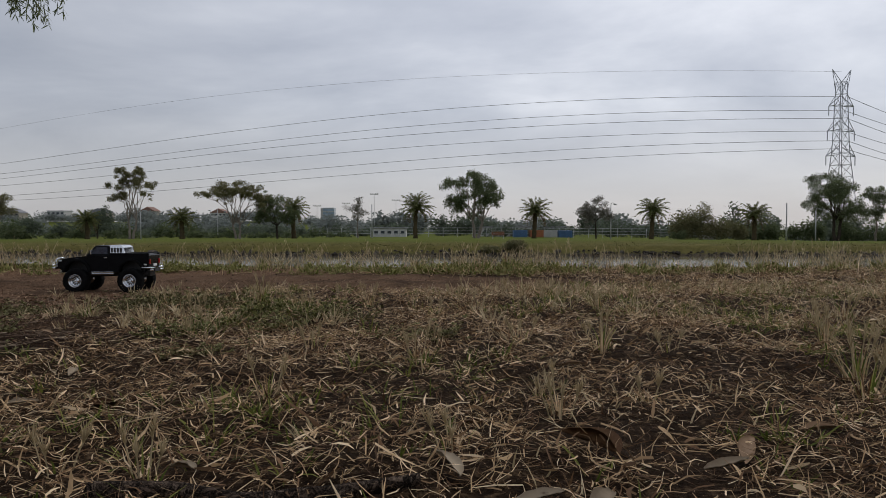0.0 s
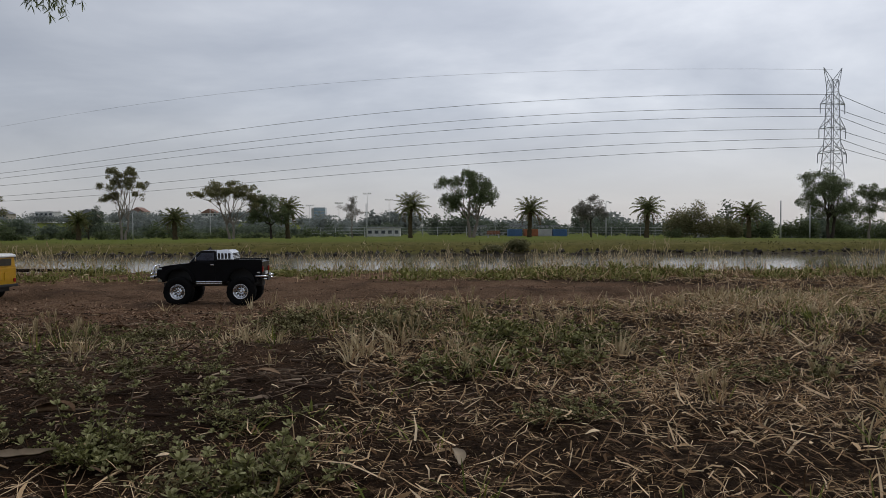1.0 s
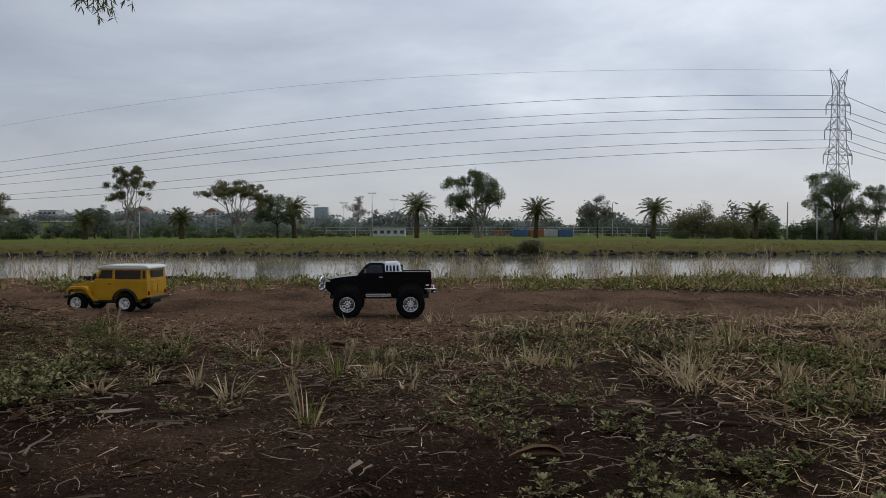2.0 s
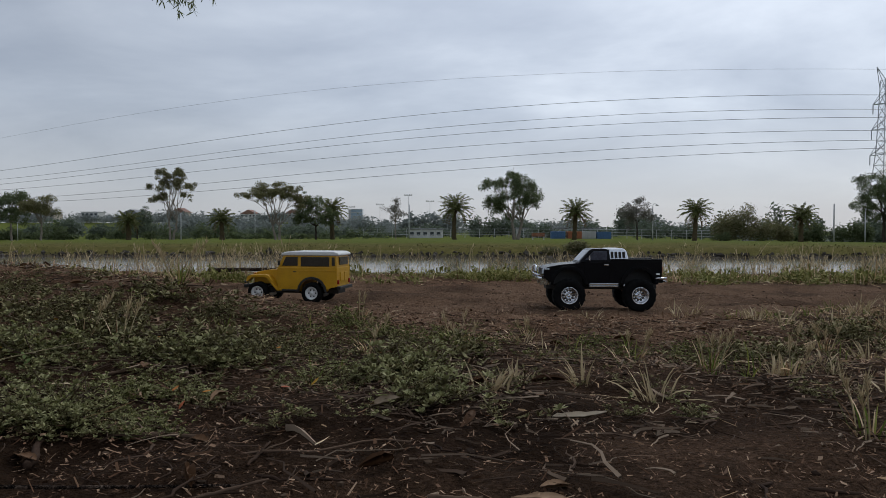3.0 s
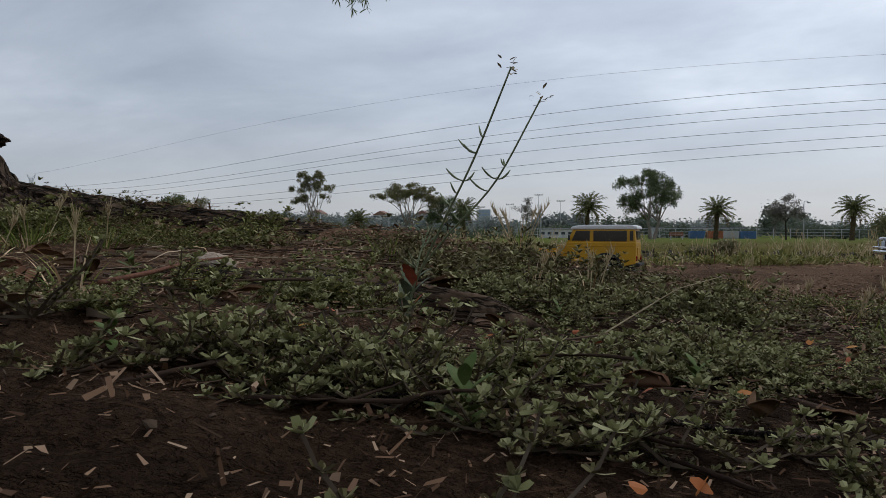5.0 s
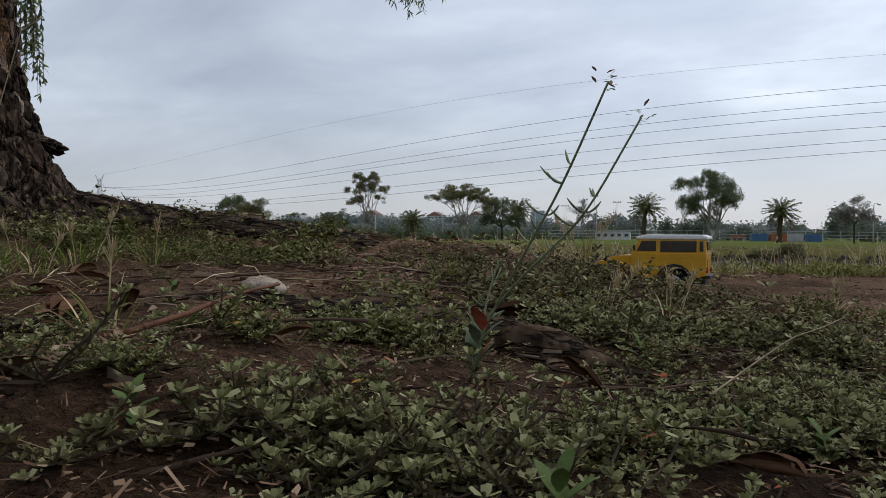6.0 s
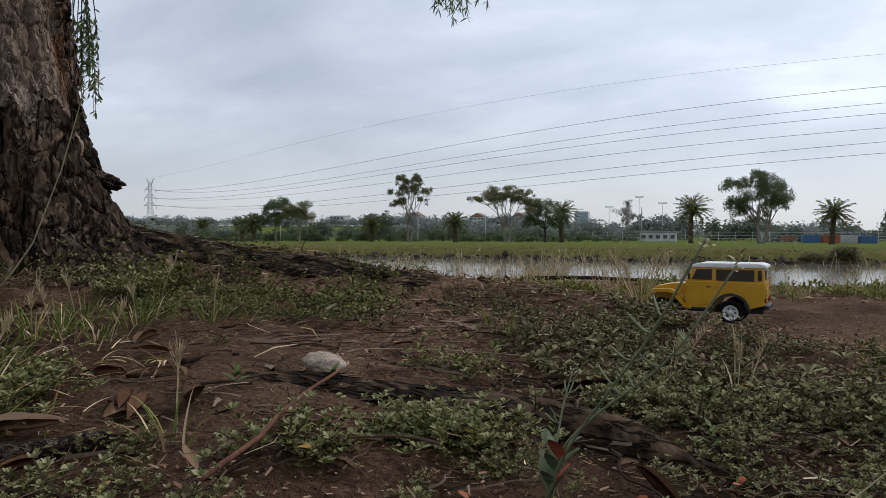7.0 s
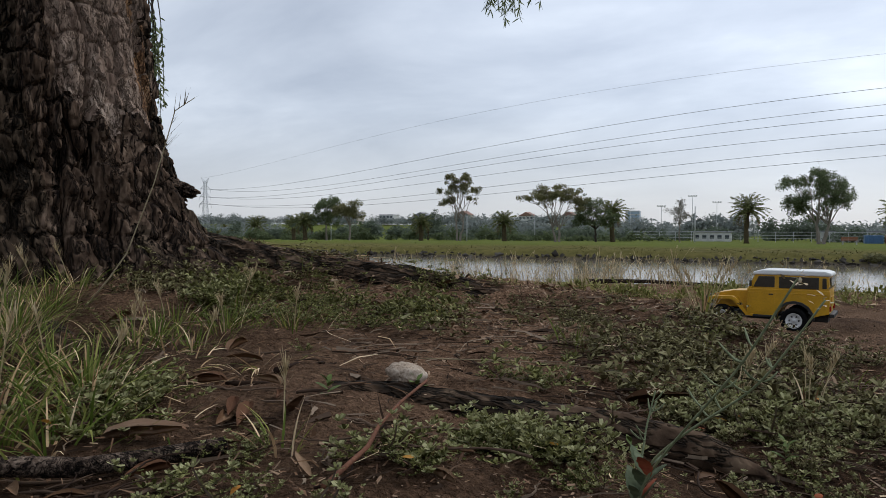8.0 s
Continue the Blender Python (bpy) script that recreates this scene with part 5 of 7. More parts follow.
big = 1 + 0.30 * np.clip(y - 1.0, 0, 3)


def straw_lot(rows, k):
    q, lying = len(rows), mat_[rows] > 0.3
    return strips(on_ground(x[rows], y[rows], rg.uniform(-0.003, 0.016, q)), rg.uniform(0, 6.283, q), (rg.gamma(2.2, 0.0078, q) + 0.006) * big[rows], rg.gamma(3.0, 0.00033, q) * big[rows] + 0.0003,
                  np.where(lying, rg.normal(0.14, 0.32, q), rg.normal(0.06, 0.12, q)), np.where(lying, rg.normal(0.25, 0.6, q), rg.normal(0.1, 0.2, q)), k=k, taper=(0.8, 1.0, 0.8, 0.25), twist=rg.uniform(-0.9, 0.9, q), curl=rg.normal(0, 0.9, q))


close_by = y < 1.0
ox, oy = rg.uniform(-6.5, 7.0, 60000), rg.uniform(-4.0, 4.6, 60000)
keep = ((oy < 0.45) | (ox > 0.25 + 0.66 * oy)) & (clear_of_lens(ox, oy) > 0.5) & (rg.uniform(size=60000) < (0.25 + 0.75 * straw_mask(ox, np.maximum(oy, 0.6))) * (0.3 + 0.7 * ss(0.4, 0.54, fbm(ox * 2.2, oy * 2.2, 51))) * (1 - trail_mask(ox, oy)))
ox, oy = ox[keep], oy[keep]
q = len(ox)
around = strips(on_ground(ox, oy, rg.uniform(0, 0.012, q)), rg.uniform(0, 6.283, q), rg.uniform(0.03, 0.07, q), rg.uniform(0.0025, 0.005, q), rg.normal(0.1, 0.2, q), rg.normal(0.2, 0.4, q), k=2, taper=(0.8, 1.0, 0.3), twist=rg.uniform(-0.8, 0.8, q), curl=rg.normal(0, 0.7, q))
stuff("dry_grass", mesh_from("dry_grass", *joined([straw_lot(np.where(close_by)[0], 2), straw_lot(np.where(~close_by)[0], 2), around]), (M_straw,)), "matted straw-coloured mown dry grass", "grass")

# standing green and dry blades in tufts
def tufts(n, area, prob, per, length, lean, width, r, low=0.5, away=0.2):
    x, y = scatter(n, *area, prob, r)
    keep = clear_of_lens(x, y) > away
    x, y = x[keep], y[keep]
    rep = r.integers(int(per * 0.5), int(per * 1.5), len(x))
    bx, by, sc = np.repeat(x, rep), np.repeat(y, rep), np.repeat(r.uniform(low, 1.15, len(x)), rep)
    k = len(bx)
    sp = r.uniform(0, 0.03, k); az = r.uniform(0, 6.283, k)
    bx, by = bx + sp * np.cos(az), by + sp * np.sin(az)
    return strips(on_ground(bx, by, -0.004), az + r.normal(0, 0.5, k), length * sc * r.uniform(0.5, 1.2, k), width * r.uniform(0.7, 1.3, k), r.normal(lean, 0.3, k), r.uniform(0.2, 1.1, k), k=3, taper=(0.7, 1.0, 0.7, 0.08), twist=r.uniform(-0.5, 0.5, k))


stuff("green_grass", mesh_from("green_grass", *joined([
    tufts(4400, (-1.8, 4.2, 0.3, 3.6), lambda x, y: straw_mask(x, y) * ss(0.40, 0.54, fbm(x * 2.4, y * 2.4, 52)), 13, 0.042, 0.8, 0.0026, rg),
    tufts(220, (-4.2, -1.2, 0.7, 2.7), lambda x, y: weed_mask(x, y) * 0.5, 8, 0.06, 1.0, 0.0022, rg, away=0.75)]), (M_green,)), "green grass blades growing through the straw", "grass")
stuff("standing_straw", mesh_from("standing_straw", *joined([
    tufts(420, (-1.9, 4.2, 0.3, 3.7), lambda x, y: straw_mask(x, y) * 0.8, 10, 0.045, 0.7, 0.0026, rg),
    tufts(900, (-2.4, 3.6, 1.75, 3.3), lambda x, y: (1 - trail_mask(x, y)) * ss(-2.4, -0.6, x) * ss(0.44, 0.54, fbm(x * 3.3, y * 3.3, 49)), 16, 0.062, 1.0, 0.0034, rg)]), (M_pale_straw,)), "pale dry grass tufts standing in the straw", "grass")

# litter: bark chips, leaf bits, short twigs
x, y = scatter(145000, -4.8, 1.2, 0.6, 3.9, lambda x, y: (1 - 0.8 * straw_mask(x, y)) * (1 - 0.6 * trail_mask(x, y)) * (0.3 + 0.7 * ss(0.35, 0.55, fbm(x * 3, y * 3, 53))), rg)
k = len(x)
stuff("leaf_litter", mesh_from("leaf_litter", *joined([
    strips(on_ground(x, y, rg.uniform(0, 0.006, k)), rg.uniform(0, 6.283, k), (rg.gamma(2.0, 0.0028, k) + 0.002) * (1 + 0.9 * ss(1.5, 2.6, y)), rg.uniform(0.0006, 0.0024, k) * (1 + 0.7 * ss(1.5, 2.6, y)), rg.normal(0.05, 0.2, k), rg.normal(0.1, 0.25, k), k=1, taper=(0.9, 0.35), twist=rg.uniform(-0.6, 0.6, k))]), (M_litter,)), "brown bark chips and leaf litter", "litter")
x, y = scatter(90000, -4.4, 1.0, 0.9, 3.0, lambda x, y: (1 - 0.7 * straw_mask(x, y)) * (1 - 0.85 * trail_mask(x, y)) * (0.25 + 0.75 * ss(0.40, 0.54, fbm(x * 4.4, y * 4.4, 84))), rg)
k = len(x)
stuff("leaf_fragments", mesh_from("leaf_fragments", *strips(on_ground(x, y, rg.uniform(0, 0.012, k)), rg.uniform(0, 6.283, k), (rg.gamma(1.6, 0.0022, k) + 0.0016) * (1 + 0.8 * ss(1.6, 2.6, y)), (rg.gamma(2.0, 0.0008, k) + 0.0008) * (1 + 0.8 * ss(1.6, 2.6, y)), rg.normal(0.1, 0.4, k), rg.normal(0.2, 0.5, k), k=1, taper=(0.8, 0.6), twist=rg.normal(0, 0.5, k)), (M_deadleaf,)), "small broken brown gum leaves", "litter")
x, y = scatter(18000, -4.4, 1.0, 0.9, 2.9, lambda x, y: (0.25 + 0.75 * ss(1.35, 1.7, y)) * (1 - 0.7 * straw_mask(x, y)) * (1 - trail_mask(x, y)), rg)
k = len(x)
stuff("fine_twigs", mesh_from("fine_twigs", *strips(on_ground(x, y, rg.uniform(0.001, 0.012, k)), rg.uniform(0, 6.283, k), rg.gamma(2.0, 0.0065, k) + 0.004, rg.uniform(0.0005, 0.0014, k), rg.normal(0.05, 0.15, k), rg.normal(0.1, 0.3, k), k=2, taper=(1, 0.9, 0.6), twist=rg.uniform(-0.8, 0.8, k), curl=rg.normal(0, 0.5, k)), (M_twig,)), "fine dead twigs strewn over the soil", "litter")
def bent_twigs(x, y, length, radius, r, up=0.008):
    """Three-sided bent twigs, all in one set of corners and faces."""
    n, k = len(x), 4
    az, el = r.uniform(0, 6.283, n), r.normal(0.0, 0.10, n)
    bend = r.normal(0, 0.45, (n, k))
    p = on_ground(x, y, r.uniform(0.001, up, n)); rings = []
    for j in range(k + 1):
        side = np.column_stack([-np.sin(az), np.cos(az), np.zeros(n)])
        rad = (radius * (1 - 0.16 * j))[:, None]
        rings.append(np.stack([p + side * rad, p - 0.5 * side * rad + np.array([0, 0, 0.87]) * rad, p - 0.5 * side * rad - np.array([0, 0, 0.87]) * rad], 1))
        if j < k:
            p = p + (length / k)[:, None] * np.column_stack([np.cos(az) * np.cos(el), np.sin(az) * np.cos(el), np.sin(el)])
            az, el = az + bend[:, j], 0.6 * el - 0.05
    v = np.stack(rings, 1)
    q = np.array([(3 * j + a, 3 * j + (a + 1) % 3, 3 * j + 3 + (a + 1) % 3, 3 * j + 3 + a) for j in range(k) for a in range(3)])
    return v.reshape(-1, 3), (q[None] + (np.arange(n) * 3 * (k + 1))[:, None, None]).reshape(-1, 4)


M_tangle = material("tangled_twig_bark", ((0.018, 0.010, 0.006), (0.095, 0.062, 0.042), (0.36, 0.27, 0.19)), scale=20.0, rough=0.9, spec=0.1, island=0.85)
x, y = scatter(14000, -3.9, -0.4, 1.0, 2.85, lambda x, y: (1 - straw_mask(x, y)) * (1 - trail_mask(x, y)) * (0.25 + 0.75 * ss(0.42, 0.56, fbm(x * 3.6 + 4, y * 3.6, 83))) * (0.30 + 0.70 * ss(1.4, 1.7, y)) * ss(0.25, 0.45, clear_of_lens(x, y)) + 0.8 * np.exp(-(((x + 2.80) / 0.30) ** 2 + ((y - 1.86) / 0.22) ** 2)), rg)
k = len(x)
stuff("dead_twigs", mesh_from("dead_twigs", *bent_twigs(x, y, rg.gamma(3.0, 0.013, k) + 0.012, rg.gamma(2.0, 0.00045, k) + 0.0005, rg), (M_tangle,)), "tangle of thin dead twigs over dark soil", "litter")
M_barkbit = material("shed_bark", ((0.014, 0.008, 0.004), (0.045, 0.025, 0.015), (0.15, 0.085, 0.05)), scale=12.0, spec=0.1, rough=0.9, island=0.8)
x, y = scatter(800, -4.2, -0.7, 1.35, 2.7, lambda x, y: (1 - straw_mask(x, y)) * (1 - trail_mask(x, y)) * (0.3 + 0.7 * ss(0.4, 0.55, fbm(x * 5, y * 5, 77))), rg)
k = len(x)
stuff("bark_strips", mesh_from("bark_strips", *strips(on_ground(x, y, rg.uniform(0.002, 0.014, k)), rg.uniform(0, 6.283, k), rg.gamma(2.0, 0.013, k) + 0.010, rg.uniform(0.0012, 0.004, k), rg.normal(0.05, 0.2, k), rg.normal(0.1, 0.4, k), k=3, taper=(0.25, 1, 0.8, 0.1), twist=rg.normal(0, 0.8, k)), (M_barkbit,)), "curled red-brown strips of shed bark", "litter")
M_turned = material("yellowed_leaves", ((0.38, 0.24, 0.03), (0.42, 0.16, 0.04), (0.34, 0.09, 0.05)), scale=12.0, rough=0.6, island=0.9, transl=0.15)
x, y = scatter(150, -3.6, -1.9, 1.1, 2.1, lambda x, y: weed_mask(x, y), rg)
k = len(x)
stuff("turned_leaves", mesh_from("turned_leaves", *strips(on_ground(x, y, rg.uniform(0.008, 0.022, k)), rg.uniform(0, 6.283, k), rg.uniform(0.007, 0.015, k), rg.uniform(0.004, 0.008, k), rg.normal(0.2, 0.4, k), rg.normal(0.3, 0.4, k), k=3, taper=(0.3, 1, 0.9, 0.15), twist=rg.normal(0, 0.4, k)), (M_turned,)), "yellow and orange withered leaves among the weeds", "litter")
x, y = scatter(2600, -2.2, 1.6, 0.45, 2.0, lambda x, y: straw_mask(x, y) * 0.8, rg)
k = len(x)
stuff("straw_flakes", mesh_from("straw_flakes", *strips(on_ground(x, y, rg.uniform(0.004, 0.02, k)), rg.uniform(0, 6.283, k), rg.uniform(0.010, 0.034, k), rg.uniform(0.0022, 0.005, k), rg.normal(0.15, 0.35, k), rg.normal(0.3, 0.6, k), k=3, taper=(0.5, 1, 0.8, 0.2), twist=rg.normal(0, 0.7, k), curl=rg.normal(0, 0.6, k)), (M_straw,)), "broad pale dead leaf blades in the straw", "litter")
# clods and pebbles on bare soil and track
x, y = scatter(9000, -5.0, 3.0, 0.7, 4.4, lambda x, y: 0.9 * (1 - straw_mask(x, y)) * (1 - 0.55 * trail_mask(x, y)), rg)
k = len(x)
ico = bmesh.new(); bmesh.ops.create_icosphere(ico, subdivisions=1, radius=1.0)
iv = np.array([v.co[:] for v in ico.verts]); it = np.array([[v.index for v in f.verts] for f in ico.faces]); ico.free()


def stones(pos, size, flat, r):
    n = len(pos)
    d = 1 + 0.28 * r.normal(size=(n, len(iv)))
    v = iv[None] * d[:, :, None] * (size[:, None, None] * np.stack([np.ones(n), r.uniform(0.6, 1, n), flat], 1)[:, None, :])
    a = r.uniform(0, 6.283, n); ca, sa = np.cos(a)[:, None], np.sin(a)[:, None]
    v = np.stack([v[:, :, 0] * ca - v[:, :, 1] * sa, v[:, :, 0] * sa + v[:, :, 1] * ca, v[:, :, 2]], 2) + pos[:, None, :]
    f = it[None] + (np.arange(n) * len(iv))[:, None, None]
    return v.reshape(-1, 3), f.reshape(-1, 3)


M_clod = material("soil_clods", ((0.014, 0.008, 0.005), (0.045, 0.028, 0.018), (0.13, 0.09, 0.06)), scale=20, rough=0.95, island=0.7)
stuff("soil_clods", mesh_from("soil_clods", *stones(on_ground(x, y, 0.0005), np.minimum(rg.gamma(1.5, 0.0014, k) + 0.0008, 0.0055), rg.uniform(0.4, 0.8, k), rg), (M_clod,)), "small clods and pebbles on bare soil", "soil")


def weed_plant(r, stems=8, reach=0.05, leaf=0.0065):
    """Sprawling shoots set with tight rosettes of small blunt leaves; also a coarser set of leaves for plants far off."""
    lv, st, coarse, tips = [], [], [], []
    for i in range(stems):
        az = 6.283 * i / stems + r.uniform(-0.5, 0.5); ln = reach * r.uniform(0.55, 1.45)
        n = 6; el = r.uniform(0.1, 0.9); p = np.zeros(3); pts = [p]
        for j in range(n):
            e_ = el + 0.6 * (j / n) ** 2 - 0.25 * math.sin(3.1 * j / n)
            p = p + ln / n * np.array([math.cos(az) * math.cos(e_), math.sin(az) * math.cos(e_), math.sin(e_)]); pts.append(p)
            az += r.normal(0, 0.3)
        pts = np.array(pts); pts[:, 2] = np.maximum(pts[:, 2], 0.002)
        st.append(tube(pts, np.linspace(0.0011, 0.0006, n + 1), 3, cap=False))
        own = leaf * r.uniform(0.75, 1.25)
        for knots, m, kk, big, bucket in ((5, 7, 2, 1.0, lv), (3, 5, 1, 1.35, coarse)):
            for u in np.linspace(0.3, 1.0, knots) + r.uniform(-0.06, 0.0, knots):
                c = m + (2 if u > 0.9 else 0)
                q = np.array([[np.interp(u, np.linspace(0, 1, n + 1), pts[:, w]) for w in range(3)]]).repeat(c, 0)
                inner = np.linspace(0, 1, c)
                size = own * big * (0.65 + 0.45 * u) * (1.15 - 0.55 * inner) * r.uniform(0.85, 1.15, c)
                (tips if u > 0.9 and kk == 2 else bucket).append(strips(q, np.arange(c) * 2.4 + r.uniform(0, 6), size, size * r.uniform(0.42, 0.60, c), 0.2 + 0.8 * inner + r.normal(0, 0.2, c), r.uniform(-0.9, 0.2, c), k=kk, taper=(0.32, 0.95, 0.72) if kk == 2 else (0.6, 0.9), twist=r.uniform(-0.35, 0.35, c)))
    return joined(lv), joined(st), joined(coarse), joined(tips)


rw = np.random.default_rng(55)
VARIANTS = [weed_plant(rw, int(rw.integers(5, 10)), rw.uniform(0.028, 0.050), rw.uniform(0.0048, 0.0068)) for _ in range(9)]


def planted(x, y, scale, which=0):
    """All plants of a patch as one set of corners and faces."""
    out = []
    pick = (np.floor(np.abs(x) * 7919.0 + np.abs(y) * 10473.0) % len(VARIANTS)).astype(int); rot = (np.abs(x) * 9173.1 + np.abs(y) * 3571.7) % 6.283; z = height(x, y)
    for k in range(len(VARIANTS)):
        m = np.where(pick == k)[0]
        if not len(m):
            continue
        v, f = VARIANTS[k][which]
        c, s = np.cos(rot[m])[:, None], np.sin(rot[m])[:, None]
        q = np.stack([v[None, :, 0] * c - v[None, :, 1] * s, v[None, :, 0] * s + v[None, :, 1] * c, np.repeat(v[None, :, 2], len(m), 0)], 2) * scale[m][:, None, None]
        q = q + np.stack([x[m], y[m], z[m]], 1)[:, None, :]
        out.append((q.reshape(-1, 3), (f[None] + (np.arange(len(m)) * len(v))[:, None, None]).reshape(-1, f.shape[1])))
    return joined(out)


cushion = lambda x, y: ss(0.44, 0.58, fbm(x * 4.6 + 1.3, y * 4.6, 62))
def clumped(x, y, soft=0.0):
    """Tight clumps a hand wide with open litter between them."""
    return ss(0.475 - soft, 0.535 - soft, fbm(x * 9, y * 9, 56) + 0.25 * (fbm(x * 21, y * 21, 64) - 0.47))


x, y = scatter(22000, -4.3, 1.6, 0.72, 2.95, lambda x, y: weed_mask(x, y) * (0.45 + 0.55 * cushion(x, y)) * np.maximum(0.04 + 0.96 * clumped(x, y), saltbush_band(x, y) * clumped(x, y, 0.05)) * (1 - 0.75 * ss(1.22, 1.02, y)) * (1 - 0.72 * ss(-2.62, -2.48, x) * ss(1.68, 1.5, y)), rw)
px_, py_ = scatter(4300, -3.8, -0.4, 1.68, 2.75, lambda x, y: saltbush_band(x, y) * (0.25 + 0.75 * ss(0.4, 0.5, fbm(x * 7, y * 7, 61))), rw)
qx_, qy_ = scatter(2800, -3.25, -2.2, 1.12, 1.72, lambda x, y: saltbush_band(x, y) * clumped(x + 0.7, y, 0.09), rw)
green_x, green_y = np.repeat([-0.88, -0.526, -1.05, -0.95, -0.12], 14), np.repeat([1.08, 1.31, 1.20, 1.32, 1.62], 14)
x, y = np.concatenate([x, px_, qx_, green_x + rw.normal(0, 0.035, 70)]), np.concatenate([y, py_, qy_, green_y + rw.normal(0, 0.028, 70)])
dl = clear_of_lens(x, y)
ok = (dl > 0.11) & (np.hypot(x + 2.975, 0.75 * (y - 1.57)) > 0.13) & (np.hypot(x + 3.06, y - 1.44) > 0.085) & (np.hypot(x + 3.06, y - 1.27) > 0.08) & ((x < -3.05) | (x > -2.6) | (np.abs(y - 1.64 - 0.19 * (x + 2.8)) > 0.02))
x, y, dl = x[ok], y[ok], dl[ok]
sc = rw.uniform(0.6, 1.2, len(x)) * (0.72 + 0.62 * cushion(x, y)) * np.clip(dl / 0.3, 0.55, 1.0) * (1 - 0.25 * ss(-2.5, -2.68, x) * ss(1.8, 1.68, y)) * (1 - 0.15 * ss(1.9, 2.5, y)) * (1 + 0.1 * saltbush_band(x, y) * ss(1.7, 1.9, y))
# the plants nearest the sliding line are things of their own
order = np.argsort(dl)
single, rest = order[:46], order[46:]
fresh = rw.uniform(size=len(x)) < ss(0.4, 0.6, fbm(x * 2.4, y * 2.4, 60))
ra, rb = rest[~fresh[rest]], rest[fresh[rest]]
M_weed2 = material("fresh_weed_leaves", ((0.024, 0.020, 0.007), (0.115, 0.117, 0.036), (0.36, 0.35, 0.14)), spec=0.08, scale=3.0, rough=0.7, island=0.75, transl=0.2)
far_off = (y > 1.75) & ((saltbush_band(x, y) < 0.2) | (y > 1.95))
for nm, mat, rows, lab in (("saltbush_mat", M_weed, ra, "dense mat of grey-green creeping saltbush"), ("green_weed_mat", M_weed2, rb, "fresh green weeds among the saltbush")):
    n_, f_ = rows[~far_off[rows]], rows[far_off[rows]]
    stuff(nm, mesh_from(nm, *joined([planted(x[n_], y[n_], sc[n_], 0), planted(x[f_], y[f_], sc[f_], 2)]), (mat,)), lab, "weeds")
n_ = rest[~far_off[rest]]
M_tip = material("young_saltbush_tips", ((0.10, 0.101, 0.035), (0.24, 0.237, 0.105), (0.43, 0.41, 0.225)), spec=0.06, scale=3.0, rough=0.7, island=0.7, transl=0.15)
stuff("saltbush_tips", mesh_from("saltbush_tips", *planted(x[n_], y[n_], sc[n_], 3), (M_tip,)), "pale grey-green young tips of the saltbush", "weeds")
n_ = rest[(~far_off[rest]) & (np.arange(len(rest)) % 6 == 0)]
stuff("saltbush_stems", mesh_from("saltbush_stems", *planted(x[n_], y[n_], sc[n_], 1), (M_weed_stem,)), "thin brown stems under the saltbush mat", "weeds")
weed_me = [(mesh_from("foliage", *a, (M_weed,)), mesh_from("stem_mat", *b, (M_weed_stem,))) for a, b, _, _ in VARIANTS]
tip_me = [mesh_from("young_growth", *a[3], (M_tip,)) for a in VARIANTS]
first = {}
for n, i in enumerate(single):
    k = n % len(VARIANTS)
    m = pose(float(x[i]), float(y[i]), float(height(x[i], y[i])), 0, 0, float(rw.uniform(0, 360)))
    if k not in first:
        t = thing("saltbush_plant", "low grey-green saltbush plant sprawling on the soil", "weed", group="saltbush plants")
        tagged(part("foliage", weed_me[k][0], t), kind="stuff"); part("stem_mat", weed_me[k][1], t); tagged(part("young_growth", tip_me[k], t), "pale young leaf tips", kind="stuff")
        t.matrix_basis = m
        first[k] = t
    else:
        copy_thing(first[k], m)

M_verge = material("verge_leaves", ((0.055, 0.062, 0.015), (0.19, 0.19, 0.055), (0.42, 0.37, 0.16)), scale=1.5, spec=0.1, rough=0.8, island=0.7, transl=0.2)
# verge between track and river: weeds, dry stalks
px_, py_ = scatter(2600, -9, 6, 4.18, 5.05, lambda x, y: (1 - trail_mask(x, y)) * (0.10 + 0.90 * ss(0.42, 0.54, fbm(x * 1.7, y * 2.6, 57))) * ss(5.05, 4.8, y), rw)
rep = rw.integers(24, 60, len(px_)); big = np.repeat(rw.uniform(0.6, 1.3, len(px_)), rep)
k = len(big); az, off = rw.uniform(0, 6.283, k), 0.06 * np.sqrt(rw.uniform(size=k)) * big
x, y = np.repeat(px_, rep) + off * np.cos(az), np.repeat(py_, rep) + off * np.sin(az)
stuff("verge_weeds", mesh_from("verge_weeds", *strips(on_ground(x, y, (0.065 * big - off) * rw.uniform(0.05, 0.9, k)), az + rw.normal(0, 0.8, k), rw.uniform(0.012, 0.028, k) * big, rw.uniform(0.006, 0.012, k) * big, rw.normal(0.5, 0.5, k), rw.uniform(-0.2, 0.7, k), k=1, taper=(0.7, 0.8), twist=rw.uniform(-0.5, 0.5, k)), (M_verge,)), "low green weeds along the river edge", "weeds")
cx, cy = scatter(1900, -14, 12, 4.75, 5.75, lambda x, y: (0.012 + 0.65 * np.exp(-((x - 0.1) / 1.05) ** 2) + 0.3 * np.exp(-((x + 1.4) / 0.35) ** 2) + 0.6 * np.exp(-((x + 3.4) / 0.8) ** 2) + 0.45 * ss(-4.8, -7, x) + 0.5 * ss(1.6, 2.6, x)) * (0.25 + 0.75 * ss(0.36, 0.5, fbm(x * 0.9 + 2, y * 0.9, 58))), rw)
rep = rw.integers(5, 16, len(cx))
x, y = np.repeat(cx, rep), np.repeat(cy, rep)
k = len(x)
x, y = x + rw.normal(0, 0.05, k), y + rw.normal(0, 0.05, k)
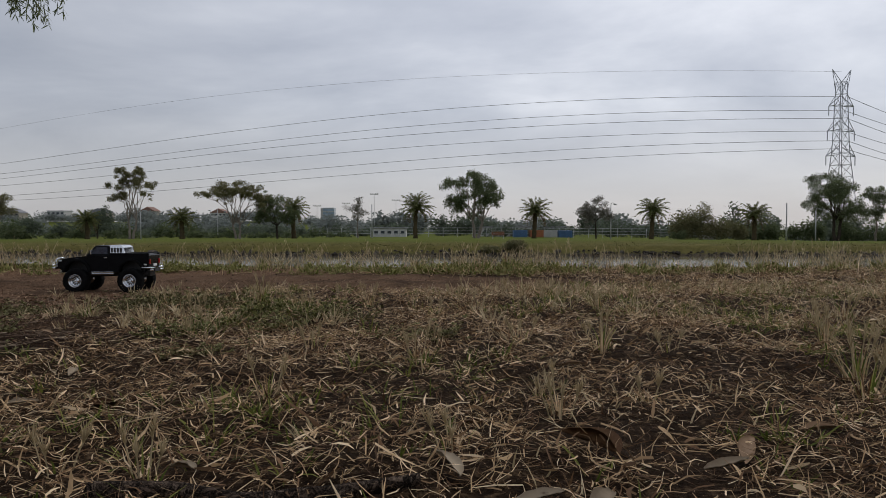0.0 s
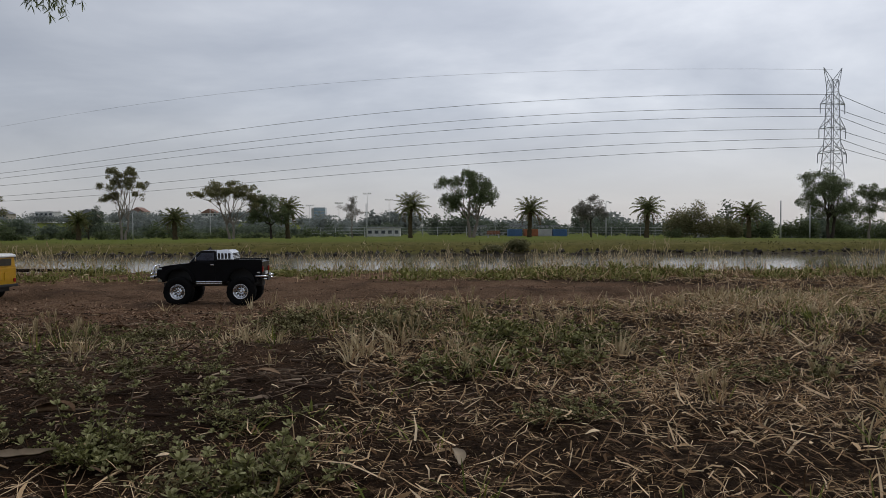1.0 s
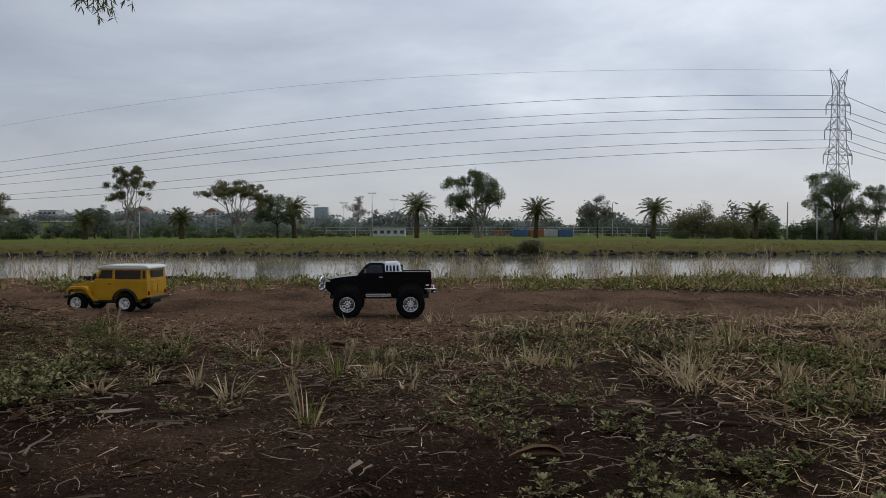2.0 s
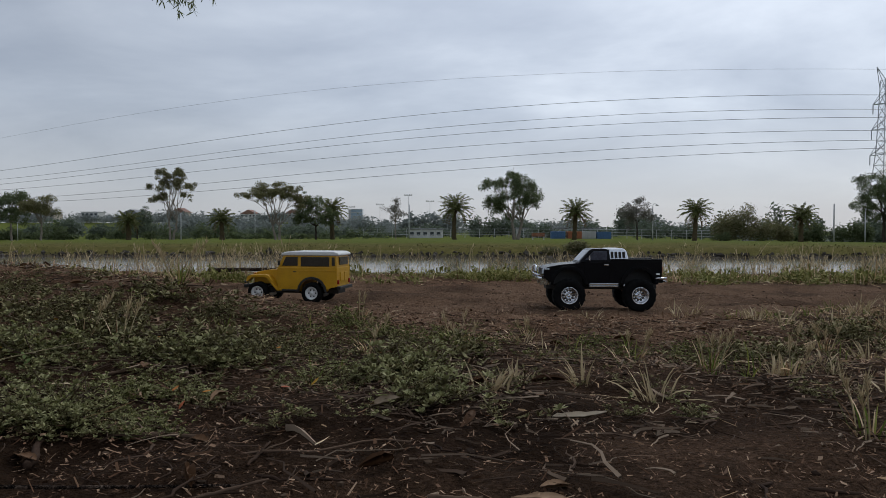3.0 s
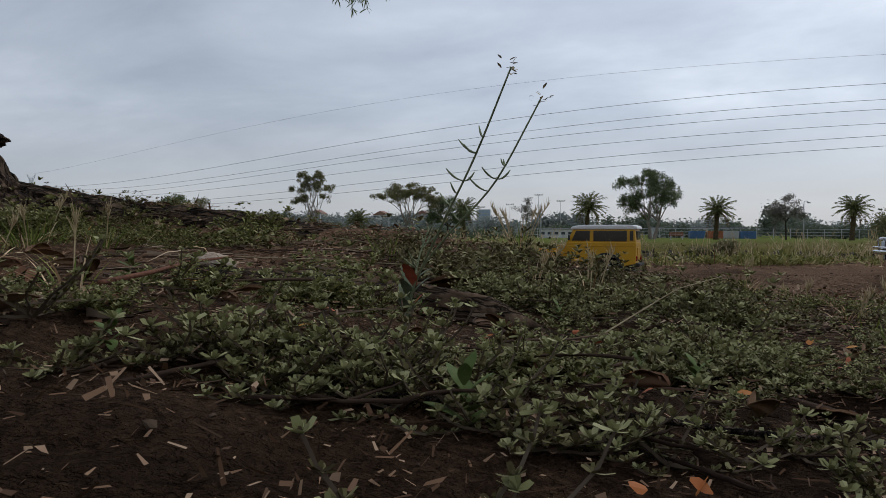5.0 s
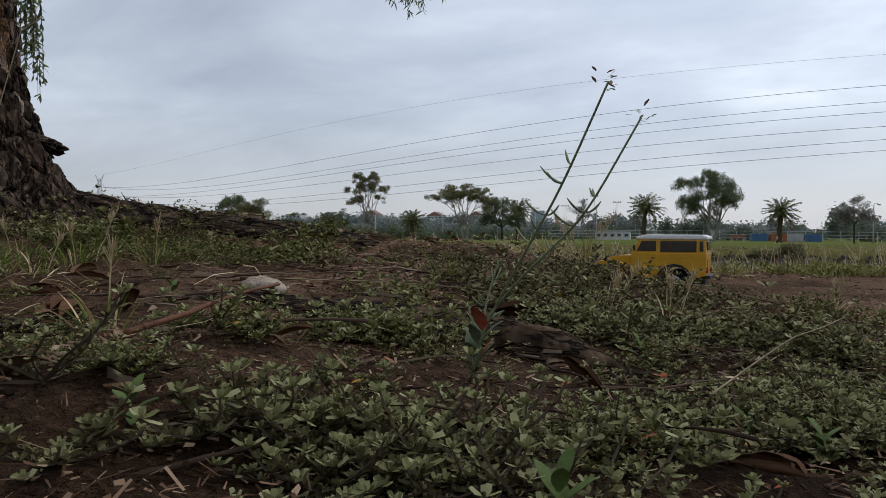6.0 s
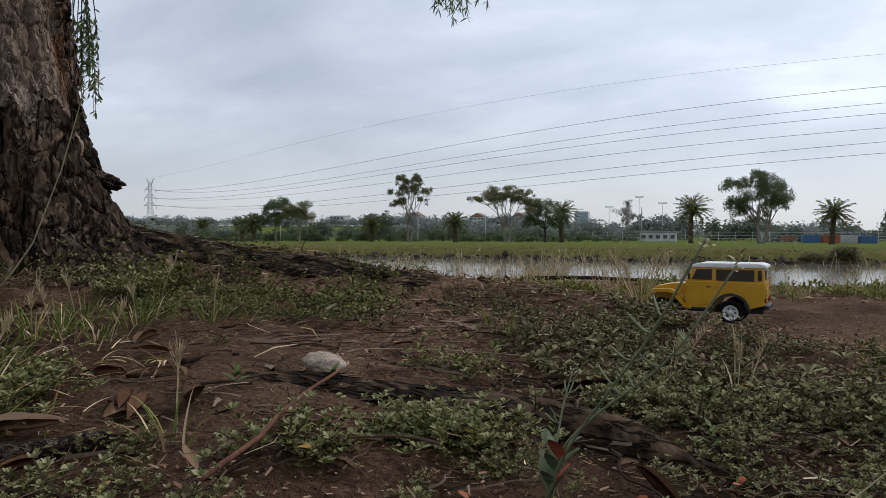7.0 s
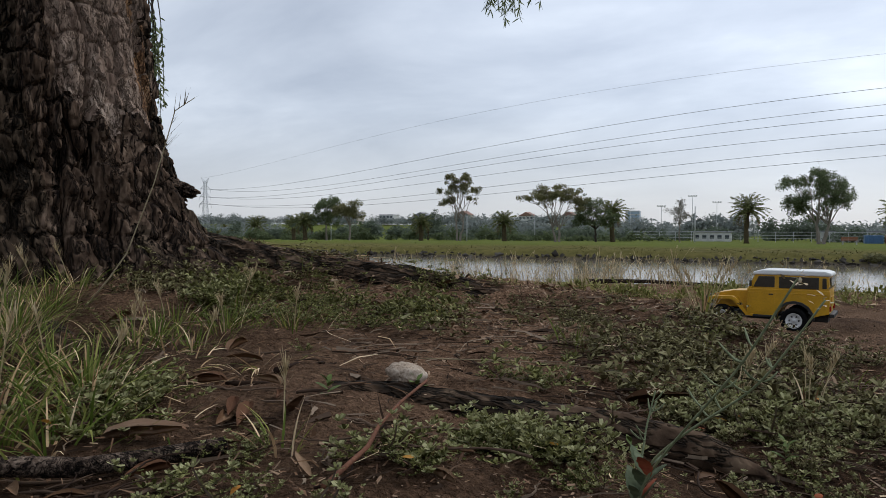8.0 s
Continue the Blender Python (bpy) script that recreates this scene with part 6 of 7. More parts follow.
ln = rw.uniform(0.09, 0.21, k) * np.repeat(rw.uniform(0.6, 1.15, len(cx)), rep) * (1 + 0.5 * np.clip(y - 5.1, 0, 1))
st = strips(on_ground(x, y, -0.01), rw.uniform(0, 6.283, k), ln, rw.uniform(0.002, 0.0042, k), rw.normal(1.25, 0.2, k), rw.uniform(0.0, 0.7, k), k=3, taper=(1, 0.9, 0.8, 0.5), twist=rw.uniform(-1, 1, k))
tip = st[0].reshape(k, 4, 2, 3)[:, 3].mean(1)
hd = np.repeat(np.arange(k), 4)
heads = strips(tip[hd] - np.array([0, 0, 1.0]) * rw.uniform(0, 0.09, len(hd))[:, None], rw.uniform(0, 6.283, len(hd)), rw.uniform(0.012, 0.035, len(hd)), rw.uniform(0.003, 0.006, len(hd)), rw.uniform(0.2, 1.3, len(hd)), rw.uniform(-0.2, 0.6, len(hd)), k=1, taper=(1, 0.4))
stuff("dry_reeds", mesh_from("dry_reeds", *joined([st, heads]), (M_pale_straw,)), "tall pale dry grass stalks on the river bank", "reeds")
x, y = scatter(24000, -14, 11, 4.15, 6.4, lambda x, y: (1 - trail_mask(x, y)) * (0.15 + 0.85 * ss(0.38, 0.55, fbm(x * 0.9, y * 0.9, 78))), rw)
k = len(x)
stuff("verge_grass", mesh_from("verge_grass", *strips(on_ground(x, y), rw.uniform(0, 6.283, k), rw.gamma(3.0, 0.015, k) + 0.015, rw.uniform(0.002, 0.004, k), rw.normal(1.0, 0.35, k), rw.uniform(0.1, 0.9, k), k=2, taper=(1, 0.9, 0.2)), (M_straw,)), "short mixed dry grass on the verge", "grass")

# far bank: rocks at the waterline, rough grass above them
xr = rw.uniform(-66, 50, 2400); yr = rw.uniform(39.45, 40.35, 2400)
M_rock = material("bank_rocks", ((0.025, 0.021, 0.017), (0.06, 0.052, 0.043), (0.13, 0.115, 0.098)), scale=2.0, rough=0.9, island=0.8)
stuff("bank_rocks", mesh_from("bank_rocks", *stones(np.column_stack([xr, yr, height(xr, yr) + 0.02]), rw.gamma(2.0, 0.026, 2400) + 0.026, rw.uniform(0.5, 0.9, 2400), rw), (M_rock,)), "dark stones along the far waterline", "rocks")
x, y = scatter(26000, -75, 62, 40.0, 47.0, lambda x, y: (1 - ss(41.2, 45.0, y)) * ss(0.25, 0.55, fbm(x * 0.35, y * 0.6, 59)), rw)
k = len(x)
M_bankgrass = material("bank_grass", ((0.055, 0.058, 0.015), (0.105, 0.10, 0.028), (0.20, 0.165, 0.065)), scale=0.4, rough=0.8, island=0.75)
stuff("bank_grass", mesh_from("bank_grass", *strips(np.column_stack([x, y, height(x, y)]), rw.uniform(0, 6.283, k), rw.uniform(0.04, 0.10, k), rw.uniform(0.03, 0.07, k), rw.normal(0.5, 0.4, k), rw.uniform(0, 0.8, k), k=1, taper=(1, 0.3)), (M_bankgrass,)), "rough yellow-green grass on the far bank", "grass")


# ---- small things on the ground ----
rd = np.random.default_rng(202)


def gz(x, y, up=0.0):
    return float(height(x, y)) + up


# the pale stone
ico = bmesh.new(); bmesh.ops.create_icosphere(ico, subdivisions=4, radius=1.0)
for v in ico.verts:
    n = noise.fractal(v.co * 1.3 + Vector((3, 1, 2)), 0.6, 2.0, 4)
    v.co = v.co * (1 + 0.17 * n)
    v.co = Vector((v.co.x * 0.023, v.co.y * 0.018, v.co.z * 0.013))
M_stone = material("pale_limestone", ((0.16, 0.115, 0.08), (0.36, 0.285, 0.215), (0.52, 0.44, 0.36)), scale=60, rough=0.95, bump=1.0)
st_ob = tagged(new("stone", bm_mesh("stone", ico, M_stone, True)), "pale rough limestone lump lying on bare soil", "stone")
st_ob.matrix_basis = pose(-2.985, 1.665, gz(-2.985, 1.665, 0.008), 8, 6, 20)


def gum_leaf(length, width, curl, bend, seed):
    """A long sickle-shaped leaf with a raised midrib and a curled blade."""
    r = np.random.default_rng(seed)
    n, m = 12, 5
    s = np.linspace(0, 1, n)
    half = width / 2 * np.sin(np.pi * s ** 0.8) ** 0.9 + 0.0008
    ang = bend * (s - 0.5)
    cx = np.cumsum(np.cos(ang)) * length / n; cy = np.cumsum(np.sin(ang)) * length / n
    v = []
    for i in range(n):
        for j in range(m):
            u = (j / (m - 1) - 0.5) * 2
            z = curl * abs(u) ** 1.5 * half[i] * 2 + 0.12 * length * math.sin(s[i] * 3 + seed) * 0.35 + r.normal() * 0.0005
            v.append((cx[i] - math.sin(ang[i]) * u * half[i] - length / 2, cy[i] + math.cos(ang[i]) * u * half[i], z))
    i = np.arange(n * m).reshape(n, m)
    f = np.stack([i[:-1, :-1], i[1:, :-1], i[1:, 1:], i[:-1, 1:]], 2).reshape(-1, 4)
    v = np.array(v); v[:, 2] -= v[:, 2].min()
    top = v + np.array([0, 0, 0.0007])
    b = np.concatenate([i[0], i[1:, -1], i[-1, -2::-1], i[-2:0:-1, 0]])
    rim = np.stack([b, np.roll(b, -1), np.roll(b, -1) + n * m, b + n * m], 1)
    return np.concatenate([v, top]), np.concatenate([f[:, ::-1], f + n * m, rim])


def object_varied(name, colours, **kw):
    """A material whose colour differs from object to object."""
    m = material(name, colours, **kw)
    t = m.node_tree
    info = t.nodes.new("ShaderNodeObjectInfo")
    ramp_ = [n for n in t.nodes if n.bl_idname == "ShaderNodeValToRGB"][0]
    old = ramp_.inputs[0].links[0].from_socket
    mx = t.nodes.new("ShaderNodeMix"); mx.inputs[0].default_value = 0.6
    t.links.new(old, mx.inputs[2]); t.links.new(info.outputs["Random"], mx.inputs[3]); t.links.new(mx.outputs[0], ramp_.inputs[0])
    ramp_.color_ramp.elements[0].position, ramp_.color_ramp.elements[-1].position = 0.15, 0.85
    return m


M_leaf1 = object_varied("fallen_gum_leaf", ((0.05, 0.023, 0.011), (0.145, 0.078, 0.040), (0.33, 0.22, 0.135)), scale=30, rough=0.6, bump=0.3)
M_stick = object_varied("stick_bark", ((0.018, 0.010, 0.007), (0.055, 0.034, 0.023), (0.15, 0.10, 0.068)), scale=30, rough=0.9, bump=0.8, stretch=(0.3, 1, 1))
LEAVES = [mesh_from("fallen_leaf", *gum_leaf(L_, W_, c_, b_, i), (M_leaf1,), True) for i, (L_, W_, c_, b_) in enumerate(((0.10, 0.018, 0.5, 0.5), (0.085, 0.02, 0.2, -0.6), (0.12, 0.022, 0.9, 0.9), (0.06, 0.022, 0.4, 0.2), (0.07, 0.014, 1.2, -0.9)))]


def lay_leaf(x, y, k, rz, rx=0.0, ry=0.0, s=1.0, up=0.004, label="dry curled brown gum leaf lying on the ground"):
    ob = tagged(new("fallen_leaf", LEAVES[k]), label, "dead leaf", "fallen gum leaves")
    ob.matrix_basis = pose(x, y, gz(x, y, up), rx, ry, rz) @ Matrix.Diagonal((s * 0.68, s * 0.68, s * 0.68, 1))
    return ob


for x, y, k, rz, rx, ry, s in ((-2.72, 1.80, 2, 20, 10, -12, 1.1), (-2.03, 1.73, 3, 40, 20, 0, 0.9), (-1.83, 1.87, 0, 5, 0, 0, 1.1), (-1.98, 1.69, 3, 80, 15, 10, 0.7), (-2.28, 1.67, 4, 60, 0, 10, 1.0), (-2.45, 1.82, 1, 100, 20, 0, 0.9), (-1.75, 2.45, 4, 150, 10, 10, 0.8), (-1.17, 1.79, 0, 30, 5, 5, 0.9), (-0.97, 1.65, 1, -20, 8, 0, 0.9), (-2.34, 1.50, 3, 110, 30, 0, 1.0), (-2.24, 1.48, 3, -30, 10, 0, 0.7), (-2.5, 1.95, 2, 35, 0, -20, 0.8)):
    lay_leaf(x, y, k, rz, rx, ry, s)
for x, y, k, rz, rx, ry, s in ((0.10, 0.72, 2, 120, 12, -8, 1.2), (0.26, 0.70, 1, 60, 25, -15, 1.2), (0.38, 0.80, 0, 10, 5, 0, 1.0), (-3.02, 1.47, 2, 125, 10, 12, 1.0), (-3.06, 1.43, 0, 120, 25, 5, 0.9), (-3.2, 1.36, 4, 25, 12, -8, 0.7), (-2.86, 1.22, 1, 160, 12, 10, 1.0), (-2.45, 1.32, 2, 75, 20, 15, 0.9), (-2.38, 1.40, 1, 140, 8, 0, 1.0), (-2.62, 1.25, 3, 10, 10, 5, 0.9), (-1.42, 1.12, 2, 15, 8, 0, 1.2), (-1.05, 0.98, 1, 95, 10, 10, 1.0)):
    lay_leaf(x, y, k, rz, rx, ry, s)
for x, y, k, rz, rx, ry, s in ((-0.52, 0.95, 2, 70, 20, 0, 1.0),):
    lay_leaf(x, y, k, rz, rx, ry, s)
M_paleleaf = object_varied("pale_dead_leaf", ((0.22, 0.165, 0.11), (0.36, 0.29, 0.205), (0.5, 0.42, 0.32)), scale=30, rough=0.7, bump=0.4)
for x, y, L_, W_, rz in ((-0.045, 0.645, 0.055, 0.013, 118), (0.085, 0.585, 0.045, 0.017, 50), (0.03, 0.585, 0.055, 0.012, 12), (-0.30, 0.665, 0.03, 0.012, 170), (0.22, 0.66, 0.05, 0.011, 5), (-0.62, 0.95, 0.05, 0.012, 20), (-1.12, 1.16, 0.09, 0.014, 15), (-0.66, 1.16, 0.04, 0.012, 100), (-2.06, 1.62, 0.045, 0.016, 30), (-1.82, 1.62, 0.075, 0.012, 3), (-2.77, 1.655, 0.06, 0.012, 40)):
    ob = tagged(new("fallen_leaf", mesh_from("fallen_leaf", *gum_leaf(L_, W_, 0.4, 0.5, int(rz)), (M_paleleaf,), True)), "broad pale dead leaf lying on the litter", "dead leaf", "fallen gum leaves")
    ob.matrix_basis = pose(x, y, gz(x, y, 0.008), 10, -6, rz)
M_bark_curl = object_varied("curled_bark", ((0.09, 0.038, 0.020), (0.22, 0.115, 0.066), (0.40, 0.27, 0.18)), scale=45, rough=0.8, bump=0.9, stretch=(0.2, 1, 1))
CURL = mesh_from("bark_curl", *gum_leaf(0.085, 0.014, 1.1, 0.15, 3), (M_bark_curl,), True)
for x, y, rz, s in ((-3.05, 1.45, 118, 0.85), (-3.068, 1.455, 122, 0.7), (-3.075, 1.352, 32, 0.9), (-2.72, 1.70, 30, 0.8), (-2.76, 1.665, 35, 0.8), (-2.66, 1.30, 140, 0.7)):
    ob = tagged(new("bark_curl", CURL), "curled orange-brown strip of shed bark on soil", "bark", "shed bark strips")
    ob.matrix_basis = pose(x, y, gz(x, y, 0.002), 8, -6, rz) @ Matrix.Diagonal((s, s, s * 0.8, 1))
n = 0
while n < 95:
    x, y = rd.uniform(-4.0, 1.9), rd.uniform(0.6, 2.8)
    if float(clear_of_lens(x, y)) < 0.12 or float(trail_mask(x, y)) > 0.5:
        continue
    lay_leaf(x, y, int(rd.integers(0, 5)), float(rd.uniform(0, 360)), float(rd.normal(5, 14)), float(rd.normal(0, 10)), float(rd.uniform(0.45, 1.0)))
    n += 1


n = 0
while n < 44:
    x, y = rd.uniform(-3.3, -2.5), rd.uniform(1.2, 1.56)
    if float(clear_of_lens(x, y)) < 0.3:
        continue
    if n % 3 == 0:
        ob = tagged(new("bark_curl", CURL), "curled orange-brown strip of shed bark on soil", "bark", "shed bark strips")
        k = float(rd.uniform(0.35, 0.7))
        ob.matrix_basis = pose(x, y, gz(x, y, 0.003), float(rd.normal(0, 12)), float(rd.normal(0, 8)), float(rd.uniform(0, 360))) @ Matrix.Diagonal((k, k, k, 1))
    else:
        lay_leaf(x, y, int(rd.integers(0, 5)), float(rd.uniform(0, 360)), float(rd.normal(5, 18)), float(rd.normal(0, 14)), float(rd.uniform(0.4, 0.8)))
    n += 1


def stick_mesh(length, r0, bends, seed, forks=0):
    r = np.random.default_rng(seed)
    n = 12
    x = np.linspace(-length / 2, length / 2, n)
    pts = np.column_stack([x, np.cumsum(r.normal(size=n)) * bends * length / n, np.abs(np.cumsum(r.normal(size=n))) * 0.15 * bends * length / n + r0 * 0.7])
    rad = np.linspace(r0, r0 * 0.55, n) * (1 + 0.12 * r.normal(size=n))
    ch = [tube(pts, rad, 8)]
    for _ in range(forks):
        i = int(r.integers(3, n - 2)); d = np.array([r.uniform(0.3, 0.9), r.choice([-1, 1]) * r.uniform(0.4, 1), 0.1]) * length * 0.28
        q = np.linspace(0, 1, 5)[:, None]
        ch.append(tube(pts[i] + d * q + r.normal(size=(5, 3)) * 0.02 * length * q * np.array([1, 1, 0.2]), np.linspace(r0 * 0.6, r0 * 0.25, 5), 6))
    return mesh_from("twig", *joined(ch), (M_stick,), True)


STICKS = [stick_mesh(0.10, 0.0035, 0.25, 1), stick_mesh(0.16, 0.003, 0.4, 2, 1), stick_mesh(0.22, 0.0028, 0.5, 3, 2), stick_mesh(0.07, 0.006, 0.15, 4), stick_mesh(0.30, 0.0022, 0.6, 5, 1), stick_mesh(0.13, 0.008, 0.2, 6)]


def lay_stick(x, y, k, rz, ry=0.0, s=1.0, up=0.0, label="dry grey-brown twig lying on the soil"):
    ob = tagged(new("twig", STICKS[k]), label, "twig", "fallen twigs")
    ob.matrix_basis = pose(x, y, gz(x, y, up), 0, ry, rz) @ Matrix.Diagonal((s * 0.7, s * 0.62, s * 0.62, 1))
    return ob


for x, y, k, rz, ry, s in ((-1.02, 1.55, 1, 5, 0, 1.2), (-1.15, 1.62, 0, 70, 0, 1.0), (-0.88, 1.52, 5, -25, 0, 0.9), (-0.95, 1.45, 0, 10, 0, 1.0), (-0.8, 1.42, 3, 15, 0, 0.9), (-1.06, 1.38, 3, -5, 0, 0.8), (-2.95, 1.52, 2, 8, 0, 1.2), (-2.85, 1.56, 1, 20, 0, 1.0), (-3.2, 1.75, 1, 60, 0, 1.0), (-3.12, 1.62, 3, 95, 0, 1.0), (-2.45, 1.62, 4, 155, 0, 1.2), (-2.6, 1.55, 4, 20, 0, 1.2)):
    lay_stick(x, y, k, rz, ry, s)
for x, y, k, rz, ry, s in ((-2.2, 1.60, 2, -30, 0, 1.1), (-2.38, 1.42, 5, 110, 0, 1.0), (-2.15, 1.45, 4, 10, 0, 1.3), (-2.55, 1.28, 2, 150, 0, 1.1), (-2.25, 1.25, 4, 30, 0, 1.2), (-1.9, 1.75, 1, 130, 0, 1.0), (-2.05, 1.62, 2, 60, 0, 0.9), (-1.7, 1.6, 2, -20, 0, 0.9), (-1.85, 2.6, 5, 5, 0, 0.9), (-2.75, 2.15, 4, 150, 0, 1.4), (-2.6, 1.95, 4, 10, 0, 1.2)):
    lay_stick(x, y, k, rz, ry, s)
n = 0
while n < 90:
    x, y = rd.uniform(-3.9, 0.3), rd.uniform(0.75, 2.7)
    if float(clear_of_lens(x, y)) < 0.14 or float(trail_mask(x, y)) > 0.4 or float(straw_mask(x, y)) > 0.8:
        continue
    lay_stick(x, y, int(rd.integers(0, 6)), float(rd.uniform(0, 360)), float(rd.normal(0, 3)), float(rd.uniform(0.5, 1.05)))
    n += 1

n = 0
while n < 60:
    x, y = rd.uniform(-3.1, -1.95), rd.uniform(1.15, 2.0)
    if float(clear_of_lens(x, y)) < 0.22:
        continue
    lay_stick(x, y, int(rd.choice([1, 2, 4, 0, 4])), float(rd.uniform(0, 360)), float(rd.normal(0, 4)), float(rd.uniform(0.45, 0.95)), 0.006, "dark brown twig tangled among the weeds")
    n += 1

# larger dead wood
M_wood = cracked(material("weathered_branch", ((0.03, 0.020, 0.014), (0.095, 0.066, 0.048), (0.22, 0.165, 0.125)), scale=70, rough=0.95, bump=1.0), 55.0, (1, 1, 1), (0.007, 0.005, 0.004), 0.003, 0.06)
M_redstick = material("red_brown_stick", ((0.085, 0.036, 0.022), (0.20, 0.09, 0.054)), scale=40, rough=0.8, bump=0.5)


def branch(name, pts, r0, r1, mat, label, seed, cat="branch"):
    pts = [np.array(pts[0]), (np.array(pts[0]) + pts[1]) / 2 + np.array([0.004, 0.012, 0.001]), np.array(pts[1]), (np.array(pts[1]) + pts[2]) / 2 + np.array([0.0, -0.010, 0.001]), np.array(pts[2])]
    v, f = root(pts, np.linspace(r0, r1, 5), seed, 14, 70)
    return tagged(new(name, mesh_from(name, v, f, (mat,), True)), label, cat)


branch("fallen_branch", [(-0.36, 0.60, gz(-0.36, 0.6, 0.008)), (-0.22, 0.58, gz(-0.22, 0.58, 0.010)), (-0.07, 0.61, gz(-0.07, 0.61, 0.008))], 0.010, 0.006, M_wood, "dark rotten branch half buried in dry grass", 81)
branch("fallen_branch", [(-3.13, 1.19, gz(-3.13, 1.19, 0.008)), (-3.05, 1.27, gz(-3.05, 1.27, 0.013)), (-3.005, 1.37, gz(-3.005, 1.37, 0.008))], 0.0075, 0.0070, M_wood, "thick grey-brown fallen branch under the tree", 82)
branch("fallen_branch", [(-2.66, 1.22, gz(-2.66, 1.22, 0.006)), (-2.45, 1.27, gz(-2.45, 1.27, 0.010)), (-2.15, 1.34, gz(-2.15, 1.34, 0.006))], 0.0024, 0.0014, M_wood, "long dark branch lying among the weeds", 83)
branch("driftwood", [(-3.45, 4.86, gz(-3.45, 4.86, 0.02)), (-3.15, 4.95, gz(-3.15, 4.95, 0.03)), (-2.75, 5.02, gz(-2.75, 5.02, 0.01))], 0.014, 0.007, M_wood, "weathered dark driftwood at the river edge", 84)
branch("driftwood", [(-5.4, 4.7, gz(-5.4, 4.7, 0.02)), (-4.9, 4.75, gz(-4.9, 4.75, 0.03)), (-4.3, 4.7, gz(-4.3, 4.7, 0.01))], 0.014, 0.006, M_wood, "weathered dark driftwood at the river edge", 85)
branch("red_stick", [(-2.86, 1.29, gz(-2.86, 1.29, 0.012)), (-2.89, 1.42, gz(-2.89, 1.42, 0.026)), (-2.925, 1.59, gz(-2.925, 1.59, 0.03))], 0.0019, 0.0014, M_redstick, "bare red-brown stick leaning over the weeds", 86, "stick")
M_dry_stem = material("dry_grass_stem", ((0.13, 0.095, 0.05), (0.36, 0.29, 0.18)), scale=10, rough=0.7)
branch("dry_stalk", [(-2.53, 1.42, 0.055), (-2.47, 1.50, 0.083), (-2.42, 1.58, 0.09), (-2.33, 1.59, 0.118), (-2.26, 1.60, 0.166)], 0.0007, 0.0004, M_dry_stem, "thin dry grass stalk leaning over the weeds", 88, "stalk")
branch("long_straw", [(-3.02, 2.15, gz(-3.02, 2.15, 0.03)), (-2.85, 1.98, gz(-2.85, 1.98, 0.02)), (-2.62, 1.90, gz(-2.62, 1.90, 0.02))], 0.0007, 0.0005, M_dry_stem, "long pale dry grass stem lying on soil", 87, "straw")
branch("long_straw", [(-3.0, 1.74, gz(-3.0, 1.74, 0.01)), (-2.8, 1.84, gz(-2.8, 1.84, 0.018)), (-2.6, 1.88, gz(-2.6, 1.88, 0.02))], 0.0008, 0.0005, M_dry_stem, "long pale dry grass stem lying on soil", 88, "straw")


# grass tufts with seed heads
M_clump = material("long_grass_blades", ((0.042, 0.070, 0.010), (0.118, 0.160, 0.030), (0.36, 0.35, 0.10)), scale=6.0, rough=0.6, island=0.75, transl=0.3)


def seed_tuft(name, label, x, y, blades, h, r, green=0.4, heads=5, spread=0.05, lean=1.25, w=0.0035):
    h, w, spread = h * 0.78, w * 0.7, spread * 0.8
    t = thing(name, label, "grass tuft", (x, y, gz(x, y, -0.003)), group="grass tufts")
    k = blades
    az = r.uniform(0, 6.283, k); off = r.uniform(0, spread * 0.5, k)
    b = np.column_stack([off * np.cos(az), off * np.sin(az), np.zeros(k)])
    ln = h * r.uniform(0.45, 1.0, k)
    ng = int(k * green)
    lean_ = r.normal(lean, 0.22, k); dr = r.uniform(0.2, 1.2, k)
    for nm, sl, mt in (("green_grass", slice(0, ng), M_clump), ("dry_grass", slice(ng, k), M_straw)):
        if len(b[sl]):
            tagged(part(nm, mesh_from(nm, *strips(b[sl], az[sl], ln[sl], w, lean_[sl], dr[sl], k=5, taper=(0.7, 1, 0.9, 0.7, 0.4, 0.05), twist=r.uniform(-0.5, 0.5, len(b[sl]))), (mt,)), t), kind="stuff")
    for _ in range(heads):
        ch = []
        a = r.uniform(0, 6.283); hh = h * r.uniform(0.75, 1.15); ln_ = r.uniform(0.1, 0.35)
        p = np.array([math.cos(a) * 0.015, math.sin(a) * 0.015, 0.0]); d = np.array([math.cos(a) * ln_, math.sin(a) * ln_, 1.0])
        q = np.linspace(0, 1, 6)[:, None]
        pts = p + d * hh * q + np.array([math.cos(a), math.sin(a), -0.2]) * 0.15 * hh * q ** 3
        ch.append(tube(pts, np.linspace(0.0010, 0.0007, 6), 4, cap=False))
        m = 34
        u = r.uniform(0.70, 1.0, m)
        hp = p + d * hh * u[:, None] + np.array([math.cos(a), math.sin(a), -0.2]) * 0.15 * hh * (u ** 3)[:, None]
        ch.append(strips(hp, r.uniform(0, 6.283, m), r.uniform(0.010, 0.022, m), 0.0016, r.uniform(0.9, 1.4, m), 0.0, k=1, taper=(1.0, 0.15)))
        part("seed_head", mesh_from("seed_head", *joined(ch), (M_pale_straw,)), t, "pale bristly seed head")
    return t


rt = np.random.default_rng(303)
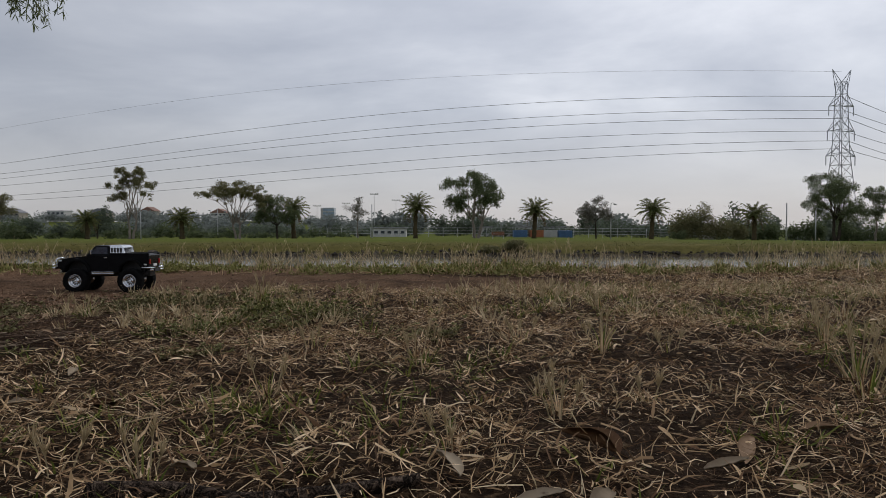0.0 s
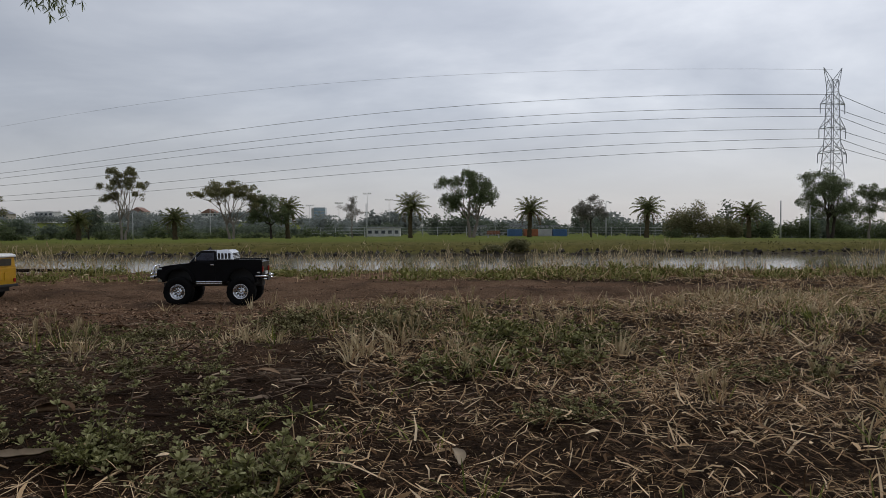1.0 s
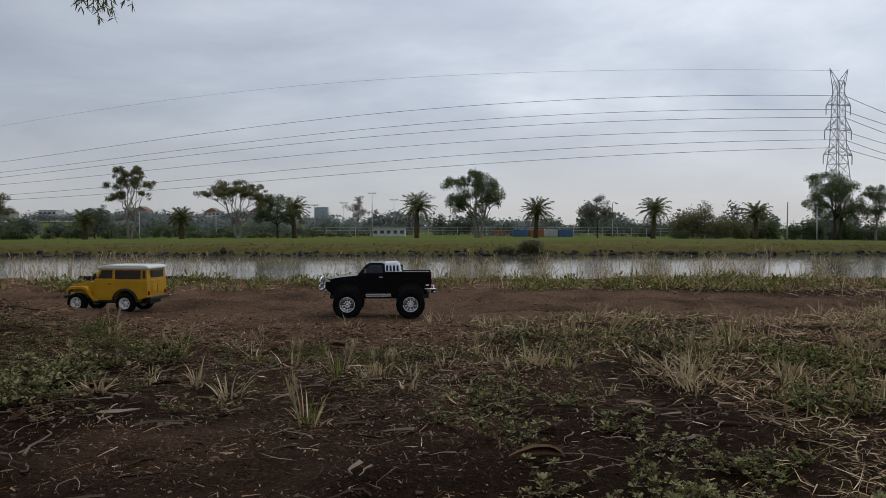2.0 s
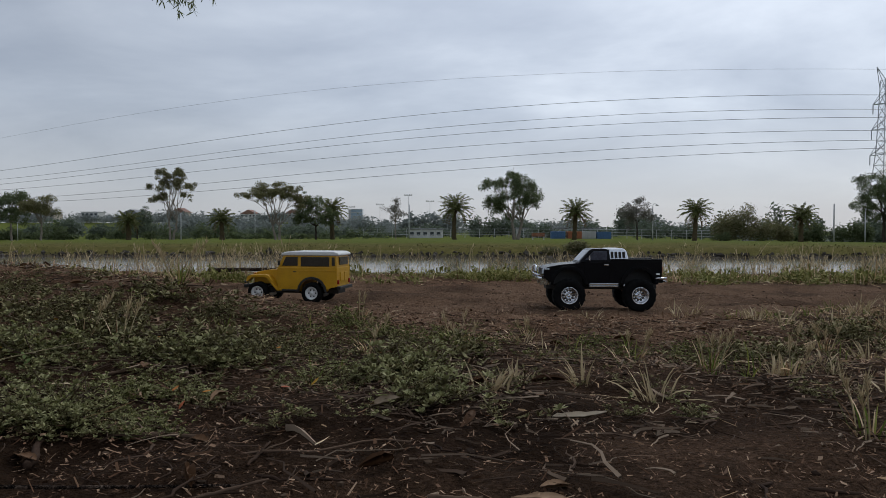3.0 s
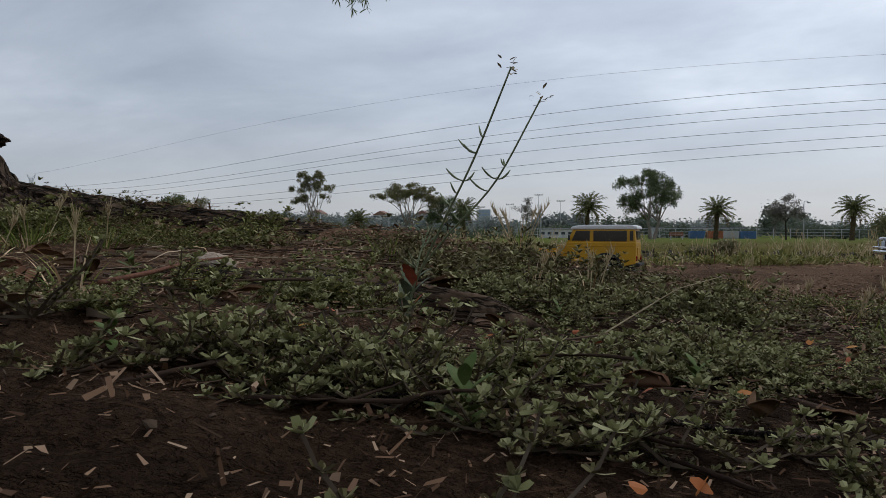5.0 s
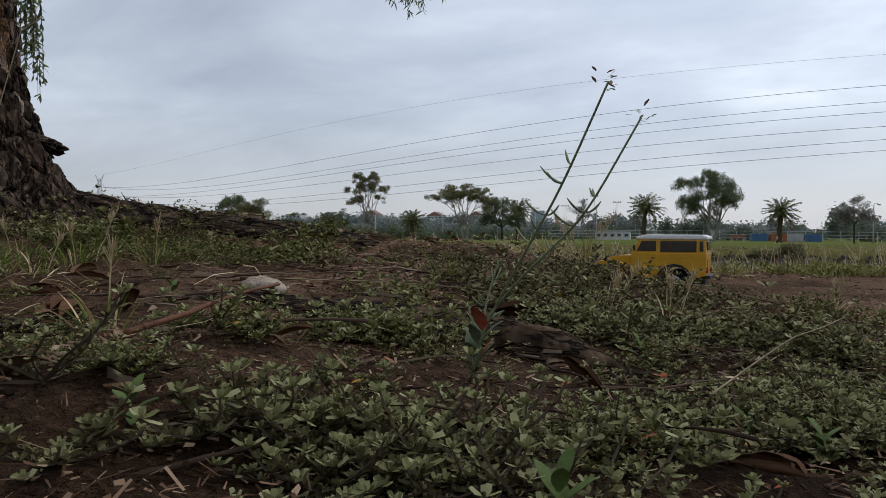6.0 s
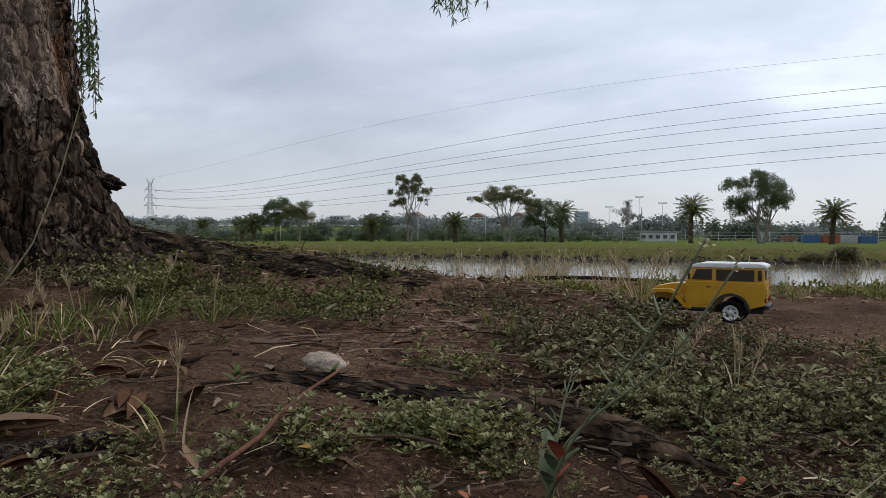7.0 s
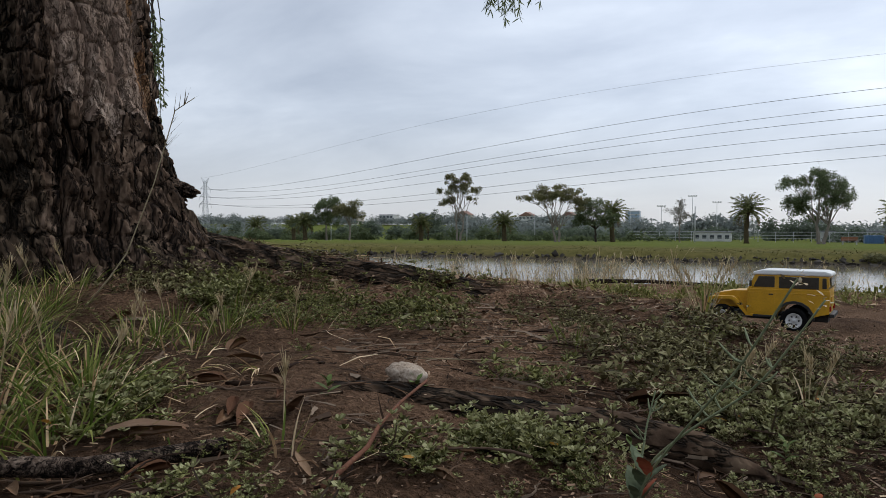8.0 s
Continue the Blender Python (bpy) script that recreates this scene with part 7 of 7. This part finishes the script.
for x, y, bl, h, gr, hd in ((-2.72, 2.62, 40, 0.15, 0.5, 7), (-2.64, 1.99, 9, 0.10, 0.1, 3), (-2.55, 1.93, 8, 0.11, 0.1, 3), (-2.15, 2.12, 22, 0.07, 0.3, 2), (-1.96, 2.3, 30, 0.075, 0.4, 2), (-1.52, 2.05, 40, 0.10, 0.45, 4), (-1.42, 1.95, 30, 0.08, 0.4, 3), (-1.5, 1.55, 30, 0.09, 0.5, 3), (-0.28, 2.27, 30, 0.08, 0.3, 4), (-0.6, 2.2, 40, 0.12, 0.6, 3), (-0.95, 2.35, 24, 0.08, 0.2, 4), (-1.2, 2.3, 24, 0.07, 0.2, 4)):
    seed_tuft("grass_tuft", "upright dry grass tuft with bristly seed heads" if gr < 0.45 else "green and straw-coloured grass tuft with seed heads", x, y, bl, h, rt, gr, hd)
for x, y, bl, h, gr, hd in ((0.55, 1.0, 30, 0.11, 0.4, 7), (0.62, 1.15, 26, 0.12, 0.5, 7), (0.1, 0.9, 18, 0.08, 0.2, 6), (0.75, 1.5, 24, 0.10, 0.3, 5), (-0.1, 1.3, 24, 0.08, 0.2, 4), (1.0, 1.9, 24, 0.10, 0.3, 5), (0.4, 2.1, 24, 0.08, 0.3, 4), (-2.97, 1.40, 14, 0.09, 0.7, 1), (1.4, 2.4, 24, 0.11, 0.4, 4), (-0.3, 1.0, 14, 0.07, 0.3, 3), (0.25, 1.35, 16, 0.1, 0.6, 3)):
    seed_tuft("grass_tuft", "upright dry grass tuft with bristly seed heads" if gr < 0.45 else "green and straw-coloured grass tuft with seed heads", x, y, bl, h, rt, gr, hd)
n = 0
while n < 16:
    x, y = rt.uniform(-2.3, 0.2), rt.uniform(2.0, 2.85)
    if float(clear_of_lens(x, y)) < 0.4:
        continue
    seed_tuft("grass_tuft", "small yellow dry grass tuft by the track", x, y, 16, float(rt.uniform(0.05, 0.085)), rt, 0.25, int(rt.integers(1, 4)), 0.07, 1.1)
    n += 1
n = 0
while n < 34:
    x, y = rt.uniform(-1.0, 1.7), rt.uniform(0.62, 2.6)
    if float(straw_mask(x, y)) < 0.6 or float(clear_of_lens(x, y)) < 0.4:
        continue
    seed_tuft("grass_tuft", "short dry grass tuft with bristly seed heads", x, y, 12, float(rt.uniform(0.04, 0.075)), rt, 0.3, int(rt.integers(2, 6)))
    n += 1
for x, y, bl, h in ((-3.30, 1.38, 110, 0.17), (-3.22, 1.42, 70, 0.12), (-3.50, 1.52, 120, 0.2), (-3.66, 1.66, 120, 0.2), (-3.80, 1.72, 110, 0.2), (-3.36, 1.50, 90, 0.14), (-3.42, 1.42, 110, 0.17), (-3.58, 1.62, 120, 0.18), (-3.72, 1.78, 110, 0.16), (-3.28, 1.30, 70, 0.14), (-3.62, 1.45, 90, 0.18), (-3.85, 1.95, 80, 0.13), (-3.48, 1.82, 70, 0.10), (-3.36, 1.62, 70, 0.10), (-3.6, 2.1, 60, 0.09), (-3.42, 2.2, 50, 0.08), (-3.34, 1.78, 90, 0.11), (-3.28, 1.86, 70, 0.10), (-3.40, 1.70, 80, 0.12), (-3.30, 1.66, 60, 0.09), (-3.46, 1.94, 70, 0.11)):
    seed_tuft("grass_clump", "long green and yellow grass clump beside the trunk", x, y, int(bl * 0.9), h * 0.78, rt, 0.78, 1, 0.15, 1.0, 0.0023)
for x, y, bl, h, gr, ln_ in ((-3.30, 1.62, 44, 0.08, 0.3, 0.35), (-3.22, 1.56, 36, 0.07, 0.25, 0.3), (-3.20, 1.47, 40, 0.08, 0.45, 0.5), (-3.16, 1.37, 60, 0.11, 0.6, 0.8), (-3.12, 1.30, 60, 0.10, 0.7, 0.8), (-3.20, 1.31, 70, 0.13, 0.7, 1.0), (-3.26, 1.46, 70, 0.13, 0.6, 0.9), (-3.10, 1.40, 36, 0.07, 0.4, 0.5), (-3.16, 1.62, 40, 0.07, 0.25, 0.4)):
    seed_tuft("grass_clump", "short yellowing grass clump sprawling over leaf litter", x, y, bl, h, rt, gr, 0, 0.14, ln_, 0.0034)
M_pale_stem = material("pale_grass_stem", ((0.3, 0.235, 0.14), (0.5, 0.42, 0.28)), scale=10, rough=0.7)
stalk = thing("tall_grass_stalk", "single tall dry grass stalk before the trunk", "grass stalk", (-3.66, 1.8, gz(-3.66, 1.8)))
stalk_pts = np.array([(0.0, 0.0, 0.0), (0.054, 0.0, 0.05), (0.098, 0.0, 0.097), (0.156, 0.0, 0.208), (0.201, 0.0, 0.324), (0.241, 0.0, 0.342)])
part("stem", mesh_from("stem", *tube(stalk_pts, np.linspace(0.0015, 0.0006, 6), 6), (M_pale_stem,), True), stalk)
u_ = rt.uniform(3.4, 4.6, 26)
awn = np.stack([np.interp(u_, np.arange(6), stalk_pts[:, c]) for c in range(3)], 1)
part("seed_head", mesh_from("seed_head", *strips(awn, rt.uniform(-0.8, 0.8, 26), rt.uniform(0.015, 0.04, 26), 0.0012, rt.uniform(0.6, 1.3, 26), 0.3, k=1, taper=(1, 0.2)), (M_dry_stem,)), stalk, "feathery seed head")

# the flowering weed that leans across the view
M_wstem = material("grey_green_stem", ((0.12, 0.14, 0.075), (0.24, 0.26, 0.15)), scale=20, rough=0.6)
M_wleaf = material("grey_green_leaf", ((0.065, 0.085, 0.045), (0.12, 0.145, 0.082), (0.19, 0.21, 0.135)), scale=30, rough=0.55, bump=0.3)
M_petal = material("faded_flower", ((0.34, 0.25, 0.12), (0.52, 0.45, 0.34)), scale=60, rough=0.7)
M_redleaf = material("red_leaf", ((0.25, 0.05, 0.03), (0.42, 0.12, 0.06)), scale=40, rough=0.6)
wx0, wy0 = -2.692, 1.445
flower = thing("flowering_weed", "tall thin grey-green weed with faded flowers and pods", "weed", (wx0, wy0, gz(wx0, wy0)))


def curve3(a, b, c, n=14):
    q = np.linspace(0, 1, n)[:, None]
    return (1 - q) ** 2 * np.array(a) + 2 * q * (1 - q) * np.array(b) + q ** 2 * np.array(c)


g0 = gz(wx0, wy0)


def smooth_line(rows, n=22):
    rows = np.array(rows, float); q = np.linspace(0, 1, len(rows)); u = np.linspace(0, 1, n)
    c = np.stack([np.interp(u, q, rows[:, i]) for i in range(3)], 1)
    for _ in range(3):
        c[1:-1] = (c[:-2] + 2 * c[1:-1] + c[2:]) / 4
    return c


main = [smooth_line([(0, 0, 0), (0.014, -0.020, 0.040), (0.045, -0.055, 0.088), (0.075, -0.090, 0.132), (0.103, -0.118, 0.236 - g0)]),
        smooth_line([(0.004, 0, 0), (0.012, -0.012, 0.045), (0.045, -0.035, 0.080), (0.085, -0.060, 0.115), (0.119, -0.081, 0.222 - g0)]),
        smooth_line([(0, 0, 0.0), (0.004, 0.012, 0.03), (0.006, 0.03, 0.06), (0.010, 0.05, 0.085)])]
for pts in main:
    part("stem", mesh_from("stem", *tube(pts, np.linspace(0.0011, 0.0006, len(pts)), 7), (M_wstem,), True), flower)
    for j in range(7):
        i = 11 + j + int(rt.integers(0, 3))
        a = rt.uniform(0, 6.283)
        e_ = pts[i] + np.array([math.cos(a), math.sin(a), 0.7]) * rt.uniform(0.006, 0.017)
        part("pod", mesh_from("pod", *tube(curve3(pts[i], (pts[i] + e_) / 2 + np.array([0, 0, -0.004]), e_, 6), [0.0005, 0.0005, 0.0007, 0.0008, 0.0007, 0.0003], 5), (M_wstem,), True), flower)
    fl = strips(np.repeat(pts[-1:], 14, 0) + rt.normal(size=(14, 3)) * 0.003, rt.uniform(0, 6.283, 14), rt.uniform(0.003, 0.006, 14), 0.0022, rt.uniform(-0.2, 1.2, 14), 0.4, k=2, taper=(0.4, 1, 0.3))
    part("flower_head", mesh_from("flower_head", *fl, (M_petal,)), flower, "faded yellow-brown flower head")
for j in range(11):
    a = j * 2.1 + 0.3; L_ = 0.020 + 0.013 * rt.uniform()
    v, f = strips(main[j % 2][[min(1 + j // 2, 5)]], a, L_ * 0.85, L_ * 0.32, 1.15 - 0.02 * j, rt.uniform(0.2, 0.8), k=8, taper=(0.25, 0.6, 0.75, 1.0, 0.85, 1.0, 0.7, 0.6, 0.08))
    part("leaf", mesh_from("leaf", np.concatenate([v, v - np.array([0, 0, 0.0005])]), np.concatenate([f, f[:, ::-1] + len(v)]), (M_wleaf if j not in (3, 8) else M_redleaf,), True), flower, "red withered leaf" if j in (3, 8) else "")


# broad-leaved seedlings
def seedling(x, y, n, L_, label):
    L_ = L_ * 0.75
    t = thing("seedling", label, "weed", (x, y, gz(x, y)), float(rt.uniform(0, 360)), group="broad-leaved seedlings")
    for j in range(n):
        a = j * 2.4; k = L_ * (1 - 0.04 * j)
        v, f = strips(np.array([[0, 0, 0.004 + 0.003 * j]]), a, k, k * 0.42, 0.5 + 0.08 * j, 0.5, k=7, taper=(0.2, 0.55, 0.85, 1.0, 1.0, 0.85, 0.55, 0.1))
        part("leaf", mesh_from("leaf", np.concatenate([v, v - np.array([0, 0, 0.0005])]), np.concatenate([f, f[:, ::-1] + len(v)]), (M_seed,), True), t)
    return t


M_seed = material("soft_green_leaf", ((0.085, 0.125, 0.035), (0.16, 0.205, 0.07)), scale=40, rough=0.55, bump=0.3, transl=0.15)
for x, y, n, L_ in ((-2.60, 1.22, 9, 0.032), (-2.46, 1.45, 7, 0.026), (-2.50, 1.50, 7, 0.026), (-3.02, 1.55, 7, 0.022), (-2.95, 1.62, 6, 0.020), (-2.58, 1.72, 7, 0.022), (-2.80, 1.22, 7, 0.02), (-2.72, 1.62, 6, 0.02)):
    seedling(x, y, n, L_, "young broad-leaved green weed growing in the litter")

# hanging foliage of the old gum: limbs reach out above the view
M_hang = material("hanging_gum_leaves", ((0.06, 0.085, 0.04), (0.16, 0.19, 0.09), (0.32, 0.35, 0.19)), scale=3, spec=0.1, rough=0.6, island=0.8, transl=0.5)
rh = np.random.default_rng(404)


def droop_spray(tip, top, twigs, leaf, wide, slim=0.16, leaves=46):
    """Thin hanging twigs with long narrow leaves, ending round tip."""
    tw, lf = [], []
    tip, top = np.array(tip, float), np.array(top, float)
    for i in range(twigs):
        e_ = tip + rh.normal(size=3) * np.array([wide, wide, 0.0]) + np.array([0, 0, abs(rh.normal()) * 0.16])
        s0 = top + rh.normal(size=3) * wide
        pts = curve3(s0, (e_[0], e_[1], s0[2]), e_, 14)
        tw.append(tube(pts, np.linspace(0.006, 0.0015, 14), 4, cap=False))
        m = leaves
        u = rh.uniform(0.4, 1.0, m) ** 0.6; q = np.stack([np.interp(u, np.linspace(0, 1, 14), pts[:, c]) for c in range(3)], 1)
        lf.append(strips(q, rh.uniform(0, 6.283, m), leaf * rh.uniform(0.7, 1.3, m), leaf * slim, rh.uniform(-1.4, -0.3, m), rh.uniform(-0.2, 0.4, m), k=3, taper=(0.3, 1, 0.9, 0.1), twist=rh.uniform(-1, 1, m)))
    off = np.array([TC[0], TC[1], 0])
    a, b = joined(tw), joined(lf)
    part("twig_spray", mesh_from("twigs", a[0] - off, a[1], (M_dark_bark,)), gum)
    part("leaf_spray", mesh_from("hanging_leaves", b[0] - off, b[1], (M_hang,)), gum, "drooping dark green leaf spray")


droop_spray((-5.68, 9.97, 3.02), (-5.7, 9.9, 4.3), 16, 0.10, 0.2)
droop_spray((-5.85, 9.9, 3.35), (-6.0, 9.8, 4.4), 12, 0.085, 0.2)
droop_spray((-6.57, 4.87, 1.02), (-6.66, 4.9, 2.0), 12, 0.045, 0.055, 0.34, 44)
for pts, r0, r1 in (([(0, 0, 3.9), (-0.6, 3.5, 5.6), (-1.3, 7.8, 4.5)], 0.16, 0.03), ([(0, 0, 3.9), (-1.2, 1.6, 4.0), (-2.3, 2.85, 2.4)], 0.12, 0.02), ([(0, 0, 3.8), (0.8, -1.0, 5.5), (1.2, -2.5, 7.0)], 0.18, 0.05)):
    c_ = curve3(*pts, 20)
    part("limb", mesh_from("limb", *tube(c_, np.linspace(r0, r1, 20), 10), (M_bark,), True), gum)


# ---- park furniture, fence and distant buildings ----
M_post = plain("pale_painted_post", (0.42, 0.43, 0.43), rough=0.6, scale=2)
M_conc = plain("grey_concrete", (0.42, 0.42, 0.41), rough=0.85, scale=1.5, wear=0.2)
M_wall_w = plain("white_wall", (0.55, 0.55, 0.53), rough=0.8, scale=0.6, wear=0.15)
M_wall_c = plain("cream_wall", (0.42, 0.37, 0.30), rough=0.85, scale=0.4, wear=0.2)
M_roof_r = plain("red_tiles", (0.24, 0.135, 0.10), rough=0.85, scale=1.0, wear=0.3)
M_roof_g = plain("grey_roof", (0.22, 0.22, 0.23), rough=0.8, scale=1.0, wear=0.2)
M_blue = plain("blue_steel", (0.055, 0.13, 0.26), rough=0.6, scale=0.8, wear=0.25)
M_orange = plain("rust_orange", (0.32, 0.11, 0.045), rough=0.7, scale=0.8, wear=0.3)
M_glass_b = plain("blue_glass_tower", (0.26, 0.34, 0.42), rough=0.2, scale=0.3, wear=0.2)
M_pane = plain("dark_pane", (0.05, 0.06, 0.07), rough=0.15, scale=0.5)
M_bench = plain("brown_timber", (0.24, 0.10, 0.05), rough=0.75, scale=3, wear=0.25)


def post(name, label, x, y, h, r0, head=None, group="", cat="post"):
    t = thing(name, label, cat, (x, y, gz(x, y, -0.05)), group=group)
    part("pole", mesh_from("pole", *tube([(0, 0, 0), (0, 0, h * 0.5), (0, 0, h)], [r0, r0 * 0.85, r0 * 0.7], 8), (M_post,), True), t)
    if head == "lamp":
        part("arm", mesh_from("arm", *tube(curve3((0, 0, h), (0.0, 0, h + 0.6), (0.55, 0, h + 0.25), 8), 0.04, 6), (M_post,), True), t)
        part("lantern", bm_mesh("lantern", block(0.38, 0.75, -0.12, 0.12, h + 0.1, h + 0.25, 0.03), M_conc), t)
    elif head == "flood":
        part("head_frame", bm_mesh("head_frame", block(-0.8, 0.8, -0.04, 0.04, h - 0.05, h + 0.03, 0.01), M_conc), t)
        for q in (-0.7, -0.25, 0.25, 0.7):
            part("floodlight", bm_mesh("floodlight", block(q - 0.1, q + 0.1, -0.12, 0.08, h + 0.05, h + 0.25, 0.02), M_conc), t)
    return t


post("marker_post", "white marker post on the far lawn", -41.0, 99, 3.7, 0.09)
post("marker_post", "white marker post on the far lawn", -36.5, 118, 4.6, 0.08)
post("marker_post", "pale slender post behind the palms", -64.2, 100, 3.6, 0.07)
post("lamp_post", "grey curved park lamp post", 22.6, 101, 4.6, 0.09, "lamp", cat="lamp post")
post("lamp_post", "grey curved park lamp post", 49.6, 99, 4.2, 0.09, "lamp", cat="lamp post")
post("utility_pole", "tall grey pole by the scrub", 48.0, 104, 5.4, 0.12, cat="pole")
post("utility_pole", "tall grey pole by the scrub", 40.0, 116, 5.2, 0.12, cat="pole")
post("utility_pole", "slender pole behind the thin tree", -10.8, 108, 5.0, 0.09, cat="pole")
for x, y, h in ((-14.5, 150, 8.4), (-10.2, 152, 7.2), (-6.5, 150, 7.8), (-3.5, 155, 6.0), (2.2, 150, 7.0), (-20.5, 152, 6.6), (-27.0, 155, 6.2)):
    post("floodlight_mast", "tall sports-ground floodlight mast", x, y, h, 0.06, "flood", "floodlight masts", "floodlight")

# long fence of the sports ground: rails, posts
fence = thing("fence", "long low white rail fence round the sports ground", "fence", (0, 0, 0))
FY = 122.0
for i, x in enumerate(np.arange(-22, 46, 2.4)):
    p = part("fence_post", mesh_from("fence_post", *tube([(x, FY, gz(x, FY, -0.05)), (x, FY, gz(x, FY, 1.55))], 0.05, 6), (M_post,)), fence)
for k, up in enumerate((0.55, 1.0, 1.5)):
    xs = np.arange(-22, 46, 2.4)
    part("rail", mesh_from("rail", *tube(np.column_stack([xs, np.full(len(xs), FY), height(xs, np.full(len(xs), FY)) + up]), 0.03, 5), (M_post,)), fence)


def shed(name, label, x, y, w, d, h, wall, roof, rz=0.0, pitch=0.0, windows=3, cat="building", storeys=1, base=0.0):
    t = thing(name, label, cat, (x, y, gz(x, y, -0.1) + base), rz)
    part("wall", bm_mesh("wall", block(-w / 2, w / 2, -d / 2, d / 2, 0, h, 0.02), wall), t)
    if pitch:
        part("roof", bm_mesh("roof", prism([(-w / 2 - 0.4, h - 0.05), (0, h + pitch), (w / 2 + 0.4, h - 0.05)], -d / 2 - 0.3, d / 2 + 0.3, 0.03, 1), roof), t)
    else:
        part("roof", bm_mesh("roof", block(-w / 2 - 0.2, w / 2 + 0.2, -d / 2 - 0.2, d / 2 + 0.2, h, h + 0.2, 0.02), roof), t)
    for s in range(storeys):
        z0 = h * (s + 0.35) / storeys
        for i in range(windows):
            q = (i + 0.5) / windows * w - w / 2
            part("window", bm_mesh("window", block(q - w / windows * 0.28, q + w / windows * 0.28, -d / 2 - 0.05, -d / 2 + 0.1, z0, z0 + h * 0.4 / storeys, 0.01), M_pane), t)
    return t


shed("pavilion", "long low white pavilion with flat roof", -9.5, 126, 5.6, 3, 1.5, M_wall_w, M_roof_g, windows=5)
shed("pavilion", "low grey sports building with flat roof", 14.0, 135, 15.0, 5, 1.7, M_conc, M_roof_g, windows=8)
for x, c, lb in ((12.0, M_blue, "blue steel shipping container"), (14.6, M_orange, "rusty orange shipping container"), (16.8, M_conc, "grey steel shipping container"), (19.2, M_blue, "blue steel shipping container")):
    t = thing("container", lb + " beside the fence", "container", (x, 119, gz(x, 119, -0.02)), group="containers")
    part("shell", bm_mesh("shell", block(-1.1, 1.1, -1.0, 1.0, 0, 1.15, 0.03), c), t)
    for i in range(9):
        part("rib", bm_mesh("rib", block(-1.0 + i * 0.24, -0.92 + i * 0.24, -1.05, -0.99, 0.08, 1.08, 0.005), c), t)
bench = thing("bench", "brown timber park bench on the lawn", "bench", (6.9, 97, gz(6.9, 97)))
for i in range(3):
    part("seat_slat", bm_mesh("seat_slat", block(-0.85, 0.85, -0.25 + i * 0.17, -0.11 + i * 0.17, 0.42, 0.46, 0.008), M_bench), bench)
    part("back_slat", bm_mesh("back_slat", block(-0.85, 0.85, 0.24, 0.28, 0.5 + i * 0.14, 0.62 + i * 0.14, 0.008), M_bench), bench)
for sx in (-0.7, 0.7):
    part("bench_leg", bm_mesh("bench_leg", block(sx - 0.05, sx + 0.05, -0.24, 0.28, 0, 0.42, 0.01), M_conc), bench)
    part("back_post", bm_mesh("back_post", block(sx - 0.04, sx + 0.04, 0.28, 0.33, 0, 0.92, 0.01), M_conc), bench)
shed("hut", "small white hut with red tiled roof", 40.2, 113, 1.7, 2.0, 1.6, M_wall_w, M_roof_r, 0, 0.7, 1, "hut")
for x, y, w, h, p, wall, roof in ((-246, 420, 11, 5, 2.5, M_wall_c, M_roof_g), (-222, 424, 10, 6, 0, M_wall_w, M_roof_g), (-196, 420, 11, 5, 2.5, M_wall_c, M_roof_g), (-170, 425, 8, 6, 2.5, M_wall_c, M_roof_r), (-128, 420, 9, 4.5, 2.5, M_wall_w, M_roof_r), (-104, 424, 8, 5, 2.5, M_wall_c, M_roof_r)):
    shed("house", "distant %s house among trees on the rise" % ("cream" if wall is M_wall_c else "white"), x, y, w, 9, h, wall, roof, 0, p, 4, "house", 2)
tower = thing("office_tower", "distant blue glass office tower on the skyline", "building", (-88, 560, gz(-88, 560)))
part("facade", bm_mesh("facade", block(-4.2, 4.2, -4, 4, 0, 12.8, 0.05), M_glass_b), tower)
part("core", bm_mesh("core", block(-6.2, -4.2, -3, 3, 0, 12.5, 0.05), M_conc), tower)
for i in range(5):
    part("floor_band", bm_mesh("floor_band", block(-4.25, 4.25, -4.08, -3.9, 2.2 + i * 2.5, 2.6 + i * 2.5, 0.01), M_conc), tower)
